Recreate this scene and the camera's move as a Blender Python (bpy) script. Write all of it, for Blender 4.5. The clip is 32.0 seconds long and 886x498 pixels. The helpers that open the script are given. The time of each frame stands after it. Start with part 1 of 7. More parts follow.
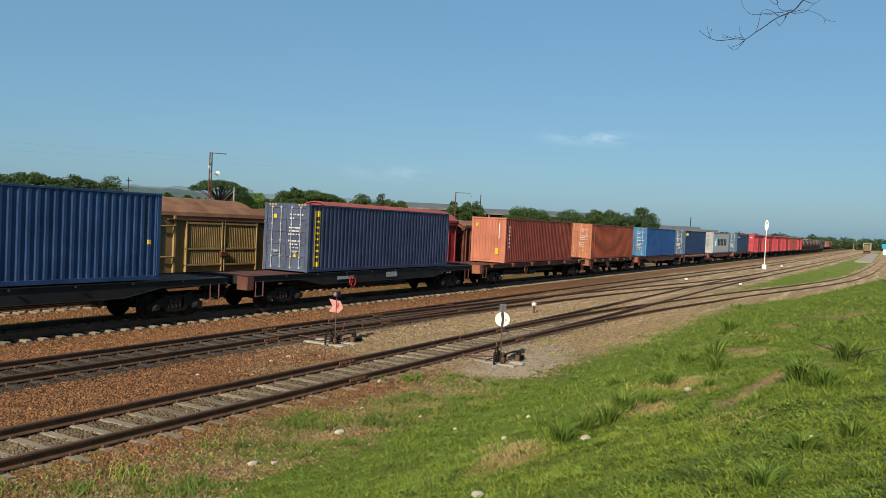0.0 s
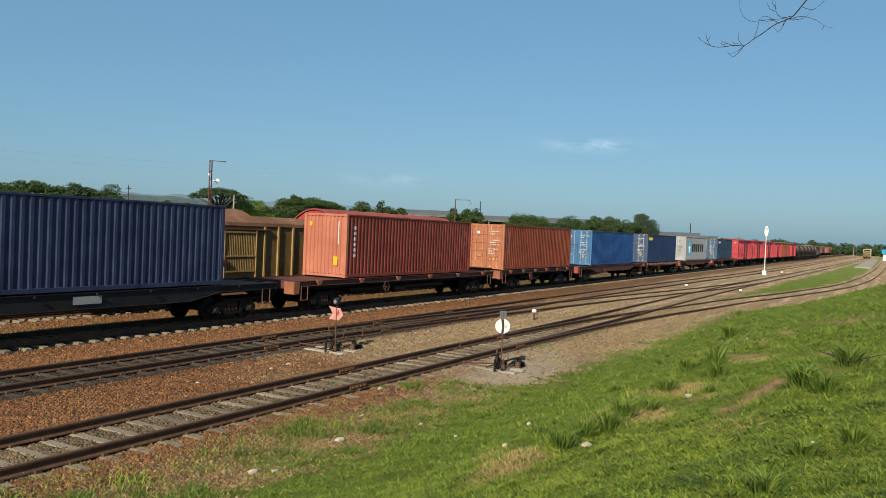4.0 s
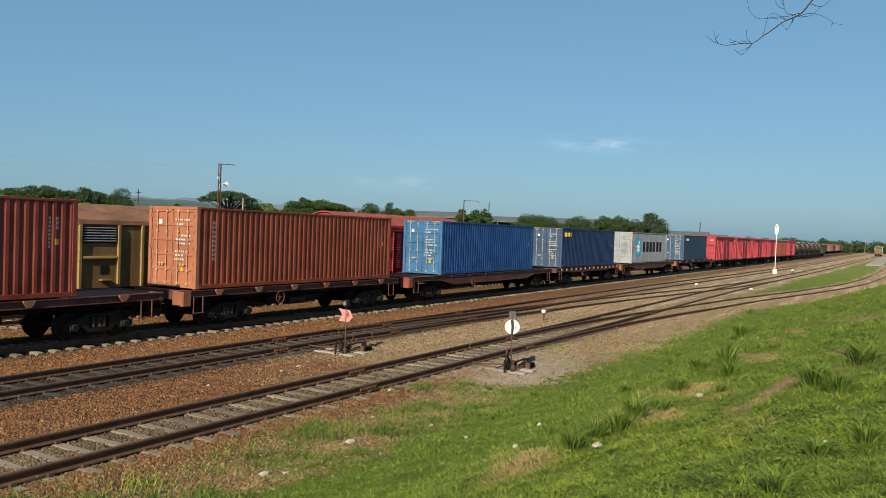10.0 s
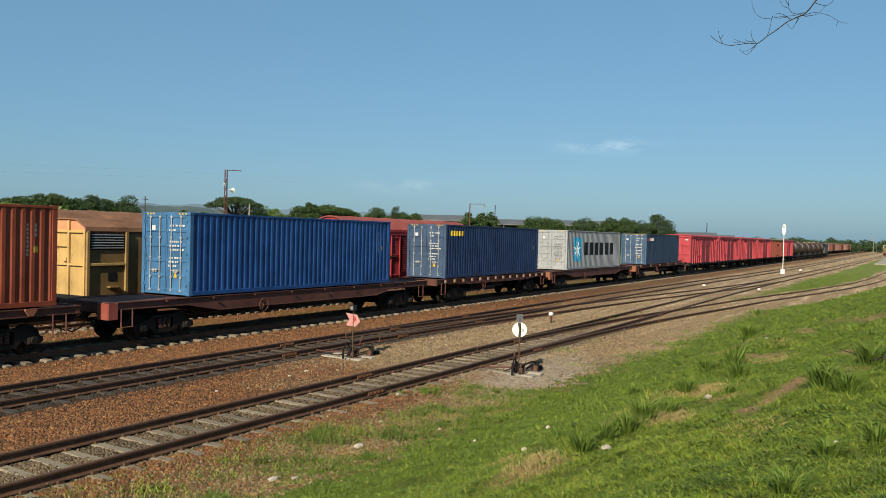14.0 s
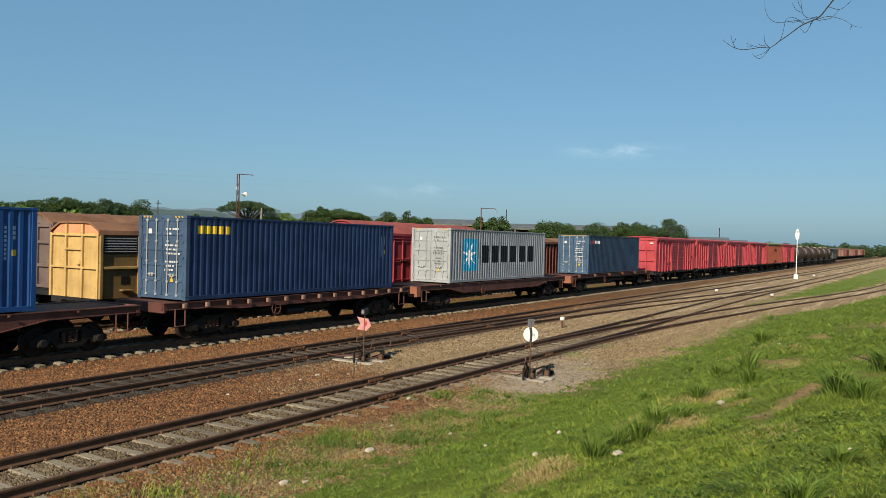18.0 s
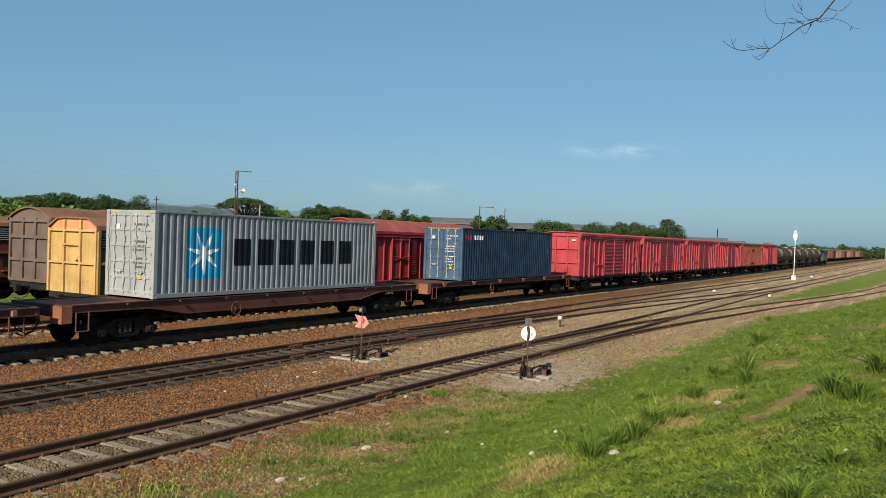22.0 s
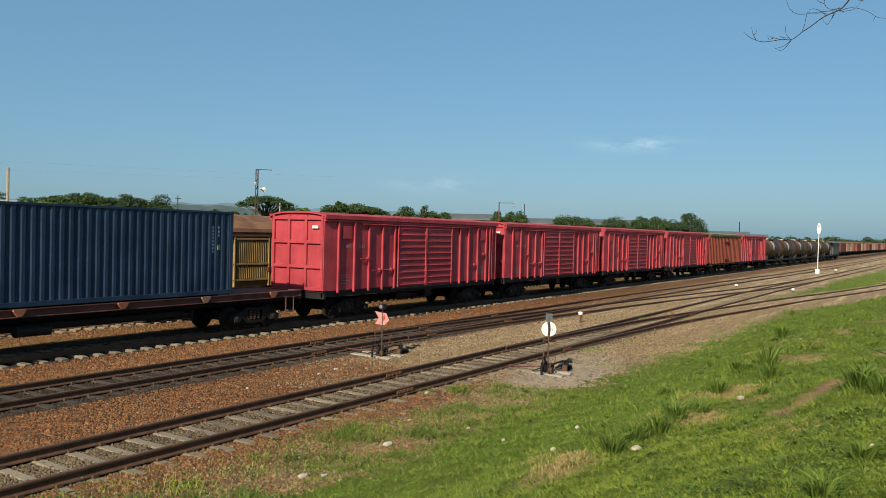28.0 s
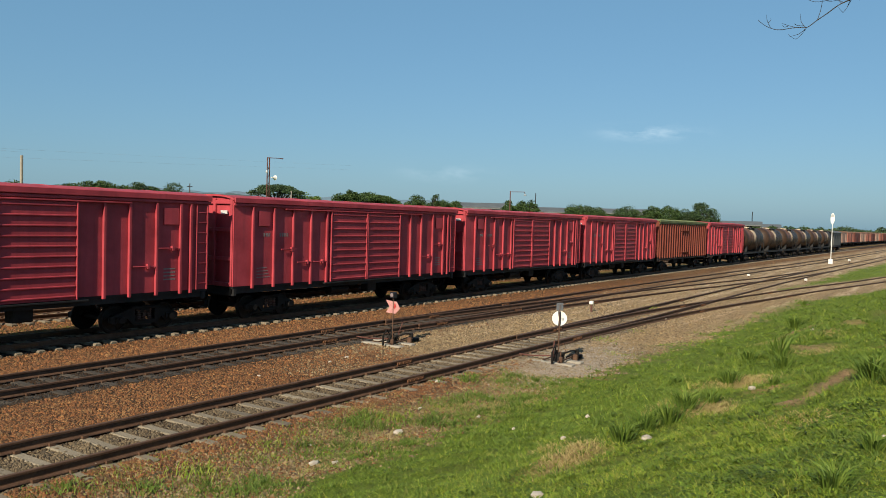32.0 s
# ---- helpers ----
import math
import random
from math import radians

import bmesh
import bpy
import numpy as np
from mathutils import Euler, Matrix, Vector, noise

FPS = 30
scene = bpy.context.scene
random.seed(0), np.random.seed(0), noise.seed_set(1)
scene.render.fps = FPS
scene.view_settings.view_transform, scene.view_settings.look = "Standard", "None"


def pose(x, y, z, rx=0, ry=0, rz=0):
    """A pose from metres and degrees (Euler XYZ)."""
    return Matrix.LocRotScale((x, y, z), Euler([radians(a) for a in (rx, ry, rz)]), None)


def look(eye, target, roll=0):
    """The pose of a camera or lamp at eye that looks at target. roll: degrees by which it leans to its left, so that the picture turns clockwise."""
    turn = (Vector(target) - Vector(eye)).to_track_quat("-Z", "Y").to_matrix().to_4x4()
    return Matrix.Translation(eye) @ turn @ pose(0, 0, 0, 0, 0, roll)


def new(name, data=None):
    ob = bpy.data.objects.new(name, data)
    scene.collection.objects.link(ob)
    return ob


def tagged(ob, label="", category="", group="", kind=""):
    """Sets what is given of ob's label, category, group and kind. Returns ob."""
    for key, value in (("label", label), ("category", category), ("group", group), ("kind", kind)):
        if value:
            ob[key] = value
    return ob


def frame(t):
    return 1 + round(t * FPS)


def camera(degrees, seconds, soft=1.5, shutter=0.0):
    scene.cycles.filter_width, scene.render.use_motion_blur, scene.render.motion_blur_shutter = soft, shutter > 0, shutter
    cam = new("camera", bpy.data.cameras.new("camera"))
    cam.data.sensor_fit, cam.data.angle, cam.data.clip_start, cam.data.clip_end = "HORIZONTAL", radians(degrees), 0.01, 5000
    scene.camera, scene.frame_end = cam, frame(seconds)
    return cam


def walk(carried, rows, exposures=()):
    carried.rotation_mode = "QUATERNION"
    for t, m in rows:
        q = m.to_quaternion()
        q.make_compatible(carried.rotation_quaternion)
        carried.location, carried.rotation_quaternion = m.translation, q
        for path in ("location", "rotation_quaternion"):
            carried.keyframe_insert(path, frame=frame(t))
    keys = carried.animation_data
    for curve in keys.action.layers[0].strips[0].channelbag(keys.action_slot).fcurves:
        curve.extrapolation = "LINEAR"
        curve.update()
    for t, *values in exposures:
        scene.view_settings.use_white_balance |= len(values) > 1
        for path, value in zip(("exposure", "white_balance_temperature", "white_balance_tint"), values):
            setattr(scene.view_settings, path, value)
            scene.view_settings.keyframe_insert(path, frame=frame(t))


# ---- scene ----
# ---------- camera ----------
EYE = Vector((0.0, 0.0, 3.62))


def aim(yaw, pitch, roll):
    """The pose of the camera at EYE; yaw from +x towards +y, degrees."""
    a, b, c = radians(yaw), radians(pitch), radians(roll)
    fwd = Vector((math.cos(a) * math.cos(b), math.sin(a) * math.cos(b), math.sin(b)))
    right = Vector((math.sin(a), -math.cos(a), 0.0))
    up = right.cross(fwd)
    ax = right * math.cos(c) + up * math.sin(c)
    ay = up * math.cos(c) - right * math.sin(c)
    m = Matrix((ax, ay, -fwd)).transposed().to_4x4()
    m.translation = EYE
    return m


cam = camera(58.07, 32.0, soft=0.5)
walk(cam, [(t, aim(a, b, c)) for t, a, b, c in [
    (0, 29.10, -1.80, 2.67), (0.5, 29.05, -1.74, 2.53), (1, 28.94, -1.65, 2.55), (1.5, 28.86, -1.66, 2.54), (2, 28.82, -1.64, 2.59),
    (2.5, 28.85, -1.56, 2.57), (3, 29.04, -1.42, 2.53), (3.5, 29.10, -1.31, 2.50), (5.5, 29.21, -1.33, 2.42), (6, 29.33, -1.29, 2.43),
    (6.5, 29.40, -1.30, 2.46), (7, 29.50, -1.33, 2.47), (7.5, 29.65, -1.29, 2.42), (8, 29.66, -1.27, 2.28), (8.5, 29.60, -1.27, 2.14),
    (9, 29.64, -1.12, 2.01), (9.5, 29.67, -1.14, 2.11), (10, 29.76, -1.24, 1.99), (10.5, 29.78, -1.28, 1.91), (11, 29.95, -1.32, 1.56),
    (11.5, 30.19, -1.17, 1.44), (12, 30.26, -1.21, 1.36), (12.5, 30.34, -1.25, 1.36), (13, 30.31, -1.28, 1.52), (13.5, 30.28, -1.14, 1.34),
    (14, 30.23, -1.00, 1.38), (14.5, 30.30, -0.92, 1.32), (16.5, 31.16, -0.77, 1.25), (17, 31.16, -0.74, 1.42), (17.5, 31.14, -0.71, 1.45),
    (18, 31.04, -0.71, 1.50), (18.5, 30.96, -0.71, 1.51), (19, 30.83, -0.75, 1.65), (19.5, 30.76, -0.79, 1.60), (20, 30.80, -0.83, 1.60),
    (20.5, 30.83, -0.89, 1.72), (21, 30.75, -0.97, 1.84), (21.5, 30.70, -0.96, 1.91), (22, 30.91, -0.82, 1.94), (22.5, 31.29, -0.75, 1.92),
    (23, 31.59, -0.71, 1.89), (23.5, 31.70, -0.70, 1.89), (24, 31.67, -0.67, 1.85), (24.5, 31.69, -0.75, 1.75), (25, 31.70, -0.86, 1.77),
    (25.5, 31.84, -0.97, 1.63), (27.5, 32.25, -1.12, 1.55), (28, 32.31, -1.13, 1.43), (28.5, 32.47, -1.25, 1.56), (29, 32.54, -1.37, 1.54),
    (29.5, 32.60, -1.44, 1.56), (30, 32.59, -1.56, 1.58), (30.5, 32.59, -1.62, 1.56), (31, 32.80, -1.75, 1.59), (31.5, 33.02, -1.82, 1.55),
    (32, 33.07, -1.95, 1.60),
]], exposures=[(0, 0.68, 6650, 10), (32, 0.68, 6650, 10)])

# ---------- world and sun ----------
SUN_EL, SUN_AZ = 30.6, 260.5   # azimuth clockwise from +y
world = bpy.data.worlds.new("sky")
scene.world = world
world.use_nodes = True
wn = world.node_tree.nodes
sky = wn.new("ShaderNodeTexSky")
sky.sky_type = "NISHITA"
sky.sun_disc = False
sky.sun_elevation, sky.sun_rotation = radians(SUN_EL), radians(SUN_AZ)
sky.altitude, sky.air_density, sky.dust_density, sky.ozone_density = 50, 1.0, 1.1, 3.2
wn["Background"].inputs["Strength"].default_value = 0.0625
tint = wn.new("ShaderNodeMix")
tint.data_type, tint.blend_type = "RGBA", "MULTIPLY"
tint.inputs[0].default_value = 1.0
tint.inputs[7].default_value = (0.84, 0.945, 1.02, 1)
world.node_tree.links.new(sky.outputs[0], tint.inputs[6])
veil = wn.new("ShaderNodeMix")   # thin even haze over the whole sky
veil.data_type = "RGBA"
veil.inputs[0].default_value = 0.5
veil.inputs[7].default_value = (1.7, 4.1, 6.1, 1)
world.node_tree.links.new(tint.outputs[2], veil.inputs[6])
world.node_tree.links.new(veil.outputs[2], wn["Background"].inputs[0])
sun = new("sun", bpy.data.lights.new("sun", "SUN"))
sun.data.energy, sun.data.angle, sun.data.color = 5.0, radians(0.55), (1.0, 0.885, 0.69)
to_sun = Vector((math.sin(radians(SUN_AZ)) * math.cos(radians(SUN_EL)), math.cos(radians(SUN_AZ)) * math.cos(radians(SUN_EL)), math.sin(radians(SUN_EL))))
sun.matrix_world = look(to_sun * 100, (0, 0, 0))


# ---------- materials ----------
def tone(c):
    """Chart colour brought down to a dusty outdoor surface."""
    return tuple(v * 0.71 for v in c)


def nodes_of(name):
    m = bpy.data.materials.new(name)
    m.use_nodes = True
    t = m.node_tree
    return m, t, t.nodes["Principled BSDF"]


def noise_node(t, coord, scale, detail=4, rough=0.6, stretch=None):
    n = t.nodes.new("ShaderNodeTexNoise")
    n.inputs["Scale"].default_value, n.inputs["Detail"].default_value, n.inputs["Roughness"].default_value = scale, detail, rough
    if stretch:
        mp = t.nodes.new("ShaderNodeMapping")
        mp.inputs["Scale"].default_value = stretch
        t.links.new(coord, mp.inputs["Vector"])
        coord = mp.outputs[0]
    t.links.new(coord, n.inputs["Vector"])
    return n.outputs["Fac"]


def ramp(t, fac, lo, hi, a=0.0, b=1.0):
    n = t.nodes.new("ShaderNodeMapRange")
    n.inputs["From Min"].default_value, n.inputs["From Max"].default_value = lo, hi
    n.inputs["To Min"].default_value, n.inputs["To Max"].default_value = a, b
    t.links.new(fac, n.inputs["Value"])
    return n.outputs[0]


def mix(t, fac, a, b, how="MIX"):
    n = t.nodes.new("ShaderNodeMix")
    n.data_type, n.blend_type = "RGBA", how
    for sock, v in ((n.inputs[0], fac), (n.inputs[6], a), (n.inputs[7], b)):
        if isinstance(v, (int, float)):
            sock.default_value = v
        elif isinstance(v, tuple):
            sock.default_value = (*v, 1.0) if len(v) == 3 else v
        else:
            t.links.new(v, sock)
    return n.outputs[2]


def math_node(t, op, a, b=None):
    n = t.nodes.new("ShaderNodeMath")
    n.operation = op
    for sock, v in zip(n.inputs, (a, b)):
        if v is None:
            continue
        if isinstance(v, (int, float)):
            sock.default_value = v
        else:
            t.links.new(v, sock)
    return n.outputs[0]


def bump(t, bsdf, height, strength, distance):
    n = t.nodes.new("ShaderNodeBump")
    n.inputs["Strength"].default_value, n.inputs["Distance"].default_value = strength, distance
    t.links.new(height, n.inputs["Height"])
    t.links.new(n.outputs[0], bsdf.inputs["Normal"])


def coord_of(t):
    return t.nodes.new("ShaderNodeTexCoord").outputs["Object"]


def paint(name, col, rough=0.45, worn=(0.10, 0.045, 0.022), rust=0.25, fade=0.25, streaks=0.35):
    """Weathered paint on steel: faded patches, vertical grime streaks and rust spots."""
    m, t, b = nodes_of(name)
    c = coord_of(t)
    col = tone(col)
    pale = tuple(min(1.0, v * (1 + fade) + 0.03 * fade) for v in col)
    dark = tuple(v * (1 - fade) for v in col)
    base = mix(t, ramp(t, noise_node(t, c, 0.9, 5), 0.3, 0.7), dark, pale)
    grime = ramp(t, noise_node(t, c, 1.0, 5, 0.65, (5.0, 5.0, 0.35)), 0.5, 0.8, 0, streaks)
    base = mix(t, grime, base, tuple(v * 0.35 + 0.012 for v in col))
    spots = ramp(t, noise_node(t, c, 5.5, 8, 0.75), 0.68 - 0.1 * rust, 0.74 - 0.1 * rust, 0, min(1.0, 0.5 + rust))
    base = mix(t, spots, base, worn)
    t.links.new(base, b.inputs["Base Color"])
    t.links.new(ramp(t, noise_node(t, c, 14, 4), 0.3, 0.7, rough - 0.08, rough + 0.15), b.inputs["Roughness"])
    b.inputs["Specular IOR Level"].default_value = 0.25
    bump(t, b, noise_node(t, c, 9, 5), 0.25, 0.012)
    return m


def plain(name, a, b2, scale=6.0, rough=0.7, metal=0.0, relief=0.3, depth=0.01, fine=30.0):
    """Two-tone mottled surface with fine relief."""
    m, t, b = nodes_of(name)
    c = coord_of(t)
    a, b2 = tone(a), tone(b2)
    base = mix(t, ramp(t, noise_node(t, c, scale, 6), 0.3, 0.7), a, b2)
    base = mix(t, ramp(t, noise_node(t, c, fine, 3), 0.35, 0.7, 0, 0.5), base, tuple(v * 0.55 for v in a))
    t.links.new(base, b.inputs["Base Color"])
    b.inputs["Roughness"].default_value, b.inputs["Metallic"].default_value = rough, metal
    b.inputs["Specular IOR Level"].default_value = 0.3
    bump(t, b, noise_node(t, c, fine, 5), relief, depth)
    return m


def varied(name, cols, rough=0.9, island=True, relief=0.0, translucent=0.0, patch=0.35, patchy=0.35):
    """Colour by a random value for each piece, for stones, blades and leaves."""
    m, t, b = nodes_of(name)
    cols = [tone(q) for q in cols]
    if island:
        r = t.nodes.new("ShaderNodeNewGeometry").outputs["Random Per Island"]
    else:
        r = t.nodes.new("ShaderNodeObjectInfo").outputs["Random"]
    cr = t.nodes.new("ShaderNodeValToRGB")
    while len(cr.color_ramp.elements) < len(cols):
        cr.color_ramp.elements.new(0.5)
    for i, col in enumerate(cols):
        e = cr.color_ramp.elements[i]
        e.position, e.color = i / (len(cols) - 1), (*col, 1)
    t.links.new(r, cr.inputs[0])
    out = cr.outputs[0]
    c = coord_of(t)
    if relief:
        n = noise_node(t, c, 25, 4)
        out = mix(t, ramp(t, n, 0.3, 0.7, 0, 0.5), out, (0.06, 0.05, 0.045))
        bump(t, b, n, relief, 0.02)
    big = noise_node(t, c, patch, 4)
    out = mix(t, ramp(t, big, 0.42, 0.64, 0, patchy), out, tuple(v * 0.5 for v in cols[0]))
    t.links.new(out, b.inputs["Base Color"])
    b.inputs["Roughness"].default_value = rough
    if translucent:
        tr = t.nodes.new("ShaderNodeBsdfTranslucent")
        t.links.new(out, tr.inputs["Color"])
        mx = t.nodes.new("ShaderNodeMixShader")
        mx.inputs[0].default_value = translucent
        t.links.new(b.outputs[0], mx.inputs[1])
        t.links.new(tr.outputs[0], mx.inputs[2])
        t.links.new(mx.outputs[0], t.nodes["Material Output"].inputs["Surface"])
    return m


M_RAIL = plain("rail_steel", (0.085, 0.044, 0.027), (0.165, 0.09, 0.055), 4, 0.65, 0.05)
M_FISHPLATE = plain("rusty_joint_bar", (0.17, 0.075, 0.035), (0.27, 0.125, 0.06), 9, 0.8)
M_SLEEPER = varied("concrete_sleeper", [(0.25, 0.20, 0.135), (0.38, 0.315, 0.22), (0.16, 0.125, 0.085), (0.31, 0.255, 0.175)], 0.95, False, 0.6)
M_SLEEPER_DARK = varied("oily_sleeper", [(0.028, 0.021, 0.014), (0.05, 0.037, 0.024), (0.075, 0.056, 0.037)], 0.95, False, 0.6)
M_STONE = varied("ballast_stone", [(0.265, 0.098, 0.028), (0.33, 0.136, 0.041), (0.11, 0.046, 0.016), (0.39, 0.205, 0.077), (0.045, 0.026, 0.012), (0.285, 0.10, 0.03), (0.075, 0.036, 0.014)], 0.95, patch=3.5, patchy=0.6)
M_STONE_GREY = varied("grey_stone", [(0.31, 0.205, 0.098), (0.40, 0.285, 0.145), (0.17, 0.112, 0.055), (0.44, 0.335, 0.19), (0.075, 0.05, 0.028), (0.30, 0.17, 0.072)], 0.95, patch=3.5, patchy=0.6)
M_STONE_PALE = varied("pale_grey_gravel", [(0.30, 0.24, 0.18), (0.40, 0.335, 0.265), (0.19, 0.145, 0.105), (0.48, 0.415, 0.34), (0.11, 0.08, 0.06)], 0.95, patch=3.5, patchy=0.4)
M_STONE_DARK = varied("dark_ballast_stone", [(0.12, 0.084, 0.046), (0.19, 0.135, 0.075), (0.06, 0.042, 0.025), (0.27, 0.20, 0.115), (0.13, 0.087, 0.046)], 0.95)
# Serves oil on the middle track and painted shade under the train.
M_STONE_OIL_SHADE = varied("oily_shaded_stone", [(0.014, 0.011, 0.009), (0.026, 0.020, 0.015), (0.055, 0.042, 0.03), (0.010, 0.008, 0.007)], 0.85)
M_LITTER = varied("pale_stone", [(0.55, 0.52, 0.46), (0.66, 0.63, 0.57), (0.50, 0.42, 0.34)], 0.9)
M_GRASS = varied("grass_blades", [(0.11, 0.205, 0.012), (0.225, 0.335, 0.02), (0.38, 0.48, 0.036), (0.13, 0.225, 0.013), (0.44, 0.42, 0.085), (0.26, 0.36, 0.022)], 0.7, translucent=0.3, patch=6.0, patchy=0.62)
M_HERB = varied("low_weed_leaves", [(0.075, 0.155, 0.014), (0.19, 0.31, 0.024), (0.28, 0.41, 0.034), (0.04, 0.085, 0.01), (0.34, 0.41, 0.055), (0.11, 0.21, 0.018)], 0.65, translucent=0.3, patch=2.2, patchy=0.55)
M_TUSSOCK = varied("tussock_blades", [(0.085, 0.16, 0.014), (0.14, 0.225, 0.022), (0.22, 0.31, 0.04)], 0.7, translucent=0.3)
M_STRAW = varied("dry_grass", [(0.43, 0.335, 0.125), (0.52, 0.42, 0.18), (0.30, 0.245, 0.085)], 0.85, translucent=0.2)
M_LEAF = varied("leaves", [(0.026, 0.06, 0.013), (0.05, 0.105, 0.02), (0.085, 0.15, 0.028), (0.038, 0.08, 0.016)], 0.75, translucent=0.3)
M_LEAF_DARK = varied("dark_leaves", [(0.03, 0.068, 0.024), (0.048, 0.095, 0.03), (0.07, 0.125, 0.036)], 0.75, translucent=0.25)
M_LEAF_LIGHT = varied("light_leaves", [(0.11, 0.20, 0.03), (0.15, 0.25, 0.04), (0.19, 0.29, 0.055)], 0.7, translucent=0.35)
M_BARK = plain("bark", (0.05, 0.038, 0.028), (0.10, 0.075, 0.055), 3, 0.95)
M_TWIG = plain("twig_bark", (0.03, 0.028, 0.027), (0.055, 0.05, 0.047), 8, 0.95)
M_BLACK = paint("black_underframe", (0.010, 0.010, 0.011), 0.6, rust=0.1, fade=0.3)
M_BROWNSTEEL = paint("brown_underframe", (0.12, 0.044, 0.033), 0.65, rust=0.2, fade=0.3, streaks=0.25)
M_ORANGESTEEL = paint("orange_end_plate", (0.29, 0.11, 0.06), 0.6, rust=0.3)
M_WHEEL = plain("wheel_steel", (0.018, 0.014, 0.012), (0.034, 0.025, 0.02), 5, 0.7, 0.2)
M_TREAD = plain("wheel_tread", (0.20, 0.17, 0.14), (0.28, 0.23, 0.19), 8, 0.4, 0.8)
M_BOGIE = plain("bogie_casting", (0.009, 0.0075, 0.0065), (0.02, 0.015, 0.012), 5, 0.8, 0.1)
M_SPRING = plain("spring_rust", (0.075, 0.04, 0.03), (0.125, 0.068, 0.05), 10, 0.8, 0.0)
M_GALV = plain("galvanised_steel", (0.42, 0.44, 0.46), (0.55, 0.57, 0.58), 8, 0.45, 0.3)
M_WHITE = paint("white_paint", (0.78, 0.78, 0.75), 0.5, rust=0.05, fade=0.08, streaks=0.15)
M_MARK = plain("white_marking", (0.72, 0.73, 0.74), (0.62, 0.63, 0.64), 9, 0.55)
M_YELLOW = plain("yellow_marking", (0.80, 0.50, 0.03), (0.70, 0.42, 0.03), 9, 0.55)
M_REDMARK = plain("red_marking", (0.50, 0.035, 0.03), (0.42, 0.03, 0.03), 9, 0.55)
M_DARKMARK = plain("black_marking", (0.012, 0.014, 0.02), (0.02, 0.022, 0.03), 6, 0.5)
M_GREYMARK = plain("grey_marking", (0.12, 0.13, 0.15), (0.18, 0.19, 0.21), 9, 0.55)
M_TAN = paint("tan_primer", (0.25, 0.15, 0.11), 0.6, rust=0.2)
M_FADEMARK = plain("faded_marking", (0.22, 0.17, 0.17), (0.32, 0.27, 0.27), 9, 0.6)
M_CYAN = paint("light_blue_panel", (0.035, 0.28, 0.48), 0.5, rust=0.03, fade=0.12, streaks=0.2)
M_PINK = plain("faded_pink_paint", (0.66, 0.33, 0.31), (0.52, 0.22, 0.21), 9, 0.6)
M_CONCRETE = plain("concrete", (0.34, 0.30, 0.25), (0.45, 0.41, 0.34), 4, 0.9)


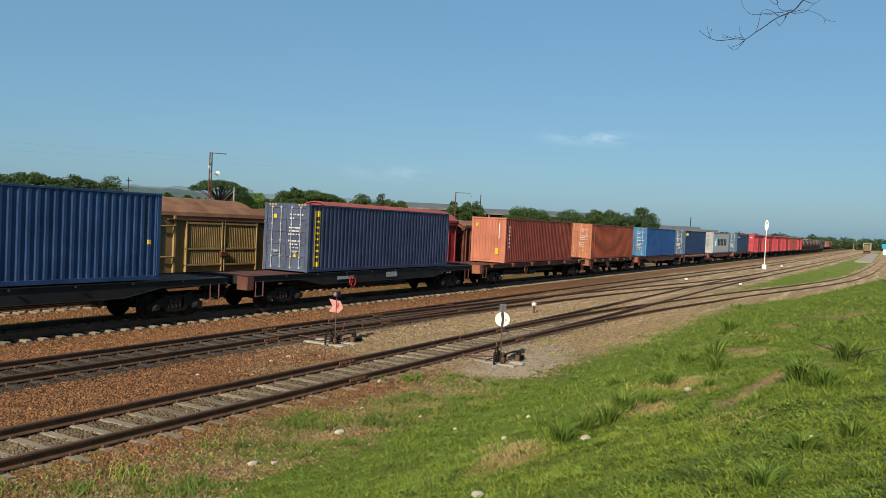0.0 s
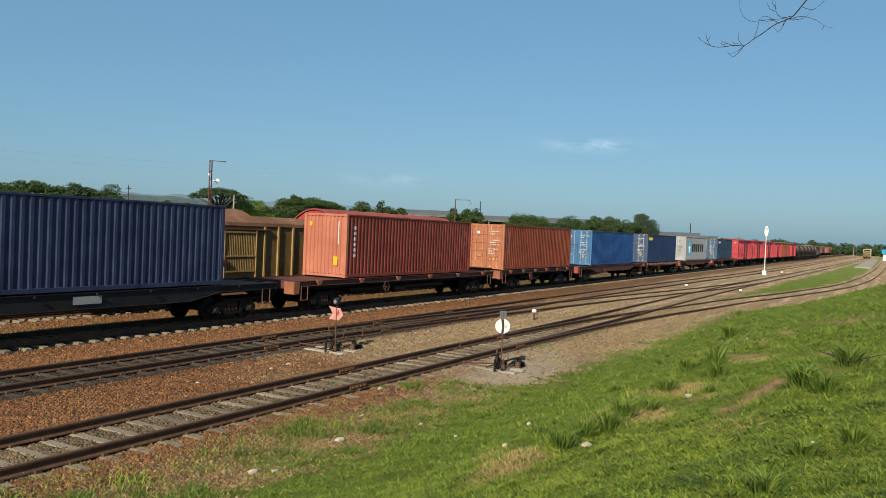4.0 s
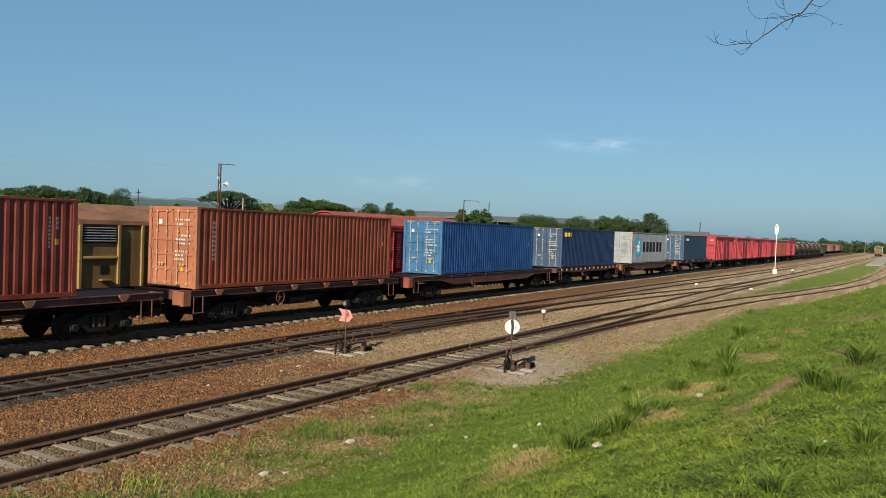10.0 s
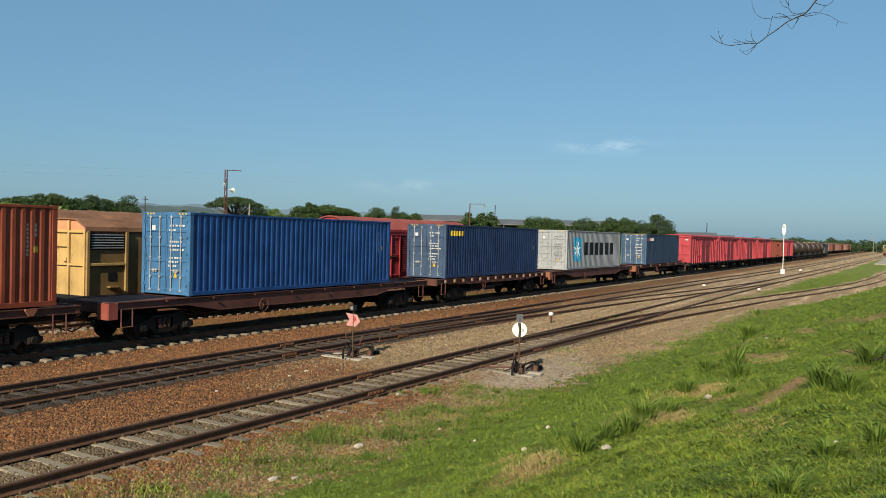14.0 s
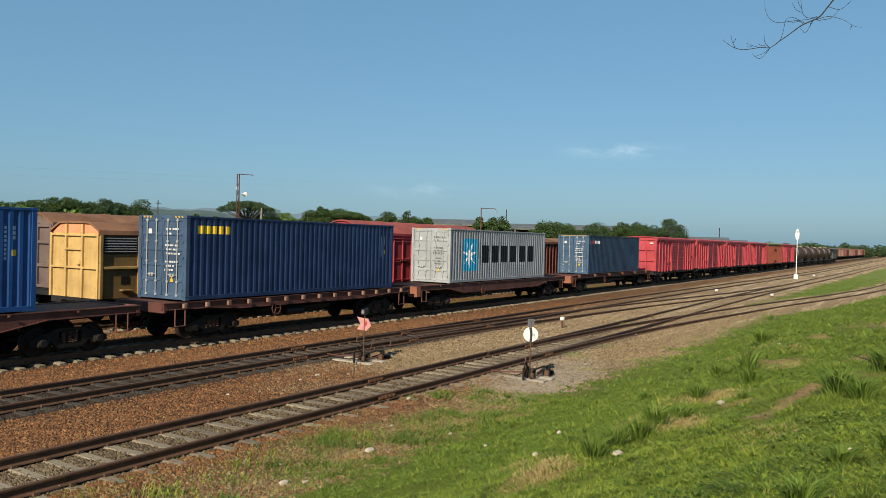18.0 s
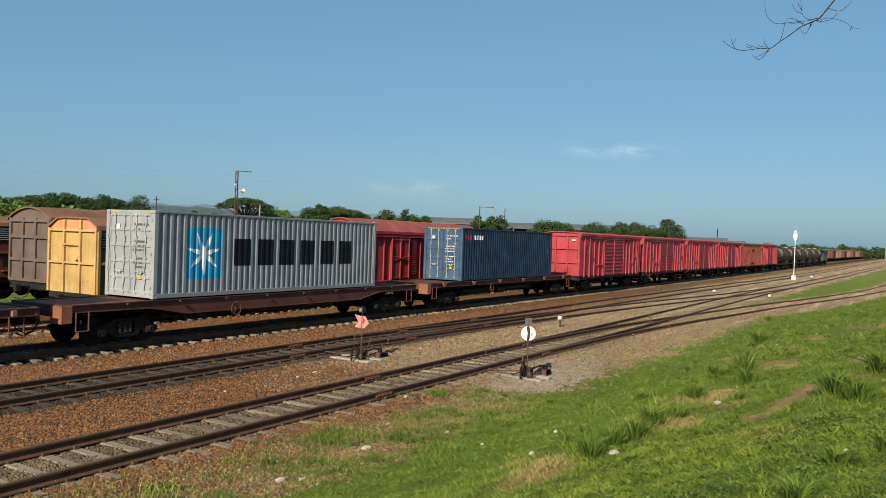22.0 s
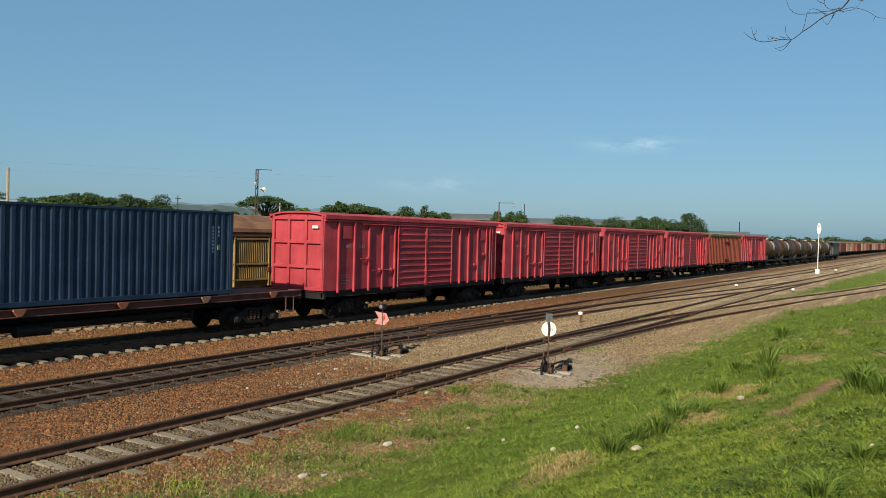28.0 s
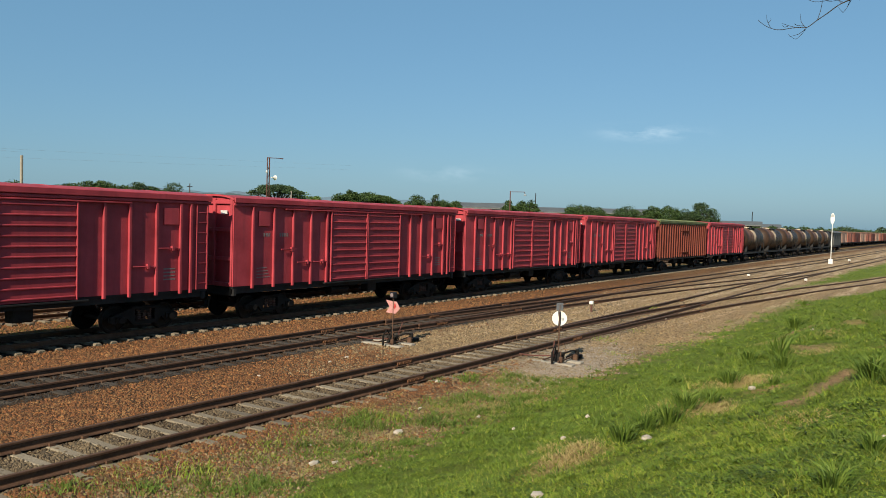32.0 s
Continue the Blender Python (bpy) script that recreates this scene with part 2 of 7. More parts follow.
# ---------- mesh building ----------
class Shape:
    """Gathers vertices and faces for one mesh."""

    def __init__(self):
        self.v, self.f = [], []

    def add(self, vs, fs):
        k = len(self.v)
        self.v += [tuple(p) for p in vs]
        self.f += [tuple(i + k for i in q) for q in fs]
        return self

    def box(self, x0, x1, y0, y1, z0, z1):
        vs = [(x, y, z) for x in (x0, x1) for y in (y0, y1) for z in (z0, z1)]
        return self.add(vs, [(0, 1, 3, 2), (4, 6, 7, 5), (0, 4, 5, 1), (2, 3, 7, 6), (0, 2, 6, 4), (1, 5, 7, 3)])

    def cbox(self, x0, x1, y0, y1, z0, z1, c=0.01):
        """A box with chamfered edges."""
        c = min(c, (x1 - x0) * 0.4, (y1 - y0) * 0.4, (z1 - z0) * 0.4)
        bm = bmesh.new()
        r = bmesh.ops.create_cube(bm, size=1.0)
        for p in r["verts"]:
            p.co = ((x0 + x1) / 2 + p.co.x * (x1 - x0), (y0 + y1) / 2 + p.co.y * (y1 - y0), (z0 + z1) / 2 + p.co.z * (z1 - z0))
        bmesh.ops.bevel(bm, geom=bm.edges[:], offset=c, segments=1, affect="EDGES")
        bm.verts.index_update()
        self.add([p.co[:] for p in bm.verts], [[q.index for q in g.verts] for g in bm.faces])
        bm.free()
        return self

    def prism(self, poly, axis, lo, hi):
        """A polygon of (a, b) pairs swept along an axis: 'x' (y, z), 'y' (x, z) or 'z' (x, y)."""
        put = {"x": lambda a, b, h: (h, a, b), "y": lambda a, b, h: (a, h, b), "z": lambda a, b, h: (a, b, h)}[axis]
        n = len(poly)
        vs = [put(a, b, lo) for a, b in poly] + [put(a, b, hi) for a, b in poly]
        fs = [(i, (i + 1) % n, n + (i + 1) % n, n + i) for i in range(n)]
        return self.add(vs, fs + [tuple(range(n))[::-1], tuple(range(n, 2 * n))])

    def tube(self, pts, radii, n=8, cap=True):
        """A round tube along points; radii: one number or one for each point."""
        pts = [Vector(p) for p in pts]
        if isinstance(radii, (int, float)):
            radii = [radii] * len(pts)
        vs, fs = [], []
        side = None
        for i, p in enumerate(pts):
            d = (pts[min(i + 1, len(pts) - 1)] - pts[max(i - 1, 0)]).normalized()
            if side is None or abs(side.dot(d)) > 0.95:
                side = d.cross(Vector((0, 0, 1)) if abs(d.z) < 0.9 else Vector((1, 0, 0)))
            side = (side - d * side.dot(d)).normalized()
            up = d.cross(side)
            for k in range(n):
                a = 2 * math.pi * k / n
                vs.append(p + (side * math.cos(a) + up * math.sin(a)) * radii[i])
        for i in range(len(pts) - 1):
            for k in range(n):
                fs.append((i * n + k, i * n + (k + 1) % n, (i + 1) * n + (k + 1) % n, (i + 1) * n + k))
        if cap:
            fs += [tuple(range(n))[::-1], tuple(range((len(pts) - 1) * n, len(pts) * n))]
        return self.add(vs, fs)

    def lathe(self, profile, n=20, axis="y", centre=(0, 0, 0)):
        """(radius, height) pairs turned about an axis through centre."""
        vs, fs = [], []
        for r, h in profile:
            for k in range(n):
                a = 2 * math.pi * k / n
                u, w = r * math.cos(a), r * math.sin(a)
                q = {"y": (u, h, w), "x": (h, u, w), "z": (u, w, h)}[axis]
                vs.append((q[0] + centre[0], q[1] + centre[1], q[2] + centre[2]))
        for i in range(len(profile) - 1):
            for k in range(n):
                fs.append((i * n + k, i * n + (k + 1) % n, (i + 1) * n + (k + 1) % n, (i + 1) * n + k))
        return self.add(vs, fs + [tuple(range(n))[::-1], tuple(range((len(profile) - 1) * n, len(profile) * n))])

    def mesh(self, name, material=None, smooth=False):
        me = bpy.data.meshes.new(name)
        me.from_pydata(self.v, [], self.f)
        bm = bmesh.new()
        bm.from_mesh(me)
        bmesh.ops.recalc_face_normals(bm, faces=bm.faces[:])
        bm.to_mesh(me)
        bm.free()
        if material:
            me.materials.append(material)
        if smooth:
            me.polygons.foreach_set("use_smooth", [True] * len(me.polygons))
            me.set_sharp_from_angle(angle=radians(40))
        return me


def part(name, shape, material, parent=None, label="", smooth=False, at=None):
    """One mesh object under a thing or under a part."""
    me = shape if isinstance(shape, bpy.types.Mesh) else shape.mesh(name, material, smooth)
    ob = new(name, me)
    if parent is not None:
        ob.parent = parent
    if at is not None:
        ob.location = at
    if label:
        ob["label"] = label
    return ob


def thing(name, m, label, category, group=""):
    ob = new(name)
    ob.matrix_basis = m
    return tagged(ob, label, category, group)


def S():
    return Shape()


# ---------- lie of the land ----------
def spline(pts, step=1.0):
    """Points along a smooth line through pts, evenly in x."""
    xs, ys = [p[0] for p in pts], [p[1] for p in pts]
    n = len(pts)
    sl = [(ys[min(i + 1, n - 1)] - ys[max(i - 1, 0)]) / (xs[min(i + 1, n - 1)] - xs[max(i - 1, 0)]) for i in range(n)]
    out = []
    for i in range(n - 1):
        h = xs[i + 1] - xs[i]
        for k in range(max(1, int(h / step))):
            u = k / max(1, int(h / step))
            a, b = (1 + 2 * u) * (1 - u) ** 2, u * (1 - u) ** 2
            c, d = u * u * (3 - 2 * u), u * u * (u - 1)
            out.append((xs[i] + u * h, a * ys[i] + b * h * sl[i] + c * ys[i + 1] + d * h * sl[i + 1]))
    return out + [pts[-1]]


TRAIN_Y = 22.405
LINE_TRAIN = spline([(-80, TRAIN_Y), (20, TRAIN_Y), (700, TRAIN_Y)], 6)
LINE_BACK = spline([(-80, 27.9), (700, 27.9)], 6)
LINE_FAR = spline([(-80, 33.4), (700, 33.4)], 6)
LINE_MID = spline([(-40, 16.8), (10, 16.76), (38, 16.68), (55, 16.45), (75, 15.9), (100, 15.15), (130, 14.7), (190, 14.3), (300, 13.9), (480, 12.5)])
LINE_NEAR = spline([(-40, 11.9), (7, 11.53), (20, 11.34), (40, 11.3), (65, 11.3), (90, 10.9), (112, 10.4), (140, 9.9), (200, 9.0), (330, 7.0), (430, 5.6)])
LINE_CROSS = spline([(20, 16.72), (26, 16.5), (34, 15.85), (43, 15.0), (54, 13.7), (65, 12.35), (75, 11.55), (84, 11.1)])
LINE_SIDING = spline([(20, 11.34), (26, 11.22), (32, 10.92), (38, 10.35), (46, 9.3), (55, 8.1), (66, 6.3), (75, 5.0), (86, 3.7), (100, 2.75), (115, 2.15), (140, 1.6), (180, 1.1), (260, 0.8)])


def line_y(line, x):
    return np.interp(x, [p[0] for p in line], [p[1] for p in line])


def foot_y(x):
    """Where the grass bank meets the track bed."""
    return np.interp(x, [-40, 0, 12, 20, 34, 47, 62, 75, 86, 110, 180, 260, 400], [8.6, 8.5, 8.2, 7.9, 7.75, 7.1, 3.6, 2.0, 0.8, -0.4, -1.4, -1.8, -3.0])


def wobble(x, y, f, seed=0.0):
    """Smooth pseudo-random field, about -1 to 1, for arrays."""
    return (np.sin(x * f + 1.7 * np.sin(y * f * 0.83 + seed) + seed) * np.cos(y * f * 1.13 + 1.3 * np.sin(x * f * 0.71 + 2.1 * seed))
            + 0.5 * np.sin(2.3 * x * f + y * f * 1.9 + seed * 3))  / 1.5


HUMMOCKS = [(7.9, 3.35), (8.6, 3.1), (9.5, 2.9), (10.2, 2.86), (12.1, 3.06), (13.8, 2.9), (17.2, 2.4), (22.2, 1.65), (30.0, 0.6)]


def ground_z(x, y):
    x, y = np.atleast_1d(np.asarray(x, float)), np.atleast_1d(np.asarray(y, float))
    z = np.full(np.broadcast(x, y).shape, -0.205)
    z = z - 0.10 * np.clip((y - 18.6) / 1.6, 0, 1)
    z = z - 0.25 * np.clip((y - 36.5) / 4, 0, 1)
    z = z + 0.11 * np.clip((x - 28) / 18, 0, 1) * np.clip((19 - y) / 1.0, 0, 1)
    # ballast heaped over the sleeper ends
    for line in (LINE_NEAR, LINE_MID):
        z = z + 0.01 * np.exp(-(np.abs(y - line_y(line, x)) / 0.62) ** 4) * np.clip((40 - x) / 10, 0, 1)
        z = z + 0.02 * np.exp(-((np.abs(y - line_y(line, x)) - 1.15) / 0.3) ** 2) * np.clip((40 - x) / 10, 0, 1)
    d = foot_y(x) - y
    u = np.clip(d / 9.5, 0, 1)
    rise = u * u * (3 - 2 * u)
    z = z + 2.25 * rise - 0.06 * np.exp(-((d + 0.6) / 0.9) ** 2)
    # small shelf and path along the slope
    z = z + np.where(d > 0, 1, 0) * (0.10 * np.tanh((d - 3.6 - 0.5 * np.sin(x * 0.35)) * 3) + 0.10) * np.clip(d / 2, 0, 1) * np.exp(-((x - 17) / 16) ** 2)
    # hummocks in a row along the bank, with a shallow dip behind them
    here = (x > 5) & (x < 33) & (y > -2) & (y < 6)
    if here.any():
        hx, hy = np.broadcast_to(x, z.shape)[here], np.broadcast_to(y, z.shape)[here]
        ridge = np.zeros(hx.shape)
        for a, b in zip(HUMMOCKS[:-1], HUMMOCKS[1:]):
            ridge = np.maximum(ridge, np.exp(-(near_line(hx, hy, a, b) / 0.42) ** 2))
        for a, b in zip(HUMMOCKS[:-1], HUMMOCKS[1:]):
            ridge = ridge - 0.45 * np.exp(-(near_line(hx, hy, (a[0] + 0.3, a[1] + 1.0), (b[0] + 0.3, b[1] + 1.0)) / 0.45) ** 2)
        z[here] += ridge * (0.15 + 0.07 * wobble(hx, hy, 2.3, 0.7))
    z = z + np.clip(d, 0, 1) * 0.08 * (np.abs(wobble(x, y, 1.7, 4.4)) - 0.4) * np.clip((np.hypot(x, y) - 7) / 5, 0, 1)
    z = z + np.clip(d, 0, 1) * 0.05 * (np.abs(wobble(x, y, 3.3, 6.2)) + 0.3 * np.abs(wobble(x, y, 4.6, 3.3)) - 0.4)
    amp = np.where(d > 0, 0.04 * np.clip(d, 0, 1) + 0.01, 0.012)
    z = z + amp * (0.6 * wobble(x, y, 1.1, 0.4) + 0.6 * wobble(x, y, 2.7, 2.0) + 0.08 * wobble(x, y, 6.1, 5.0))
    far = np.clip((y - 45) / 80, 0, 1)
    return z + far * 0.5 * wobble(x, y, 0.03, 1.0)


def height_at(x, y):
    return float(ground_z(x, y)[0])


def grass_cover(x, y):
    d = foot_y(x) - y + (0.45 + 0.5 * np.clip((16 - x) / 8, 0, 1)) * wobble(x, y, 0.9, 3.0) + 0.4 * wobble(x, y, 2.9, 5.0) + 0.3 * wobble(x, y, 7.3, 1.0)
    g = np.clip(d / 1.5 + 0.4, 0, 1)
    tri = np.minimum(line_y(LINE_NEAR, x) - 1.7 - y, y - line_y(LINE_SIDING, x) - 1.1) + 0.5 * wobble(x, y, 0.5, 6.0)
    g = np.maximum(g, np.where(x > 50, np.clip(tri / 0.8, 0, 1), 0))
    between = np.exp(-((y - 25.2) / 1.0) ** 2) * (0.22 + 0.35 * wobble(x, y, 0.8, 7.0))
    g = np.maximum(g, between)
    return np.maximum(g, np.clip((y - 36) / 2, 0, 1))


def fast_mesh(name, verts, faces, material):
    """A mesh from arrays: verts (n, 3), faces (m, 3) or (m, 4)."""
    me = bpy.data.meshes.new(name)
    k = faces.shape[1]
    me.vertices.add(len(verts))
    me.vertices.foreach_set("co", np.ascontiguousarray(verts, np.float32).ravel())
    me.loops.add(faces.size)
    me.loops.foreach_set("vertex_index", np.ascontiguousarray(faces, np.int32).ravel())
    me.polygons.add(len(faces))
    me.polygons.foreach_set("loop_start", np.arange(0, faces.size, k, dtype=np.int32))
    me.polygons.foreach_set("loop_total", np.full(len(faces), k, np.int32))
    me.update(calc_edges=True)
    me.validate()
    if material:
        me.materials.append(material)
    return me


def ground_material():
    m, t, b = nodes_of("ground_cover")
    c = coord_of(t)

    def attr(n):
        a = t.nodes.new("ShaderNodeAttribute")
        a.attribute_name = n
        return a.outputs["Fac"]
    fine, mid = noise_node(t, c, 16, 6, 0.7), noise_node(t, c, 2.2, 6, 0.7)
    red = mix(t, ramp(t, fine, 0.35, 0.65), (0.045, 0.021, 0.009), (0.18, 0.08, 0.028))
    grey = mix(t, ramp(t, fine, 0.35, 0.65), (0.14, 0.092, 0.05), (0.38, 0.27, 0.155))
    bed = mix(t, attr("tone"), red, grey)
    bed = mix(t, ramp(t, mid, 0.5, 0.75, 0, 0.5), bed, (0.13, 0.10, 0.07))
    along = noise_node(t, c, 1.0, 6, 0.65, (0.12, 1.6, 1.0))
    pale = mix(t, ramp(t, noise_node(t, c, 5, 5, 0.7), 0.35, 0.65), (0.42, 0.30, 0.19), (0.60, 0.47, 0.33))
    bed = mix(t, math_node(t, "MULTIPLY", ramp(t, along, 0.48, 0.66, 0, 0.8), attr("tone")), bed, pale)
    bed = mix(t, ramp(t, noise_node(t, c, 1.0, 6, 0.65, (0.2, 2.6, 1.0)), 0.56, 0.72, 0, 0.6), bed, (0.07, 0.045, 0.027))
    lawn = mix(t, ramp(t, noise_node(t, c, 0.7, 6, 0.7), 0.35, 0.65), (0.085, 0.125, 0.02), (0.17, 0.20, 0.04))
    soil = mix(t, ramp(t, fine, 0.35, 0.65), (0.08, 0.125, 0.013), (0.165, 0.225, 0.022))
    soil = mix(t, ramp(t, mid, 0.52, 0.75, 0, 0.7), soil, (0.16, 0.15, 0.05))
    soil = mix(t, ramp(t, noise_node(t, c, 55, 4, 0.7), 0.35, 0.65, 0, 0.6), soil, (0.04, 0.065, 0.01))
    soil = mix(t, attr("lawn"), soil, lawn)
    soil = mix(t, attr("path"), soil, mix(t, ramp(t, fine, 0.3, 0.7), (0.24, 0.13, 0.065), (0.46, 0.30, 0.17)))
    # Ground darkened under the near stones so the gaps look shaded.
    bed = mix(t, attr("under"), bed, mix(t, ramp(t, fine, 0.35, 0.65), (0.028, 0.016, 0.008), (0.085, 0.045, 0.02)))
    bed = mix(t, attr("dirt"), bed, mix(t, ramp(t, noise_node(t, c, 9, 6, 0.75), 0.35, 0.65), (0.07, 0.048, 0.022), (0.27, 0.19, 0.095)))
    # Oil black; beneath the train this mask paints in shade.
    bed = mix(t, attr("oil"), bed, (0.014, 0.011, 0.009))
    out = mix(t, attr("grass"), bed, soil)
    t.links.new(out, b.inputs["Base Color"])
    b.inputs["Roughness"].default_value = 0.97
    b.inputs["Specular IOR Level"].default_value = 0.2
    bump(t, b, noise_node(t, c, 30, 6, 0.75), 1.0, 0.09)
    return m


def at_az(az, dist):
    return dist * math.cos(radians(az)), dist * math.sin(radians(az))


def on_ground(yaw, down):
    """Where a line of sight meets the ground, by bearing and angle below the horizon."""
    r = np.arange(2.0, 120.0, 0.05)
    x, y = at_az(yaw, r)
    k = int(np.argmax(EYE.z - r * math.tan(radians(down)) <= ground_z(x, y)))
    x, y = float(x[k]), float(y[k])
    return x, y


AHEAD = (30.31, -1.28, 1.52)


def sight(px, py, view=(29.1, -1.8, 2.67)):
    v = aim(*view).to_3x3() @ Vector(((px - 784) / 1412.4, (441 - py) / 1412.4, -1))
    return on_ground(math.degrees(math.atan2(v.y, v.x)), -math.degrees(math.atan2(v.z, math.hypot(v.x, v.y))))


def near_line(X, Y, a, b):
    """Distance from the line between two places."""
    d = np.array(b) - np.array(a)
    u = np.clip(((X - a[0]) * d[0] + (Y - a[1]) * d[1]) / (d @ d), 0, 1)
    return np.hypot(X - a[0] - u * d[0], Y - a[1] - u * d[1])


def build_ground():
    xs = np.concatenate([[-3000, -1200, -500, -200, -80, -30], np.arange(-12, 4, 0.4), np.arange(4, 20, 0.11), np.arange(20, 34, 0.25), np.arange(34, 60, 0.4), np.arange(60, 140, 1.0), np.arange(140, 330, 5.0), [330, 380, 450, 560, 700, 1000, 1500, 2500, 4000]])
    ys = np.concatenate([[-3000, -1200, -400, -120, -50, -25], np.arange(-14, -3, 0.4), np.arange(-3, 8.6, 0.11), np.arange(8.6, 12, 0.2), np.arange(12, 37, 0.5), np.arange(37, 60, 2.0), np.arange(60, 260, 12.0), [260, 340, 500, 800, 1300, 2200, 3500]])
    X, Y = np.meshgrid(xs, ys, indexing="ij")
    Z = ground_z(X, Y)
    nx, ny = len(xs), len(ys)
    i, j = np.meshgrid(np.arange(nx - 1), np.arange(ny - 1), indexing="ij")
    k = (i * ny + j).ravel()
    me = fast_mesh("ground", np.stack([X, Y, Z], -1).reshape(-1, 3), np.stack([k, k + ny, k + ny + 1, k + 1], -1), ground_material())
    me.polygons.foreach_set("use_smooth", [True] * len(me.polygons))
    tone = np.clip((X - 15 + 2.5 * wobble(X, Y, 0.6, 1)) / 5, 0, 1) * np.clip((17.5 - Y) / 3, 0, 1)
    tone = np.maximum(tone, np.clip((10.6 - Y) / 1.5, 0, 1) * (0.45 + 0.3 * wobble(X, Y, 0.7, 4)))
    tone = np.maximum(tone, np.clip((X - 45) / 40, 0, 0.75) * np.clip((18.8 - Y) / 1.5, 0.2, 1))
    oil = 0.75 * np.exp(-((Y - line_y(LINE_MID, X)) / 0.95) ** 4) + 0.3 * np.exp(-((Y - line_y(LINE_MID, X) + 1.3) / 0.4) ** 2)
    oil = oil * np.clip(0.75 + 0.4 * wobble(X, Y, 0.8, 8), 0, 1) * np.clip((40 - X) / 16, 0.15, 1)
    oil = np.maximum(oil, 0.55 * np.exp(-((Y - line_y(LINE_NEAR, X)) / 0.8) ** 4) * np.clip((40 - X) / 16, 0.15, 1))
    # This dark strip puts the train's shade into the ground colour.
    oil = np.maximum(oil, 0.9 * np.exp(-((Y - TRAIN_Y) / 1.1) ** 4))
    d = foot_y(X) - Y
    rag = 0.65 + 0.5 * wobble(X, Y, 3.3, 2) + 0.3 * wobble(X, Y, 7.7, 4)
    path = 1.3 * np.exp(-(near_line(X, Y, sight(1311, 727, AHEAD), sight(1416, 666, AHEAD)) / 0.15) ** 2)
    path = np.maximum(path, 0.7 * np.exp(-(near_line(X, Y, sight(1200, 775, AHEAD), sight(1311, 727, AHEAD)) / 0.2) ** 2))
    for px, py, rad in ((895, 805, 0.55), (1135, 728, 0.35), (1060, 722, 0.3), (1205, 682, 0.4), (1325, 620, 0.45), (1400, 580, 0.5), (1250, 690, 0.3), (700, 690, 0.3), (1480, 615, 0.5), (1520, 625, 0.4), (1440, 640, 0.35), (1300, 590, 0.5), (1500, 560, 0.7)):
        c = sight(px, py)
        path = np.maximum(path, np.exp(-(np.hypot(X - c[0], Y - c[1]) / rad) ** 2))
    path = path * np.clip(rag, 0, 1)
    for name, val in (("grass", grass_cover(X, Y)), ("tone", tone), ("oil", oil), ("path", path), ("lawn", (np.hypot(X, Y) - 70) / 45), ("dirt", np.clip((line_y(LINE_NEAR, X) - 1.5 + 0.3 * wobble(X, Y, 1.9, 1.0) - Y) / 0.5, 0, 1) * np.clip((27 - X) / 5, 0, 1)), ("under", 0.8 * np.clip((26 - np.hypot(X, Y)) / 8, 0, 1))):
        a = me.attributes.new(name, "FLOAT", "POINT")
        a.data.foreach_set("value", np.clip(val, 0, 1).astype(np.float32).ravel())
    return tagged(new("ground", me), "grassy bank and rust-brown railway ballast running to the horizon", "ground", kind="structure")


build_ground()


# ---------- tracks ----------
RAIL_PROFILE = [(-0.065, -0.16), (0.065, -0.16), (0.06, -0.145), (0.012, -0.125), (0.012, -0.045), (0.035, -0.035), (0.035, -0.006), (0.027, 0), (-0.027, 0), (-0.035, -0.006), (-0.035, -0.035), (-0.012, -0.045), (-0.012, -0.125), (-0.06, -0.145)]


def rail_shape(line, off, top):
    s = S()
    n = len(RAIL_PROFILE)
    vs, fs = [], []
    for i, p in enumerate(line):
        a, b = line[max(i - 1, 0)], line[min(i + 1, len(line) - 1)]
        d = Vector((b[0] - a[0], b[1] - a[1])).normalized()
        for u, w in RAIL_PROFILE:
            vs.append((p[0] - d.y * (off + u), p[1] + d.x * (off + u), top + w))
    for i in range(len(line) - 1):
        fs += [(i * n + k, i * n + (k + 1) % n, (i + 1) * n + (k + 1) % n, (i + 1) * n + k) for k in range(n)]
    fs += [tuple(range(n))[::-1], tuple(range((len(line) - 1) * n, len(line) * n))]
    return s.add(vs, fs)


def sleeper_shape(wide=0.21, half=1.25, deep=0.19):
    """A concrete sleeper, chamfered, lower in the middle than under the rails; its top at z 0."""
    s = S()
    secs = [(-half, -0.02), (-half + 0.04, 0), (-0.45, 0), (-0.3, -0.006), (0.3, -0.006), (0.45, 0), (half - 0.04, 0), (half, -0.02)]
    vs, fs = [], []
    for y, z in secs:
        vs += [(-wide / 2, y, -deep), (-wide / 2, y, z - 0.02), (-wide / 2 + 0.025, y, z), (wide / 2 - 0.025, y, z), (wide / 2, y, z - 0.02), (wide / 2, y, -deep)]
    for i in range(len(secs) - 1):
        fs += [(i * 6 + k, i * 6 + k + 1, i * 6 + 7 + k, i * 6 + 6 + k) for k in range(5)]
    fs += [(0, 1, 2, 3, 4, 5), tuple(range((len(secs) - 1) * 6, len(secs) * 6))[::-1]]
    return s.add(vs, fs)


SLEEPERS = {"pale": sleeper_shape().mesh("sleeper", M_SLEEPER), "dark": sleeper_shape().mesh("sleeper", M_SLEEPER_DARK)}


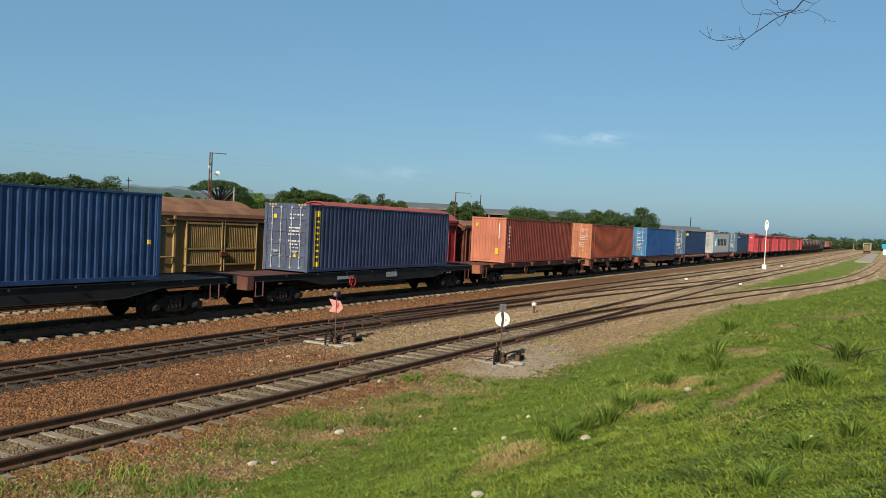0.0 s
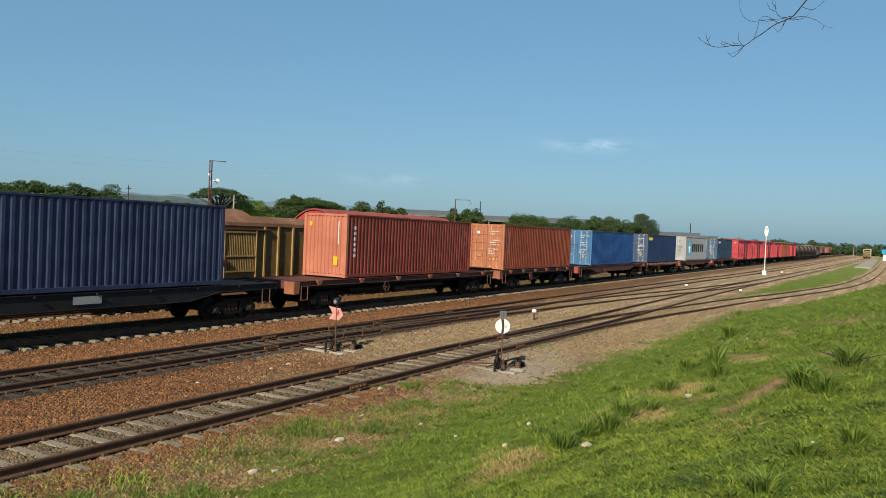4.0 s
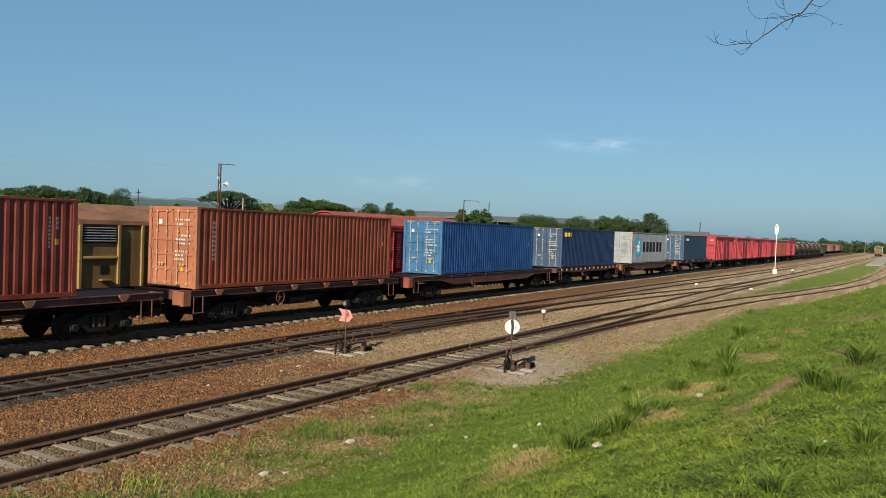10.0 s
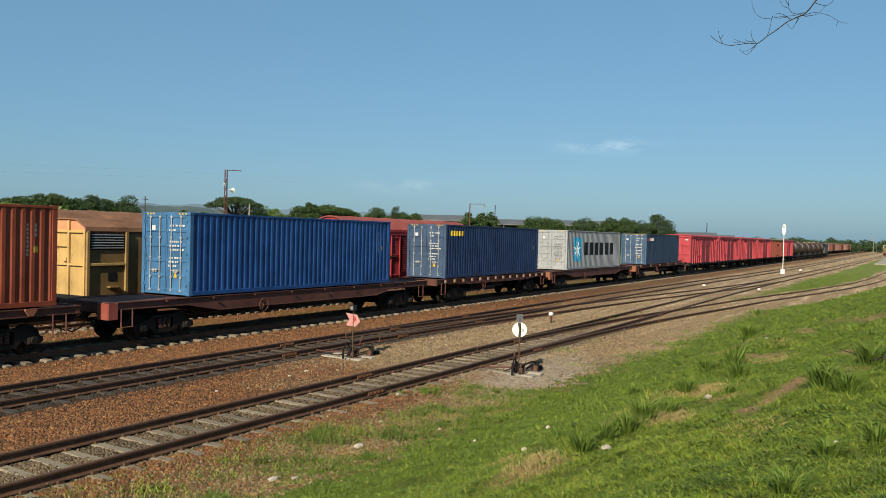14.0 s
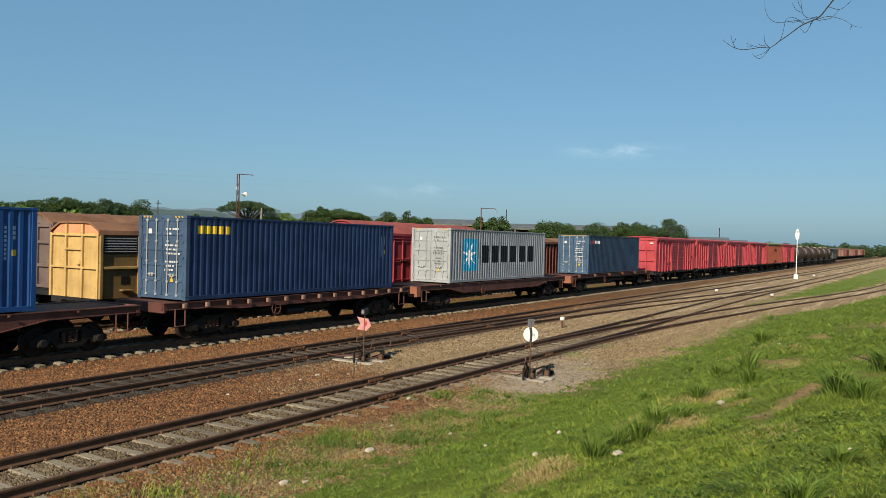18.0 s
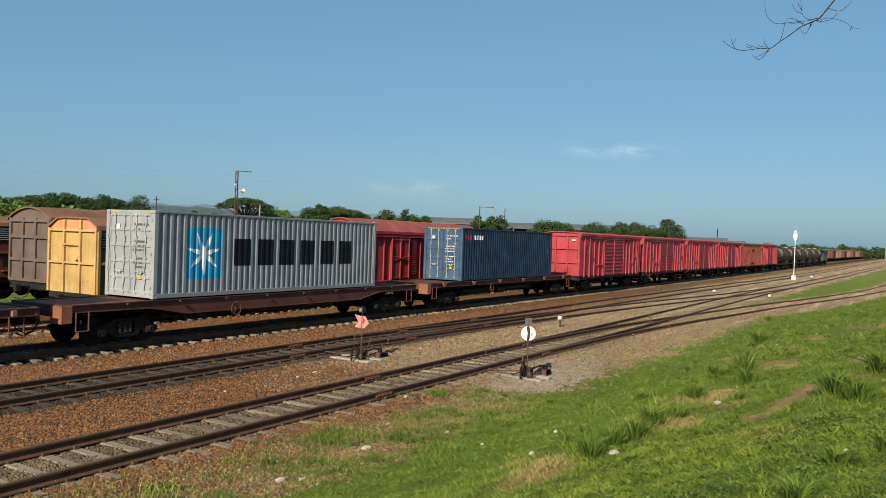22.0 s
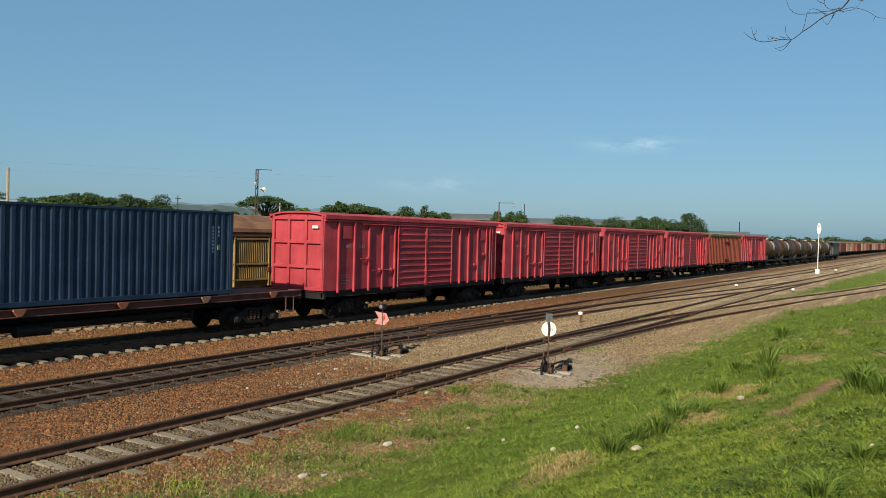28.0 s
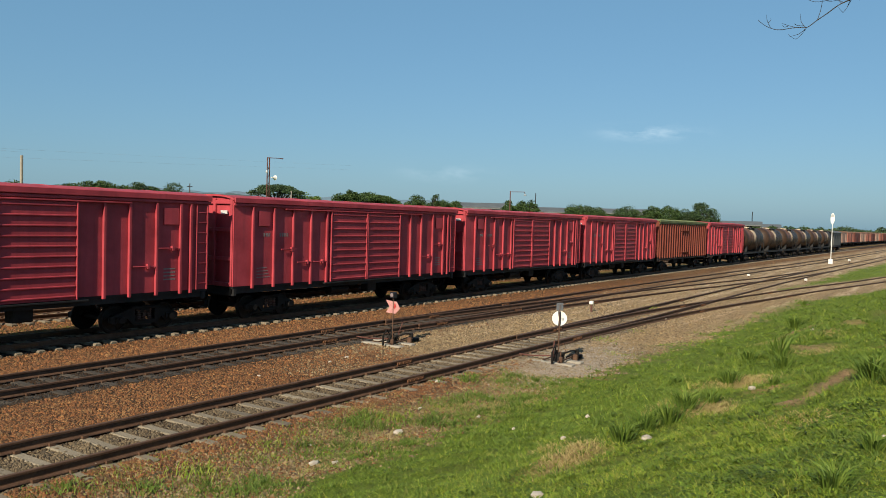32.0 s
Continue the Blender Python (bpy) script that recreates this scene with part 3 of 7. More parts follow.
def build_track(name, line, top, label, kind_of, near, far, clear=None, skip=0.0):
    """Rails, sleepers one by one between near and far (metres along x), the rest joined."""
    tr = thing(name, Matrix(), label, "railway track")
    tr["kind"] = "structure"
    for off in (-0.7525, 0.7525):
        part("rail", rail_shape(line, off, top), M_RAIL, tr, smooth=False)
    x, rest, clips = line[0][0], S(), S()
    rnd = random.Random(name)
    base = SLEEPERS[kind_of]
    while x < line[-1][0]:
        y = float(line_y(line, x))
        y2 = float(line_y(line, x + 0.5))
        ang = math.atan2(y2 - y, 0.5)
        if x > -12 and (clear is None or abs(y - float(line_y(clear, x))) > 1.5):
            m = Matrix.LocRotScale((x, y + rnd.uniform(-0.04, 0.04), top - 0.166 - rnd.uniform(0, 0.018)), Euler((rnd.uniform(-0.006, 0.006), 0, ang + rnd.uniform(-0.02, 0.02))), None)
            if near <= x <= far:
                ob = part("sleeper", base, None, tr)
                ob.matrix_basis = m
            elif x < 220:
                rest.box(x - 0.11, x + 0.11, y - 1.22, y + 1.22, top - 0.3, top - 0.192)
            if x < 70:
                for off in (-0.7525, 0.7525):
                    for e in (-0.085, 0.085):
                        yy = y + off + e
                        clips.box(x - 0.05, x + 0.05, yy - 0.03, yy + 0.03, top - 0.17, top - 0.125)
        x += 0.57
    step = 12.19
    xj = math.ceil(line[0][0] / step) * step + {"track_near": 3.1, "track_middle": 6.2}.get(name, 0.0)
    while xj < min(60.0, line[-1][0] - 1):
        for k, off in enumerate((-0.7525, 0.7525)):
            x2 = xj + 1.6 * k
            y2 = float(line_y(line, x2)) + off
            if x2 > line[0][0] + 1:
                fp = S()
                for sg in (-1, 1):
                    a, b = sorted((y2 + sg * 0.016, y2 + sg * 0.045))
                    fp.cbox(x2 - 0.33, x2 + 0.33, a, b, top - 0.125, top - 0.045, 0.008)
                    for bx in (-0.24, -0.08, 0.08, 0.24):
                        a, b = sorted((y2 + sg * 0.045, y2 + sg * 0.068))
                        fp.cbox(x2 + bx - 0.018, x2 + bx + 0.018, a, b, top - 0.1, top - 0.068, 0.004)
                part("fishplate", fp, M_FISHPLATE, tr, "rust-orange bolted joint bars")
        xj += step
    if rest.v:
        part("sleepers_beyond", rest, SLEEPERS[kind_of].materials[0], tr)["kind"] = "stuff"
    if clips.v:
        part("rail_clips", clips, M_RAIL, tr)["kind"] = "stuff"
    return tr


build_track("track_near", LINE_NEAR, 0.0, "rusty rails on weathered concrete sleepers in brown gravel", "pale", -2, 75)
build_track("track_middle", LINE_MID, 0.0, "rusty rails on oil-blackened sleepers", "dark", 2, 75)
build_track("track_train", LINE_TRAIN, -0.055, "rails carrying the freight train on concrete sleepers", "pale", 8, 90)
build_track("track_back", LINE_BACK, -0.055, "rails under the parked wagons", "pale", 14, 60)
build_track("track_far", LINE_FAR, -0.055, "furthest siding with parked wagons", "dark", 14, 30)
build_track("track_crossover", LINE_CROSS[3:], -0.004, "crossover rails linking two tracks at a set of points", "pale", 20, 84, LINE_MID)
build_track("track_siding", LINE_SIDING[3:], -0.004, "siding curving away beside the grass", "pale", 20, 100, LINE_NEAR)


# ---------- loose stones, grass ----------
def polar_points(n, r0, r1, a0, a1, rng):
    r = rng.uniform(r0, r1, n)
    a = np.radians(rng.uniform(a0, a1, n))
    return r * np.cos(a), r * np.sin(a), r


def stone_mesh(name, x, y, size, material, rng):
    """Angular stones lying at those places, joined."""
    n = len(x)
    z = ground_z(x, y) + size * 0.2
    shape = np.array([(-1.2, -0.8, -0.6), (1.2, -0.9, -0.6), (1.1, 0.9, -0.6), (-1.2, 0.8, -0.6), (-0.55, 0.05, 0.75), (0.6, -0.05, 0.8)], float)
    v = shape[None] * (1 + rng.uniform(-0.4, 0.3, (n, 6, 3))) * size[:, None, None]
    v[:, 4:, :2] += rng.uniform(-0.45, 0.45, (n, 2, 2)) * size[:, None, None]
    a = rng.uniform(0, 6.28, n)
    ca, sa = np.cos(a)[:, None], np.sin(a)[:, None]
    vx, vy, vz = v[..., 0] * ca - v[..., 1] * sa, v[..., 0] * sa + v[..., 1] * ca, v[..., 2]
    verts = np.stack([vx + x[:, None], vy + y[:, None], vz + z[:, None]], -1).reshape(-1, 3)
    q = np.array([(0, 1, 5), (0, 5, 4), (1, 2, 5), (2, 3, 4), (2, 4, 5), (3, 0, 4)])
    faces = (q[None] + 6 * np.arange(n)[:, None, None]).reshape(-1, 3)
    return fast_mesh(name, verts, faces, material)


def scatter_stones(name, n, material, grey, label, inside=""):
    rng = np.random.default_rng(11 + grey + 5 * len(inside))
    r = rng.uniform(62 ** -0.5, 9.5 ** -0.5, n) ** -2.0
    ang = np.radians(rng.uniform(2, 66, n))
    x, y = r * np.cos(ang), r * np.sin(ang)
    tone = np.clip((x - 15 + 2.5 * wobble(x, y, 0.6, 1)) / 5, 0, 1) * np.clip((17.5 - y) / 3, 0, 1)
    tone = np.maximum(tone, np.clip((10.6 - y) / 1.5, 0, 1) * 0.7)
    tone = np.maximum(tone, np.clip((x - 45) / 40, 0, 0.75) * np.clip((18.8 - y) / 1.5, 0.2, 1))
    dirt = (y < line_y(LINE_NEAR, x) - 1.7 + 0.3 * wobble(x, y, 1.9, 1.0)) & (x < 26)
    keep = (~dirt | (rng.random(n) < 0.5)) & (grass_cover(x, y) < rng.uniform(0.2, 0.9, n)) & (y < 30) & (rng.random(n) < np.clip((62 - r) / 25, 0, 1)) & (((rng.random(n) < tone) == bool(grey)) | bool(inside))
    bed, black = np.zeros(n, bool), np.zeros(n, bool)
    for line in (LINE_NEAR, LINE_MID, LINE_TRAIN, LINE_CROSS, LINE_SIDING):
        off = np.abs(y - line_y(line, x))
        on = (x > line[0][0]) & (x < line[-1][0])
        keep &= (np.abs(off - 0.7525) > 0.055) | ~on
        start = line[3][0] if line in (LINE_CROSS, LINE_SIDING) else line[0][0]
        gap = np.abs((x - start + 0.285) % 0.57 - 0.285)
        tie = on & (off < (0.75 if line is not LINE_TRAIN else 1.3)) & (gap < 0.07) & (line is not LINE_MID)
        keep &= ~(tie & (rng.random(n) < 0.85))
        if line is LINE_NEAR:
            keep &= ~(on & (off < 1.28) & (gap < 0.08) & (np.sin(np.floor((x - start + 0.285) / 0.57) * 2.7) > 0.3))
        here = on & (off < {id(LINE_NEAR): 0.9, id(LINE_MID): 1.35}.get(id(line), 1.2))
        # The train's bed joins the oily one to paint shade under the wagons.
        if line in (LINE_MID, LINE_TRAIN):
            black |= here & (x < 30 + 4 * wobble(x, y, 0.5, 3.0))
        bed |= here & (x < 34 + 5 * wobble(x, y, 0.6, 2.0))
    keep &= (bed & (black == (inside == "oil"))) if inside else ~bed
    x, y, r = x[keep], y[keep], r[keep]
    n = len(x)
    size = rng.uniform(0.013, 0.029, n) * np.where(rng.random(n) < 0.05, 1.6, 1) * np.clip(r / 22, 0.9, 1.3)
    tagged(new(name, stone_mesh(name, x, y, size, material, rng)), label, "ballast", kind="stuff")


scatter_stones("ballast_stones", 300000, M_STONE, 0, "rust-brown crushed ballast stones between the tracks")
scatter_stones("dark_ballast", 270000, M_STONE_DARK, 0, "dark oily ballast between the sleepers", "bed")
scatter_stones("oily_ballast", 130000, M_STONE_OIL_SHADE, 0, "black ballast: oil on the middle track, painted shade under the train", "oil")
scatter_stones("grey_ballast", 270000, M_STONE_GREY, 1, "tan and grey gravel round the points")


def pale_gravel():
    """Light grey gravel spread round the foot of the points lever and along the near rails beside it."""
    rng = np.random.default_rng(77)
    n = 14000
    x = rng.normal(20.9, 1.7, n)
    y = 9.0 + rng.normal(0, 0.62, n) + 0.1 * (x - 20.9)
    keep = (y < line_y(LINE_NEAR, x) - 0.85) & (grass_cover(x, y) < 0.5) & (wobble(x, y, 1.6, 2.0) > rng.uniform(-1.3, 0.3, n))
    x, y = x[keep], y[keep]
    tagged(new("pale_gravel", stone_mesh("pale_gravel", x, y, rng.uniform(0.012, 0.027, len(x)), M_STONE_PALE, rng)), "pale grey gravel round the foot of the points lever", "gravel", kind="stuff")


pale_gravel()


def blades(x, y, z, height, width, lean, rng, a=None, droop=1.0, foot=1.0, belly=0.8):
    """Bent grass blades, five vertices each, as triangles; foot and belly: the width at the base and half way."""
    n = len(x)
    a = rng.uniform(0, 6.28, n) if a is None else a
    dx, dy = np.cos(a), np.sin(a)
    l = lean * rng.uniform(0.3, 1.0, n) * height
    p = rng.uniform(0, 6.28, n) if belly < 1 else a + 1.57 + rng.normal(0, 0.4, n)
    px, py = np.cos(p) * width, np.sin(p) * width
    zero = np.zeros(n)
    base = np.stack([x, y, z - 0.02], -1)
    w = np.stack([px, py, zero], -1)
    mid = base + np.stack([dx * l * 0.35, dy * l * 0.35, height * 0.62], -1)
    if belly > 1:
        mid = base + np.stack([dx * l * 0.5, dy * l * 0.5, height * 0.85], -1)
    tip = base + np.stack([dx * l, dy * l, height * droop], -1)
    verts = np.stack([base - w * foot, base + w * foot, mid - w * belly, mid + w * belly, tip], 1).reshape(-1, 3)
    tri = np.array([(0, 1, 3), (0, 3, 2), (2, 3, 4)])
    return verts, (tri[None] + 5 * np.arange(n)[:, None, None]).reshape(-1, 3)


def bare(x, y):
    """How bare the bank is: worn path and dry mounds."""
    b = 1.2 * np.exp(-(near_line(x, y, sight(1311, 727, AHEAD), sight(1416, 666, AHEAD)) / 0.13) ** 2)
    for px, py, rad in ((895, 805, 0.45), (1135, 728, 0.3), (1060, 722, 0.25), (1205, 682, 0.3), (1325, 620, 0.35), (1400, 580, 0.4), (1480, 615, 0.4), (1520, 625, 0.3), (1440, 640, 0.28), (1300, 590, 0.4), (1500, 560, 0.5)):
        c = sight(px, py)
        b = np.maximum(b, np.exp(-(np.hypot(x - c[0], y - c[1]) / rad) ** 2))
    return b


def spikes(x, y, z, height, width, lean, rng, a):
    """Short single-triangle blades for the grass further off."""
    n = len(x)
    p = rng.uniform(0, 6.28, n)
    l = lean * rng.uniform(0.2, 1.0, n) * height
    base = np.stack([x, y, z - 0.015], -1)
    w = np.stack([np.cos(p) * width, np.sin(p) * width, np.zeros(n)], -1)
    tip = base + np.stack([np.cos(a) * l, np.sin(a) * l, height], -1)
    return np.stack([base - w, base + w, tip], 1).reshape(-1, 3), np.arange(3 * n).reshape(-1, 3)


def build_grass():
    """Rosettes of grass and of broad-leaved low weeds, in lumps taller and shorter."""
    rng = np.random.default_rng(5)
    rs, angs = [], []
    for m, r0, r1, a0, a1 in ((82000, 3.8, 9.0, -3, 65), (88000, 9.0, 20.0, -3, 58), (70000, 20.0, 115.0, -3, 28)):
        rs.append(rng.uniform(r0 ** 0.5, r1 ** 0.5, m) ** 2.0)
        angs.append(np.radians(rng.uniform(a0, a1, m)))
    r, a = np.concatenate(rs), np.concatenate(angs)
    n = len(r)
    x, y = r * np.cos(a), r * np.sin(a)
    g = grass_cover(x, y)
    keep = (g > rng.uniform(0.1, 0.95, n)) & (y < 12) & (rng.random(n) > bare(x, y))
    lump = 0.5 * np.abs(wobble(x, y, 3.3, 6.2)) + 0.55 * wobble(x, y, 5.3, 1.0) + 0.5 * wobble(x, y, 11.0, 4.0)
    keep &= rng.random(n) < np.where(r < 9, 1.0, 0.9) + 0.4 * lump
    x, y, r, lump = x[keep], y[keep], r[keep], lump[keep]
    lush = np.clip(0.8 + 0.3 * wobble(x, y, 1.3, 9.0) + 0.75 * lump, 0.3, 2.2)
    lush = lush * rng.choice([0.6, 0.9, 1.2, 1.8], len(x), p=[0.3, 0.4, 0.24, 0.06])
    herb = rng.random(len(x)) < np.clip(0.30 + 0.25 * np.clip((r - 9) / 4, 0, 1) + 0.45 * wobble(x, y, 1.7, 12.0) + 0.3 * wobble(x, y, 4.1, 2.0), 0.05, 0.85)
    k = 5
    sp = np.clip(r * 0.0016, 0.010, 0.045)
    x, y, r, lush, sp, herb = [np.repeat(v, k) for v in (x, y, r, lush, sp, herb)]
    out = rng.uniform(0, 6.28, len(x))
    q = np.abs(rng.normal(0, 1, len(x))) * sp
    x, y = x + q * np.cos(out), y + q * np.sin(out)
    out = out + rng.normal(0, 0.5, len(x))
    h = rng.uniform(0.022, 0.065, len(x)) * (0.4 + 0.75 * lush) * np.clip(0.75 + r / 50, 1.0, 1.6)
    h = h * np.where(r < 9, 0.78, np.clip(0.3 + 0.42 * lush, 0.35, 1.2))
    w = np.clip(r * 0.00058, 0.0035, 0.016)
    near = r < 9.0
    deep = ~near & (rng.random(len(x)) < 0.6 * np.clip((r - 8) / 6, 0, 1))
    for name, pick, kind, mat, text in (
            ("grass", near & ~herb, "blade", M_GRASS, "fresh green grass covering the bank"), ("grass", ~near & ~herb & ~deep, "spike", M_GRASS, "fresh green grass covering the bank"), ("grass", ~near & ~herb & deep, "spike", M_TUSSOCK, "deeper green grass covering the bank"),
            ("low_weeds", near & herb, "leaf", M_HERB, "low broad-leaved weeds among the grass"), ("low_weeds", ~near & herb, "spike", M_HERB, "low broad-leaved weeds among the grass")):
        xx, yy, hh, ww, oo = x[pick], y[pick], h[pick], w[pick], out[pick]
        zz = ground_z(xx, yy)
        if kind == "blade":
            v, f = blades(xx, yy, zz, hh, ww, 1.5, rng, oo, 0.9)
        elif kind == "leaf":
            v, f = blades(xx, yy, zz, hh * 0.72, ww * 2.1, 1.9, rng, oo, 0.75, 0.3, 1.15)
        else:
            v, f = spikes(xx, yy, zz, hh * (1 if mat is not M_HERB else 0.7), ww * (1.25 if mat is not M_HERB else 1.45), 1.5, rng, oo)
        tagged(new(name, fast_mesh(name, v, f, mat)), text, "grass" if name == "grass" else "weeds", kind="stuff")
    # a low carpet of leaflets that closes the gaps
    m = 190000
    r = rng.uniform(3.8 ** 0.5, 17 ** 0.5, m) ** 2.0
    a = np.radians(rng.uniform(-3, 62, m))
    x, y = r * np.cos(a), r * np.sin(a)
    ok = (grass_cover(x, y) > rng.uniform(0.2, 0.9, m)) & (y < 10) & (rng.random(m) > bare(x, y))
    x, y, r = x[ok], y[ok], r[ok]
    v, f = spikes(x, y, ground_z(x, y) + 0.012, rng.uniform(0.006, 0.028, len(x)), np.clip(r * 0.0009, 0.006, 0.016), 4.0, rng, rng.uniform(0, 6.28, len(x)))
    tagged(new("leaf_carpet", fast_mesh("leaf_carpet", v, f, M_HERB)), "carpet of tiny leaves under the grass", "weeds", kind="stuff")
    # darker, taller tufts scattered over the bank
    m = 2600
    r = rng.uniform(45 ** -0.5, 4.5 ** -0.5, m) ** -2.0
    a = np.radians(rng.uniform(-3, 60, m))
    x, y = r * np.cos(a), r * np.sin(a)
    ok = (grass_cover(x, y) > 0.5) & (y < 11) & (wobble(x, y, 0.9, 2.0) + 0.6 * wobble(x, y, 2.3, 6.0) > rng.uniform(-0.5, 0.9, m))
    x, y, r = [np.repeat(v[ok], 26) for v in (x, y, r)]
    tall = np.repeat(rng.uniform(0.07, 0.15, int(ok.sum())), 26)
    out = rng.uniform(0, 6.28, len(x))
    q = np.abs(rng.normal(0, 0.04, len(x)))
    x, y = x + q * np.cos(out), y + q * np.sin(out)
    v, f = blades(x, y, ground_z(x, y), tall * rng.uniform(0.5, 1, len(x)), np.clip(r * 0.0005, 0.004, 0.012), 1.3, rng, out, 0.8)
    tagged(new("grass_tufts", fast_mesh("grass_tufts", v, f, M_TUSSOCK)), "darker green tufts scattered through the grass", "grass", kind="stuff")


build_grass()


def ray_ground(az, dist):
    x, y = dist * math.cos(radians(az)), dist * math.sin(radians(az))
    return x, y, height_at(x, y)


def grass_clump(name, x, y, n, height, spread, material, label, seed, category="grass clump", fountain=True):
    rng = np.random.default_rng(seed)
    a = rng.uniform(0, 6.28, n)
    q = np.abs(rng.normal(0, spread * (0.16 if fountain else 0.5), n))
    bx, by = q * np.cos(a), q * np.sin(a)
    h = height * rng.uniform(0.45, 1.0, n)
    v, f = blades(bx, by, np.zeros(n), h, np.full(n, 0.004 + height * 0.010), 1.25 if fountain else 0.95, rng, a if fountain else None, 0.82 if fountain else 1.0)
    ob = new(name, fast_mesh(name, v, f, material))
    ob.location = (x, y, height_at(x, y))
    return tagged(ob, label, category, "grass clumps on the bank")


def clump_field(name, spots, material, label, category, seed, wide, lean):
    """Many small clumps of blades in one mesh; spots: (x, y, height, count)."""
    rng = np.random.default_rng(seed)
    vs, fs, k = [], [], 0
    for x, y, h, n in spots:
        bx, by = x + rng.normal(0, wide, n), y + rng.normal(0, wide, n)
        v, f = blades(bx, by, ground_z(bx, by), h * rng.uniform(0.45, 1.0, n), np.full(n, 0.004 + h * 0.02), lean, rng)
        vs.append(v)
        fs.append(f + k)
        k += len(v)
    tagged(new(name, fast_mesh(name, np.concatenate(vs), np.concatenate(fs), material)), label, category, kind="stuff")


# ---------- rolling stock ----------
RAIL_TOP = -0.055


def lettered(name, col, marks, star=None, **kw):
    """Weathered paint with painted rectangles: marks are (u0, u1, z0, z1, colour) along x and z of the panel."""
    m = paint(name, col, **kw)
    t = m.node_tree
    b = t.nodes["Principled BSDF"]
    base = b.inputs["Base Color"].links[0].from_socket
    sep = t.nodes.new("ShaderNodeSeparateXYZ")
    t.links.new(coord_of(t), sep.inputs[0])
    u, z = sep.outputs[0], sep.outputs[2]
    wear = ramp(t, noise_node(t, coord_of(t), 7, 6, 0.7), 0.64, 0.8, 1.0, 0.6)
    for u0, u1, z0, z1, c in marks:
        a = math_node(t, "LESS_THAN", math_node(t, "ABSOLUTE", math_node(t, "SUBTRACT", u, (u0 + u1) / 2)), (u1 - u0) / 2)
        d = math_node(t, "LESS_THAN", math_node(t, "ABSOLUTE", math_node(t, "SUBTRACT", z, (z0 + z1) / 2)), (z1 - z0) / 2)
        base = mix(t, math_node(t, "MULTIPLY", math_node(t, "MULTIPLY", a, d), wear), base, c)
    if star:
        uc, zc, r, c = star
        du, dz = math_node(t, "SUBTRACT", u, uc), math_node(t, "SUBTRACT", z, zc)
        ang = math_node(t, "ADD", math_node(t, "ARCTAN2", du, dz), math.pi)
        tri = math_node(t, "PINGPONG", math_node(t, "ADD", math_node(t, "MULTIPLY", ang, 7 / (2 * math.pi)), 0.5), 0.5)
        rad = math_node(t, "SQRT", math_node(t, "ADD", math_node(t, "MULTIPLY", du, du), math_node(t, "MULTIPLY", dz, dz)))
        lim = math_node(t, "ADD", math_node(t, "MULTIPLY", math_node(t, "POWER", math_node(t, "MULTIPLY", tri, 2.0), 2.2), r * 0.72), r * 0.28)
        base = mix(t, math_node(t, "LESS_THAN", rad, lim), base, c)
    t.links.new(base, b.inputs["Base Color"])
    return m


# shared running gear
def wheelset_mesh():
    s = S()
    for sg in (-1, 1):
        prof = [(0.06, 0.66), (0.12, 0.66), (0.13, 0.70), (0.36, 0.71), (0.37, 0.685), (0.45, 0.685), (0.455, 0.70), (0.43, 0.72), (0.42, 0.73), (0.42, 0.81), (0.37, 0.815), (0.35, 0.77), (0.15, 0.76), (0.13, 0.80), (0.07, 0.80)]
        s.lathe([(r, sg * h) for r, h in prof], 22, "y")
    s.lathe([(0.075, -1.02), (0.085, -0.7), (0.075, 0), (0.085, 0.7), (0.075, 1.02)], 10, "y")
    # spokes of dirt on the plates show the turning
    for k in range(3):
        a = k * 2.1
        for sg in (-1, 1):
            s.tube([(0.16 * math.cos(a), sg * 0.77, 0.16 * math.sin(a)), (0.33 * math.cos(a), sg * 0.775, 0.33 * math.sin(a))], 0.02, 5)
    return s.mesh("wheelset", M_WHEEL, True)


def side_frame_mesh():
    """Cast three-piece bogie side frame with two openings and axle-box jaws."""
    s = S()
    s.prism([(-1.22, 0.50), (-1.22, 0.36), (-1.10, 0.30), (-0.72, 0.30), (-0.62, 0.44), (-0.42, 0.24), (0.42, 0.24), (0.62, 0.44), (0.72, 0.30), (1.10, 0.30), (1.22, 0.36), (1.22, 0.50),
             (0.98, 0.60), (0.5, 0.74), (0.36, 0.74), (0.36, 0.36), (-0.36, 0.36), (-0.36, 0.74), (-0.5, 0.74), (-0.98, 0.60)], "y", -0.06, 0.06)
    s.cbox(-0.5, 0.5, -0.07, 0.07, 0.70, 0.80, 0.02)
    for x in (-0.9, 0.9):
        s.cbox(x - 0.15, x + 0.15, -0.13, 0.08, 0.30, 0.52, 0.03)
        s.lathe([(0.10, -0.2), (0.11, -0.14), (0.11, -0.10)], 12, "y", (x, 0, 0.42))
    return s.mesh("side_frame", M_BOGIE)


def spring_mesh():
    prof = []
    for k in range(5):
        prof += [(0.055, k * 0.064), (0.085, k * 0.064 + 0.016), (0.085, k * 0.064 + 0.034), (0.055, k * 0.064 + 0.05)]
    return S().lathe(prof, 7, "z", (0, 0, 0.375)).mesh("spring", M_SPRING)


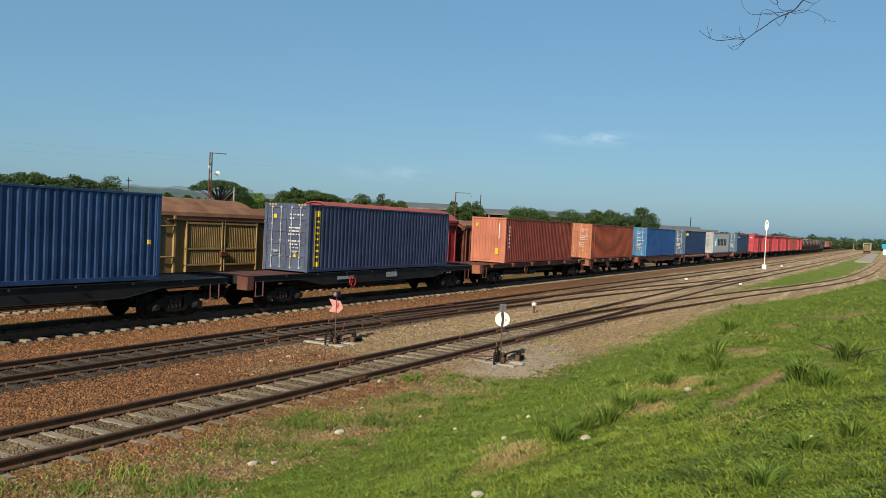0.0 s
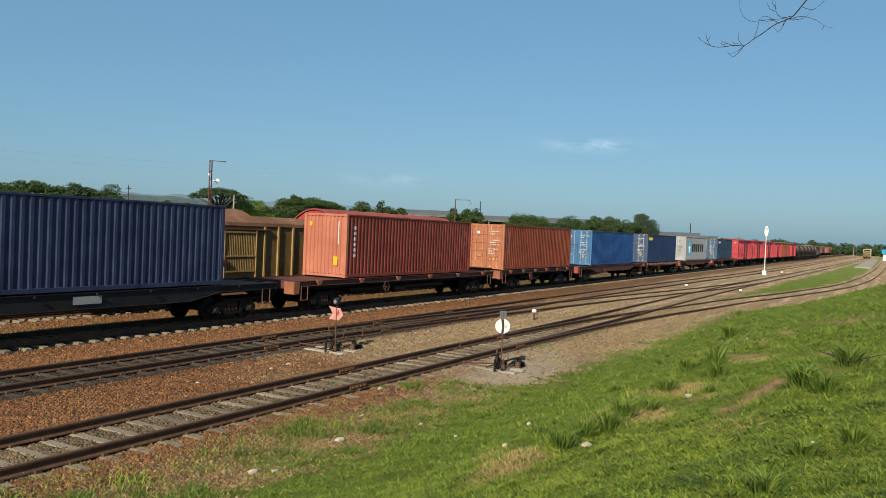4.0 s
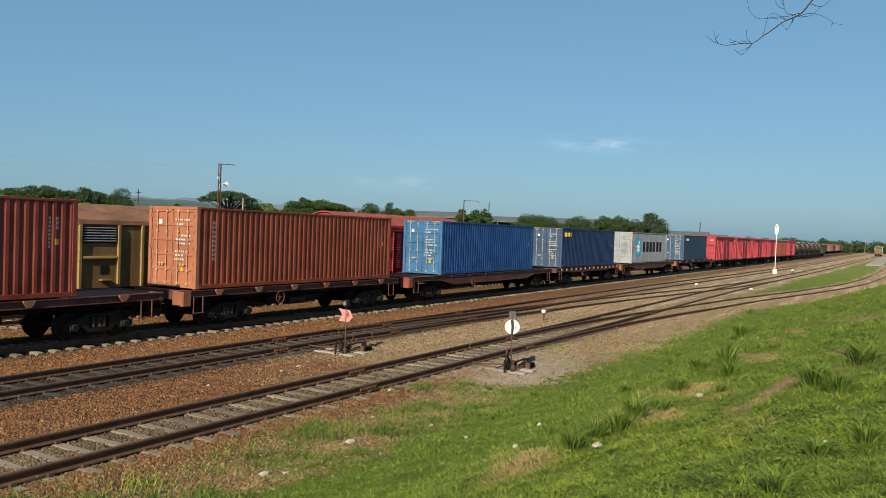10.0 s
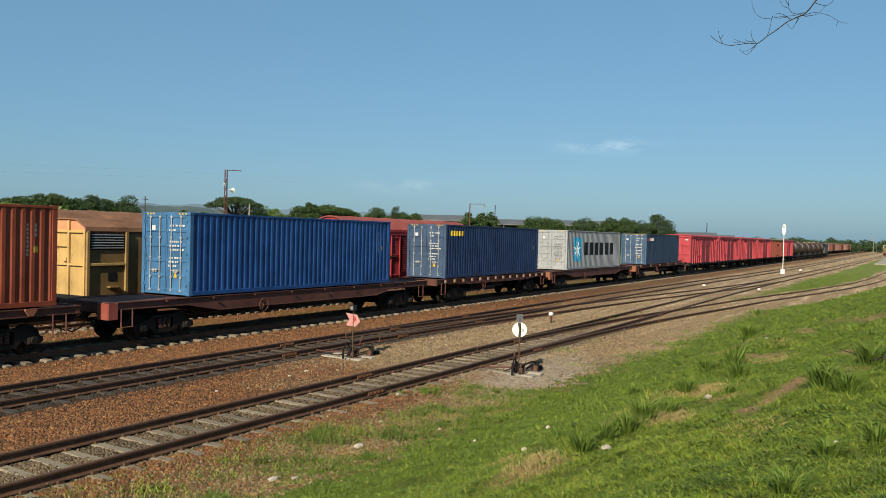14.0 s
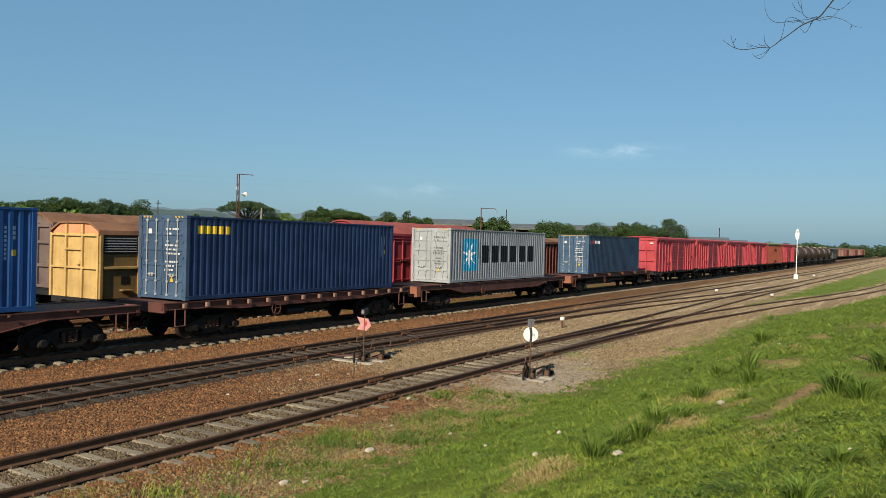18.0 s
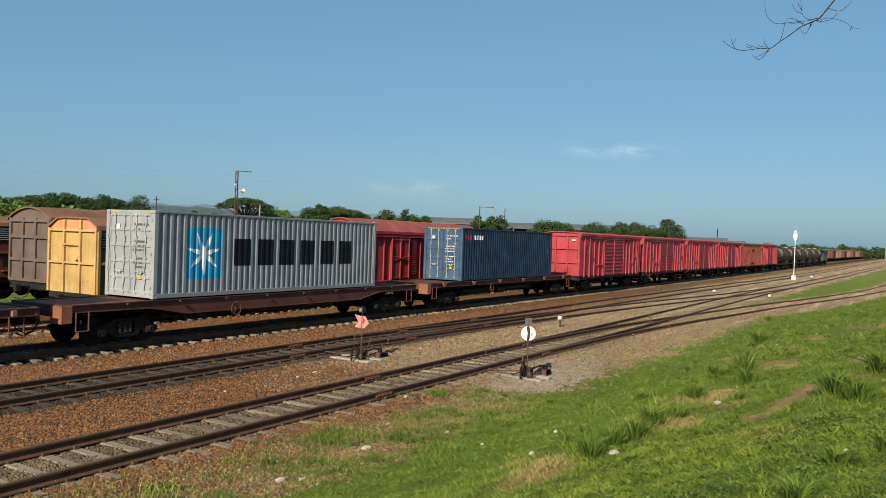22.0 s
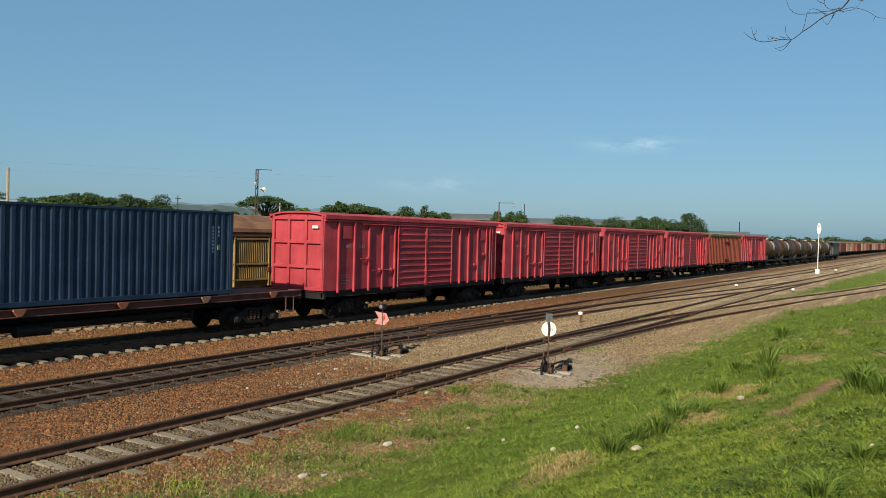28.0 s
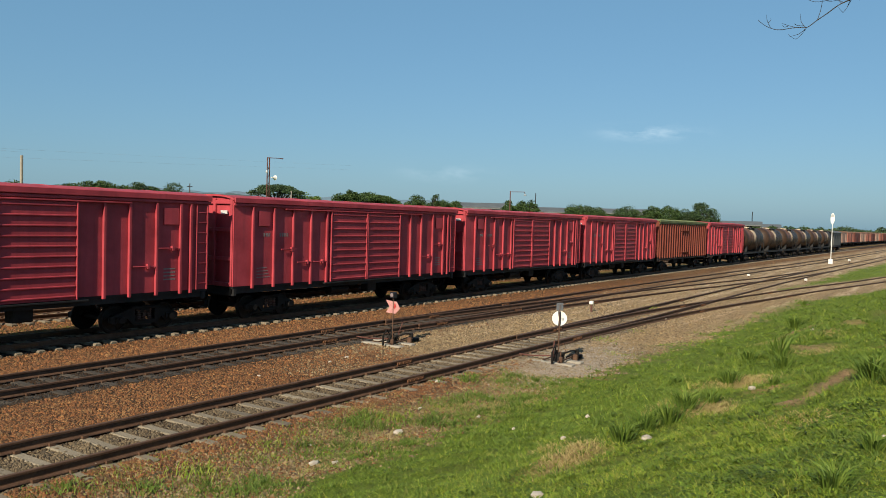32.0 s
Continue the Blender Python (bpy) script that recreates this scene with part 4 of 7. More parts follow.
def bolster_mesh():
    s = S()
    s.cbox(-0.2, 0.2, -1.1, 1.1, 0.60, 0.78, 0.03)
    s.lathe([(0.3, 0.78), (0.3, 0.9)], 16, "z")
    for x in (-0.55, 0.55):
        s.cbox(x - 0.05, x + 0.05, -0.95, 0.95, 0.36, 0.46, 0.02)
        for sg in (-1, 1):
            s.cbox(x - 0.06 + (0.08 if x < 0 else -0.08), x + 0.06 + (0.08 if x < 0 else -0.08), sg * 0.76 - 0.07, sg * 0.76 + 0.07, 0.25, 0.55, 0.02)
    return s.mesh("bogie", M_BOGIE)


def coupler_mesh():
    s = S()
    s.cbox(-0.5, 0.1, -0.09, 0.09, 0.80, 0.98, 0.03)
    s.prism([(-0.62, -0.16), (-0.42, -0.18), (-0.40, 0.18), (-0.50, 0.20), (-0.56, 0.02), (-0.66, 0.0)], "z", 0.74, 1.04)
    s.tube([(-0.1, -0.35, 0.85), (-0.28, -0.33, 0.55), (-0.5, -0.22, 0.42), (-0.66, -0.1, 0.5)], 0.022, 6)
    return s.mesh("coupler", M_BOGIE)


WHEELSET, SIDE_FRAME, SPRING, BOLSTER, COUPLER = wheelset_mesh(), side_frame_mesh(), spring_mesh(), bolster_mesh(), coupler_mesh()
ROLLING = []    # (thing, x at the start)
TURNING = []    # wheelsets of the moving train


def running_gear(veh, length, inset=2.3, moving=False):
    """Two bogies with their wheelsets, and a coupler at each end."""
    for x in (inset, length - inset):
        bog = part("bogie", BOLSTER, None, veh, at=(x, 0, 0))
        for sg in (-1, 1):
            fr = part("side_frame", SIDE_FRAME, None, bog, at=(0, sg * 1.03, 0))
            if sg > 0:
                fr.rotation_euler = (0, 0, math.pi)
            for dx in (-0.19, 0.0, 0.19):
                part("spring", SPRING, None, bog, at=(dx, sg * 1.03, 0))
        for dx in (-0.9, 0.9):
            w = part("wheelset", WHEELSET, None, bog, at=(dx, 0, 0.42))
            if moving:
                TURNING.append((w, dx))
    part("coupler", COUPLER, None, veh)
    c = part("coupler", COUPLER, None, veh, at=(length, 0, 0))
    c.rotation_euler = (0, 0, math.pi)


def flat_wagon(x0, length, style, material, label, end_material=None):
    """Container flat wagon: 'belly' (deep middle), 'straight' or 'stake' side sills."""
    w = thing("container_wagon", pose(x0, TRAIN_Y, RAIL_TOP), label, "rail wagon", "wagons of the train")
    L, top = length, 1.335
    end_material = end_material or material
    for sg in (-1, 1):
        y0 = sg * 1.22
        lo, hi = (y0, y0 + 0.03) if sg < 0 else (y0 - 0.03, y0)
        if style == "belly":
            low = [(0.0, 1.10), (3.1, 1.08), (4.6, 0.82), (L - 4.6, 0.82), (L - 3.1, 1.08), (L, 1.10)]
        elif style == "stake":
            low = [(0.0, 1.10), (1.9, 1.08), (3.4, 0.98), (L - 3.4, 0.98), (L - 1.9, 1.08), (L, 1.10)]
        else:
            low = [(0.0, 1.10), (L, 1.10)]
        sill = S().prism([(0, top)] + low + [(L, top)], "y", lo, hi)
        out = (lo - 0.05, hi + 0.09) if sg < 0 else (lo - 0.09, hi + 0.05)
        sill.prism([(0, top), (0, top - 0.025), (L, top - 0.025), (L, top)], "y", *out)
        sill.prism([(a, b + 0.022) for a, b in low] + [(a, b) for a, b in low[::-1]], "y", *out)
        part("side_sill", sill, material, w)
    deck = S().box(0.1, L - 0.1, -1.18, 1.18, top - 0.06, top - 0.028)
    for k in range(int(L / 1.3)):
        deck.box(0.6 + k * 1.3, 0.7 + k * 1.3, -1.18, 1.18, top - 0.2, top - 0.06)
    part("deck", deck, M_BROWNSTEEL, w)
    centre = S().prism([(0.2, 1.2), (0.2, 0.95), (3.4, 0.9), (4.8, 0.66), (L - 4.8, 0.66), (L - 3.4, 0.9), (L - 0.2, 0.95), (L - 0.2, 1.2)], "y", -0.3, 0.3)
    if style != "belly":
        centre = S().cbox(0.2, L - 0.2, -0.28, 0.28, 0.82, 1.2, 0.03).cbox(5.0, L - 5.0, -0.5, 0.5, 0.6, 0.84, 0.05)
        centre.tube([(L * 0.42, -0.95, 0.68), (L * 0.42 + 1.0, -0.95, 0.68)], 0.16, 12)
    part("centre_sill", centre, M_BLACK, w)
    for x in (0.0, L - 0.14):
        part("end_beam", S().cbox(x, x + 0.14, -1.24, 1.24, 1.0, top + 0.01, 0.02), material, w)
    if end_material is not material:
        part("end_plate", S().cbox(-0.03, 0.0, -1.24, -0.75, 0.80, top - 0.02, 0.008).cbox(-0.03, 0.32, -1.29, -1.245, 0.80, top - 0.02, 0.01), end_material, w, "faded orange corner plate")
    # corner steps and rails
    for x in (0.45, L - 0.9):
        step = S().tube([(x, -1.27, 1.12), (x, -1.27, 0.55), (x + 0.42, -1.27, 0.55), (x + 0.42, -1.27, 1.12)], 0.024, 6)
        step.cbox(x, x + 0.42, -1.34, -1.22, 0.54, 0.56, 0.006)
        part("step", step, M_BROWNSTEEL, w)
    hw = S()
    for k in range(10):
        a0, a1 = k * 0.6283, (k + 1) * 0.6283
        hw.tube([(L * 0.36 + 0.24 * math.cos(a0), -1.32, 0.88 + 0.24 * math.sin(a0)), (L * 0.36 + 0.24 * math.cos(a1), -1.32, 0.88 + 0.24 * math.sin(a1))], 0.018, 6)
    for k in range(3):
        a = k * 2.094
        hw.tube([(L * 0.36, -1.31, 0.88), (L * 0.36 + 0.24 * math.cos(a), -1.32, 0.88 + 0.24 * math.sin(a))], 0.014, 5)
    hw.tube([(L * 0.36, -1.33, 0.88), (L * 0.36, -0.3, 0.88)], 0.02, 6)
    part("handbrake_wheel", hw, M_REDMARK if x0 < 25 else material, w)
    if style == "straight":
        for x in np.linspace(1.6, L - 1.6, 6):
            part("lock_bracket", S().prism([(x - 0.17, top), (x - 0.17, top - 0.05), (x - 0.05, top - 0.2), (x + 0.05, top - 0.2), (x + 0.17, top - 0.05), (x + 0.17, top)], "y", -1.35, -1.255), end_material if int(x * 10) % 3 else M_TAN, w)
    elif style == "stake":
        for x in np.linspace(0.8, L - 0.8, 14):
            part("stake_pocket", S().cbox(x - 0.07, x + 0.07, -1.38, -1.275, top - 0.20, top - 0.04, 0.01), M_TAN, w)
    else:
        for x in np.linspace(2.2, L - 2.2, 8):
            part("tie_ring", S().cbox(x - 0.04, x + 0.04, -1.33, -1.275, top - 0.09, top - 0.03, 0.008), material, w)
    running_gear(w, L, moving=True)
    ROLLING.append((w, x0))
    return w


CL, CW, CH = 12.19, 2.438, 2.892


def corrugated(lo, hi, y_out, depth, z0, z1, pitch=0.278, sign=-1):
    """A corrugated steel sheet standing in a plane of constant y; sign: the side that it faces."""
    s = S()
    n = int((hi - lo) / pitch)
    pitch = (hi - lo) / n
    pts = [(lo, y_out)]
    for k in range(n):
        b = lo + k * pitch
        pts += [(b + 0.16 * pitch, y_out), (b + 0.38 * pitch, y_out - sign * depth), (b + 0.60 * pitch, y_out - sign * depth), (b + 0.82 * pitch, y_out)]
    pts.append((hi, y_out))
    vs = [(x, y, z0) for x, y in pts] + [(x, y, z1) for x, y in pts]
    m = len(pts)
    back = y_out - sign * (depth + 0.02)
    vs += [(lo, back, z0), (hi, back, z0), (lo, back, z1), (hi, back, z1)]
    fs = [(i, i + 1, m + i + 1, m + i) for i in range(m - 1)]
    return s.add(vs, fs + [(2 * m + 1, 2 * m, 2 * m + 2, 2 * m + 3)])


def container(x0, side_m, end_m, label, doors=True, bar_m=None, stripe=True, end_marks=True, patch=None, lock_wave=False, mark_m=None, long_stripe=False):
    mark_m = mark_m or M_MARK
    c = thing("shipping_container", pose(x0, TRAIN_Y, 1.305), label, "container", "containers on the train")
    h, hw = CH, CW / 2
    for sg in (-1, 1):
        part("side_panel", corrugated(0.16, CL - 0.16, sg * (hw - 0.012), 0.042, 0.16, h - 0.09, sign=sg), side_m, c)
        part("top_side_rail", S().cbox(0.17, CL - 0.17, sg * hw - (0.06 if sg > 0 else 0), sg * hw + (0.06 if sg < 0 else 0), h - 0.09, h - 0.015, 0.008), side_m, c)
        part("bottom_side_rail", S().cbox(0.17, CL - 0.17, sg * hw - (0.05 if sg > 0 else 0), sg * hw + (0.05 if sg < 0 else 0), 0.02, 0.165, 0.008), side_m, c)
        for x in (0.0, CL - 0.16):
            # The near end's lighter sunlit colour covers its posts and castings.
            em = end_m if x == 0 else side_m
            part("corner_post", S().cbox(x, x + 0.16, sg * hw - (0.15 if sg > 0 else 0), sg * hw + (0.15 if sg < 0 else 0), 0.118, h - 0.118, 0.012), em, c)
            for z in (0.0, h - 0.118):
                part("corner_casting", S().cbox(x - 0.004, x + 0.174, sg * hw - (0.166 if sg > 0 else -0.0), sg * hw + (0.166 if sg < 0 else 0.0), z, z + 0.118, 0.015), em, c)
    part("roof", S().box(0.1, CL - 0.1, -hw + 0.06, hw - 0.06, h - 0.06, h - 0.03), side_m, c)
    part("floor", S().box(0.05, CL - 0.05, -hw + 0.05, hw - 0.05, 0.05, 0.16), M_BLACK, c)
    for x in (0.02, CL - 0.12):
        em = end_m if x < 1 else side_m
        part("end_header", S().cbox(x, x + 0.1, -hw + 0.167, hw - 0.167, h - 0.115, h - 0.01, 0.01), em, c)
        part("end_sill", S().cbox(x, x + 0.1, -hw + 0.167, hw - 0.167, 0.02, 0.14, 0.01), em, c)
    part("end_wall", S().box(CL - 0.1, CL - 0.06, -hw + 0.15, hw - 0.15, 0.14, h - 0.115), side_m, c)
    if not doors:
        s = S()
        n, pitch, y = 10, (CW - 0.3) / 10, -hw + 0.15
        pts = []
        for k in range(n):
            b = y + k * pitch
            pts += [(b, 0.03), (b + 0.3 * pitch, 0.03), (b + 0.45 * pitch, 0.075), (b + 0.85 * pitch, 0.075)]
        pts.append((hw - 0.15, 0.03))
        m = len(pts)
        s.add([(x, q, 0.14) for q, x in pts] + [(x, q, h - 0.115) for q, x in pts], [(i, i + 1, m + i + 1, m + i) for i in range(m - 1)])
        ew = part("end_panel", s, end_m, c)
        if patch:
            part("placard", S().cbox(0.018, 0.028, -0.75, -0.5, 0.55, 0.95, 0.003), M_YELLOW, ew, "yellow placard")
            part("placard", S().cbox(0.018, 0.028, 0.75, 0.92, 2.3, 2.5, 0.003), M_YELLOW, ew, "small orange placard")
            part("marking", S().cbox(0.02, 0.028, -0.78, -0.73, 1.5, 2.55, 0.002), M_MARK, ew)
        return c
    bar_m = bar_m or M_GALV
    rnd = random.Random(int(x0 * 10))
    for sg in (-1, 1):
        a, b = (-hw + 0.17, -0.01) if sg < 0 else (0.01, hw - 0.17)
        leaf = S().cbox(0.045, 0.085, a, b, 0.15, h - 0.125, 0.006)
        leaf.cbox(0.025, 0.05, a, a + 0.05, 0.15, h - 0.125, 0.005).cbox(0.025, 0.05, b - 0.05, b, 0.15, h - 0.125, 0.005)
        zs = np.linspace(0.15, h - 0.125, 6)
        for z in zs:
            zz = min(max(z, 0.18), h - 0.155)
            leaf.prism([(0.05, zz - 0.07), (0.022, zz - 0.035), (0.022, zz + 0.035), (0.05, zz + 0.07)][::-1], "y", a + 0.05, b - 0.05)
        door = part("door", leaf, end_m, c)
        for f in (0.27, 0.73):
            y = a + (b - a) * f
            if lock_wave:
                pts = [(0.012, y + 0.03 * math.sin(k * 1.1), 0.12 + k * (h - 0.22) / 24) for k in range(25)]
            else:
                pts = [(0.004, y, 0.12), (0.004, y, h - 0.1)]
            bar = S().tube(pts, 0.019, 8)
            for z in (0.16, 0.62, 1.3, 2.0, h - 0.18):
                bar.cbox(-0.012, 0.03, y - 0.055, y + 0.055, z - 0.03, z + 0.03, 0.006)
            part("locking_bar", bar, bar_m, door)
            hd = S().tube([(-0.012, y, 0.86), (-0.014, y + 0.38 * (1 if f < 0.5 else -1), 0.84)], 0.015, 6)
            hd.cbox(-0.02, 0.03, y + 0.3 * (1 if f < 0.5 else -1) - 0.04, y + 0.3 * (1 if f < 0.5 else -1) + 0.04, 0.78, 0.9, 0.006)
            part("door_handle", hd, bar_m, door)
        for z in np.linspace(0.35, h - 0.35, 5):
            yh = -hw + 0.155 if sg < 0 else hw - 0.155
            part("hinge", S().cbox(0.0, 0.05, yh - 0.05, yh + 0.05, z - 0.05, z + 0.05, 0.008), end_m, door)
        if end_marks and sg < 0:
            for z, n in ((2.42, 1), (2.26, 0.4), (1.86, 0.9), (1.72, 0.7), (1.58, 0.9), (1.3, 0.8), (1.16, 0.6), (1.02, 0.7)):
                y = b - 0.12 - rnd.uniform(0, 0.1)
                w = 0.68 * n
                k = y
                while k > y - w:
                    q = rnd.uniform(0.04, 0.11)
                    part("marking", S().box(0.013, 0.0195, k - q, k, z - 0.03, z + 0.03), mark_m, door)
                    k -= q + rnd.choice((0.03, 0.03, 0.08))
        if end_marks and sg > 0:
            s = S()
            s.box(0.013, 0.0195, a + 0.52, a + 0.70, 2.25, 2.42)
            part("marking", s, patch or M_MARK, door)
    if end_marks:
        part("warning_plate", S().prism([(-0.42, 0.62), (-0.6, 0.62), (-0.51, 0.82)], "x", 0.012, 0.0195), M_YELLOW, c, "yellow warning triangle")
    if stripe:
        k = -hw + 0.18
        while k < hw - 0.3:
            if long_stripe or abs(k + 0.045) > hw - 0.62:
                part("warning_dash", S().prism([(k, h - 0.09), (k + 0.07, h - 0.09), (k + 0.11, h - 0.03), (k + 0.04, h - 0.03)], "x", 0.012, 0.018), M_YELLOW, c)
            k += 0.16
    return c


def word(u, z, w, hgt, n, col, gap=0.25):
    """n plain blocks in a row in place of lettering."""
    step = w / n
    return [(u + k * step, u + (k + 1 - gap) * step, z, z + hgt, col) for k in range(n)]


def column(u, z, w, hgt, n, col, gap=0.3):
    step = hgt / n
    return [(u, u + w, z + k * step, z + (k + 1 - gap) * step, col) for k in range(n)]


def tail_marks(col):
    """Small upright lines of lettering and a yellow label near a container's far end, as plain blocks."""
    return column(11.28, 1.45, 0.07, 0.95, 8, col, 0.35) + column(11.5, 2.0, 0.10, 0.4, 3, col, 0.3) + [(11.47, 11.62, 1.55, 1.72, (0.62, 0.42, 0.05))]


# Ends get lighter copies of the side paint, standing for sun on them.
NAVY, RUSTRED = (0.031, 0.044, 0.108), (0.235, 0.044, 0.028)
PALE = (0.62, 0.63, 0.64)

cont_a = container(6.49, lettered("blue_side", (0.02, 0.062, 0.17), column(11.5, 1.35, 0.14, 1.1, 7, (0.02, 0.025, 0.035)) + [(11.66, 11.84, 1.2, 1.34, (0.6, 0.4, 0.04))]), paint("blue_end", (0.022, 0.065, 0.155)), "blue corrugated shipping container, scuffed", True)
cont_b = container(26.43, lettered("navy_side", NAVY, [(0.42, 0.86, 0.25, 2.62, (0.68, 0.45, 0.03))] + column(0.52, 0.45, 0.24, 2.0, 8, (0.03, 0.03, 0.04), 0.3)), paint("navy_sunlit_end", (0.07, 0.09, 0.15), rust=0.15), "dark navy container with yellow height strip", True, patch=M_YELLOW)
cont_c = container(46.14, lettered("red_side", RUSTRED, column(0.60, 0.95, 0.2, 1.5, 6, (0.38, 0.34, 0.32), 0.4) + tail_marks((0.45, 0.40, 0.38))), paint("red_sunlit_end", (0.47, 0.17, 0.11), fade=0.15, rust=0.1), "rust-red container with a plain corrugated end", False, patch=M_YELLOW)
cont_d = container(62.95, lettered("brown_side", (0.27, 0.058, 0.026), column(0.75, 1.0, 0.17, 1.45, 9, (0.50, 0.45, 0.42), 0.35) + tail_marks((0.40, 0.34, 0.31))), paint("brown_sunlit_end", (0.40, 0.155, 0.085), fade=0.15, rust=0.15), "orange-brown container with weathered doors", True, bar_m=paint("tan_bars", (0.6, 0.3, 0.18)), stripe=False)
cont_e = container(80.05, lettered("bright_blue_side", (0.010, 0.070, 0.25), tail_marks((0.35, 0.42, 0.50))), paint("blue_sunlit_end", (0.05, 0.16, 0.33), rust=0.12), "bright blue container, doors coloured paler as sunlit", True)
cont_f = container(97.50, lettered("deep_blue_side", (0.010, 0.033, 0.11), word(0.5, 2.28, 1.6, 0.28, 5, (0.75, 0.48, 0.03)) + tail_marks((0.40, 0.45, 0.52))), paint("deep_blue_sunlit_end", (0.05, 0.09, 0.165), rust=0.2), "deep blue container with yellow wordmark blocks", True)
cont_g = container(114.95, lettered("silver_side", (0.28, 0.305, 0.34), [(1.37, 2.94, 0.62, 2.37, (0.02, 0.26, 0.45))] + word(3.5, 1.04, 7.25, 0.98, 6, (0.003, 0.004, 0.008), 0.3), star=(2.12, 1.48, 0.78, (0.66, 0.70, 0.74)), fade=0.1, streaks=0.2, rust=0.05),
                   paint("silver_sunlit_end", (0.35, 0.375, 0.40), fade=0.12, rust=0.1), "silver-grey container with light blue star panel, doors coloured as sunlit", True, bar_m=paint("grey_white_bars", (0.42, 0.44, 0.46), rust=0.2), lock_wave=True, mark_m=M_GREYMARK)
cont_h = container(135.07, lettered("steel_blue_side", (0.013, 0.036, 0.082), word(0.4, 2.25, 0.8, 0.24, 3, (0.45, 0.03, 0.035)) + word(1.3, 2.25, 1.15, 0.24, 4, PALE) + tail_marks((0.38, 0.43, 0.48))), paint("steel_blue_sunlit_end", (0.052, 0.105, 0.185), rust=0.2), "steel-blue container with short red and white wordmark", True, long_stripe=True)
CONTAINERS = [(cont_a, 6.49), (cont_b, 26.43), (cont_c, 46.14), (cont_d, 62.95), (cont_e, 80.05), (cont_f, 97.50), (cont_g, 114.95), (cont_h, 135.07)]
ROLLING += CONTAINERS

flat_wagon(2.9, 18.95, "belly", M_BLACK, "black flat wagon with deep side sills under a blue container")
wagon_b = flat_wagon(22.85, 18.75, "belly", M_BLACK, "black flat wagon with fleet markings under a navy container", M_BROWNSTEEL)
part("marking", S().box(5.7, 6.9, -1.256, -1.251, 1.0, 1.14), M_GALV, wagon_b)
part("marking", S().box(9.6, 10.6, -1.256, -1.251, 0.98, 1.22), M_GALV, wagon_b)
flat_wagon(42.6, 18.95, "straight", M_BROWNSTEEL, "rusty brown flat wagon with straight sills", M_ORANGESTEEL)
flat_wagon(62.4, 13.5, "straight", M_BROWNSTEEL, "short rusty flat wagon with lock brackets", M_ORANGESTEEL)
flat_wagon(76.85, 18.85, "belly", M_BROWNSTEEL, "rusty brown flat wagon with deep sills and red corner plate", paint("red_corner_plate", (0.28, 0.07, 0.05), 0.6))
flat_wagon(96.6, 14.5, "stake", M_BROWNSTEEL, "short rusty flat wagon with stake pockets")
flat_wagon(111.75, 18.85, "belly", M_BROWNSTEEL, "rusty flat wagon with deep sills and an orange corner plate", M_ORANGESTEEL)
flat_wagon(131.6, 19.2, "straight", M_BROWNSTEEL, "rusty flat wagon with straight sills and handrails", M_ORANGESTEEL)

# boxcars
M_PINKRED = paint("sun_faded_red", (0.44, 0.05, 0.068), 0.55, rust=0.2, fade=0.25, streaks=0.5)
M_MAROON = paint("brown_red_boards", (0.20, 0.042, 0.024), 0.6, rust=0.35)
M_OLIVE = paint("olive_roof", (0.16, 0.19, 0.07), 0.6, rust=0.15)


def arch(half, eave, peak, n=12, lift=0.0, power=2):
    """An arched roof's upper outline as (y, z); a higher power is flatter on top."""
    return [(-half + 2 * half * k / n, eave + (peak - eave) * (1 - abs(2 * k / n - 1) ** power) + lift) for k in range(n + 1)]


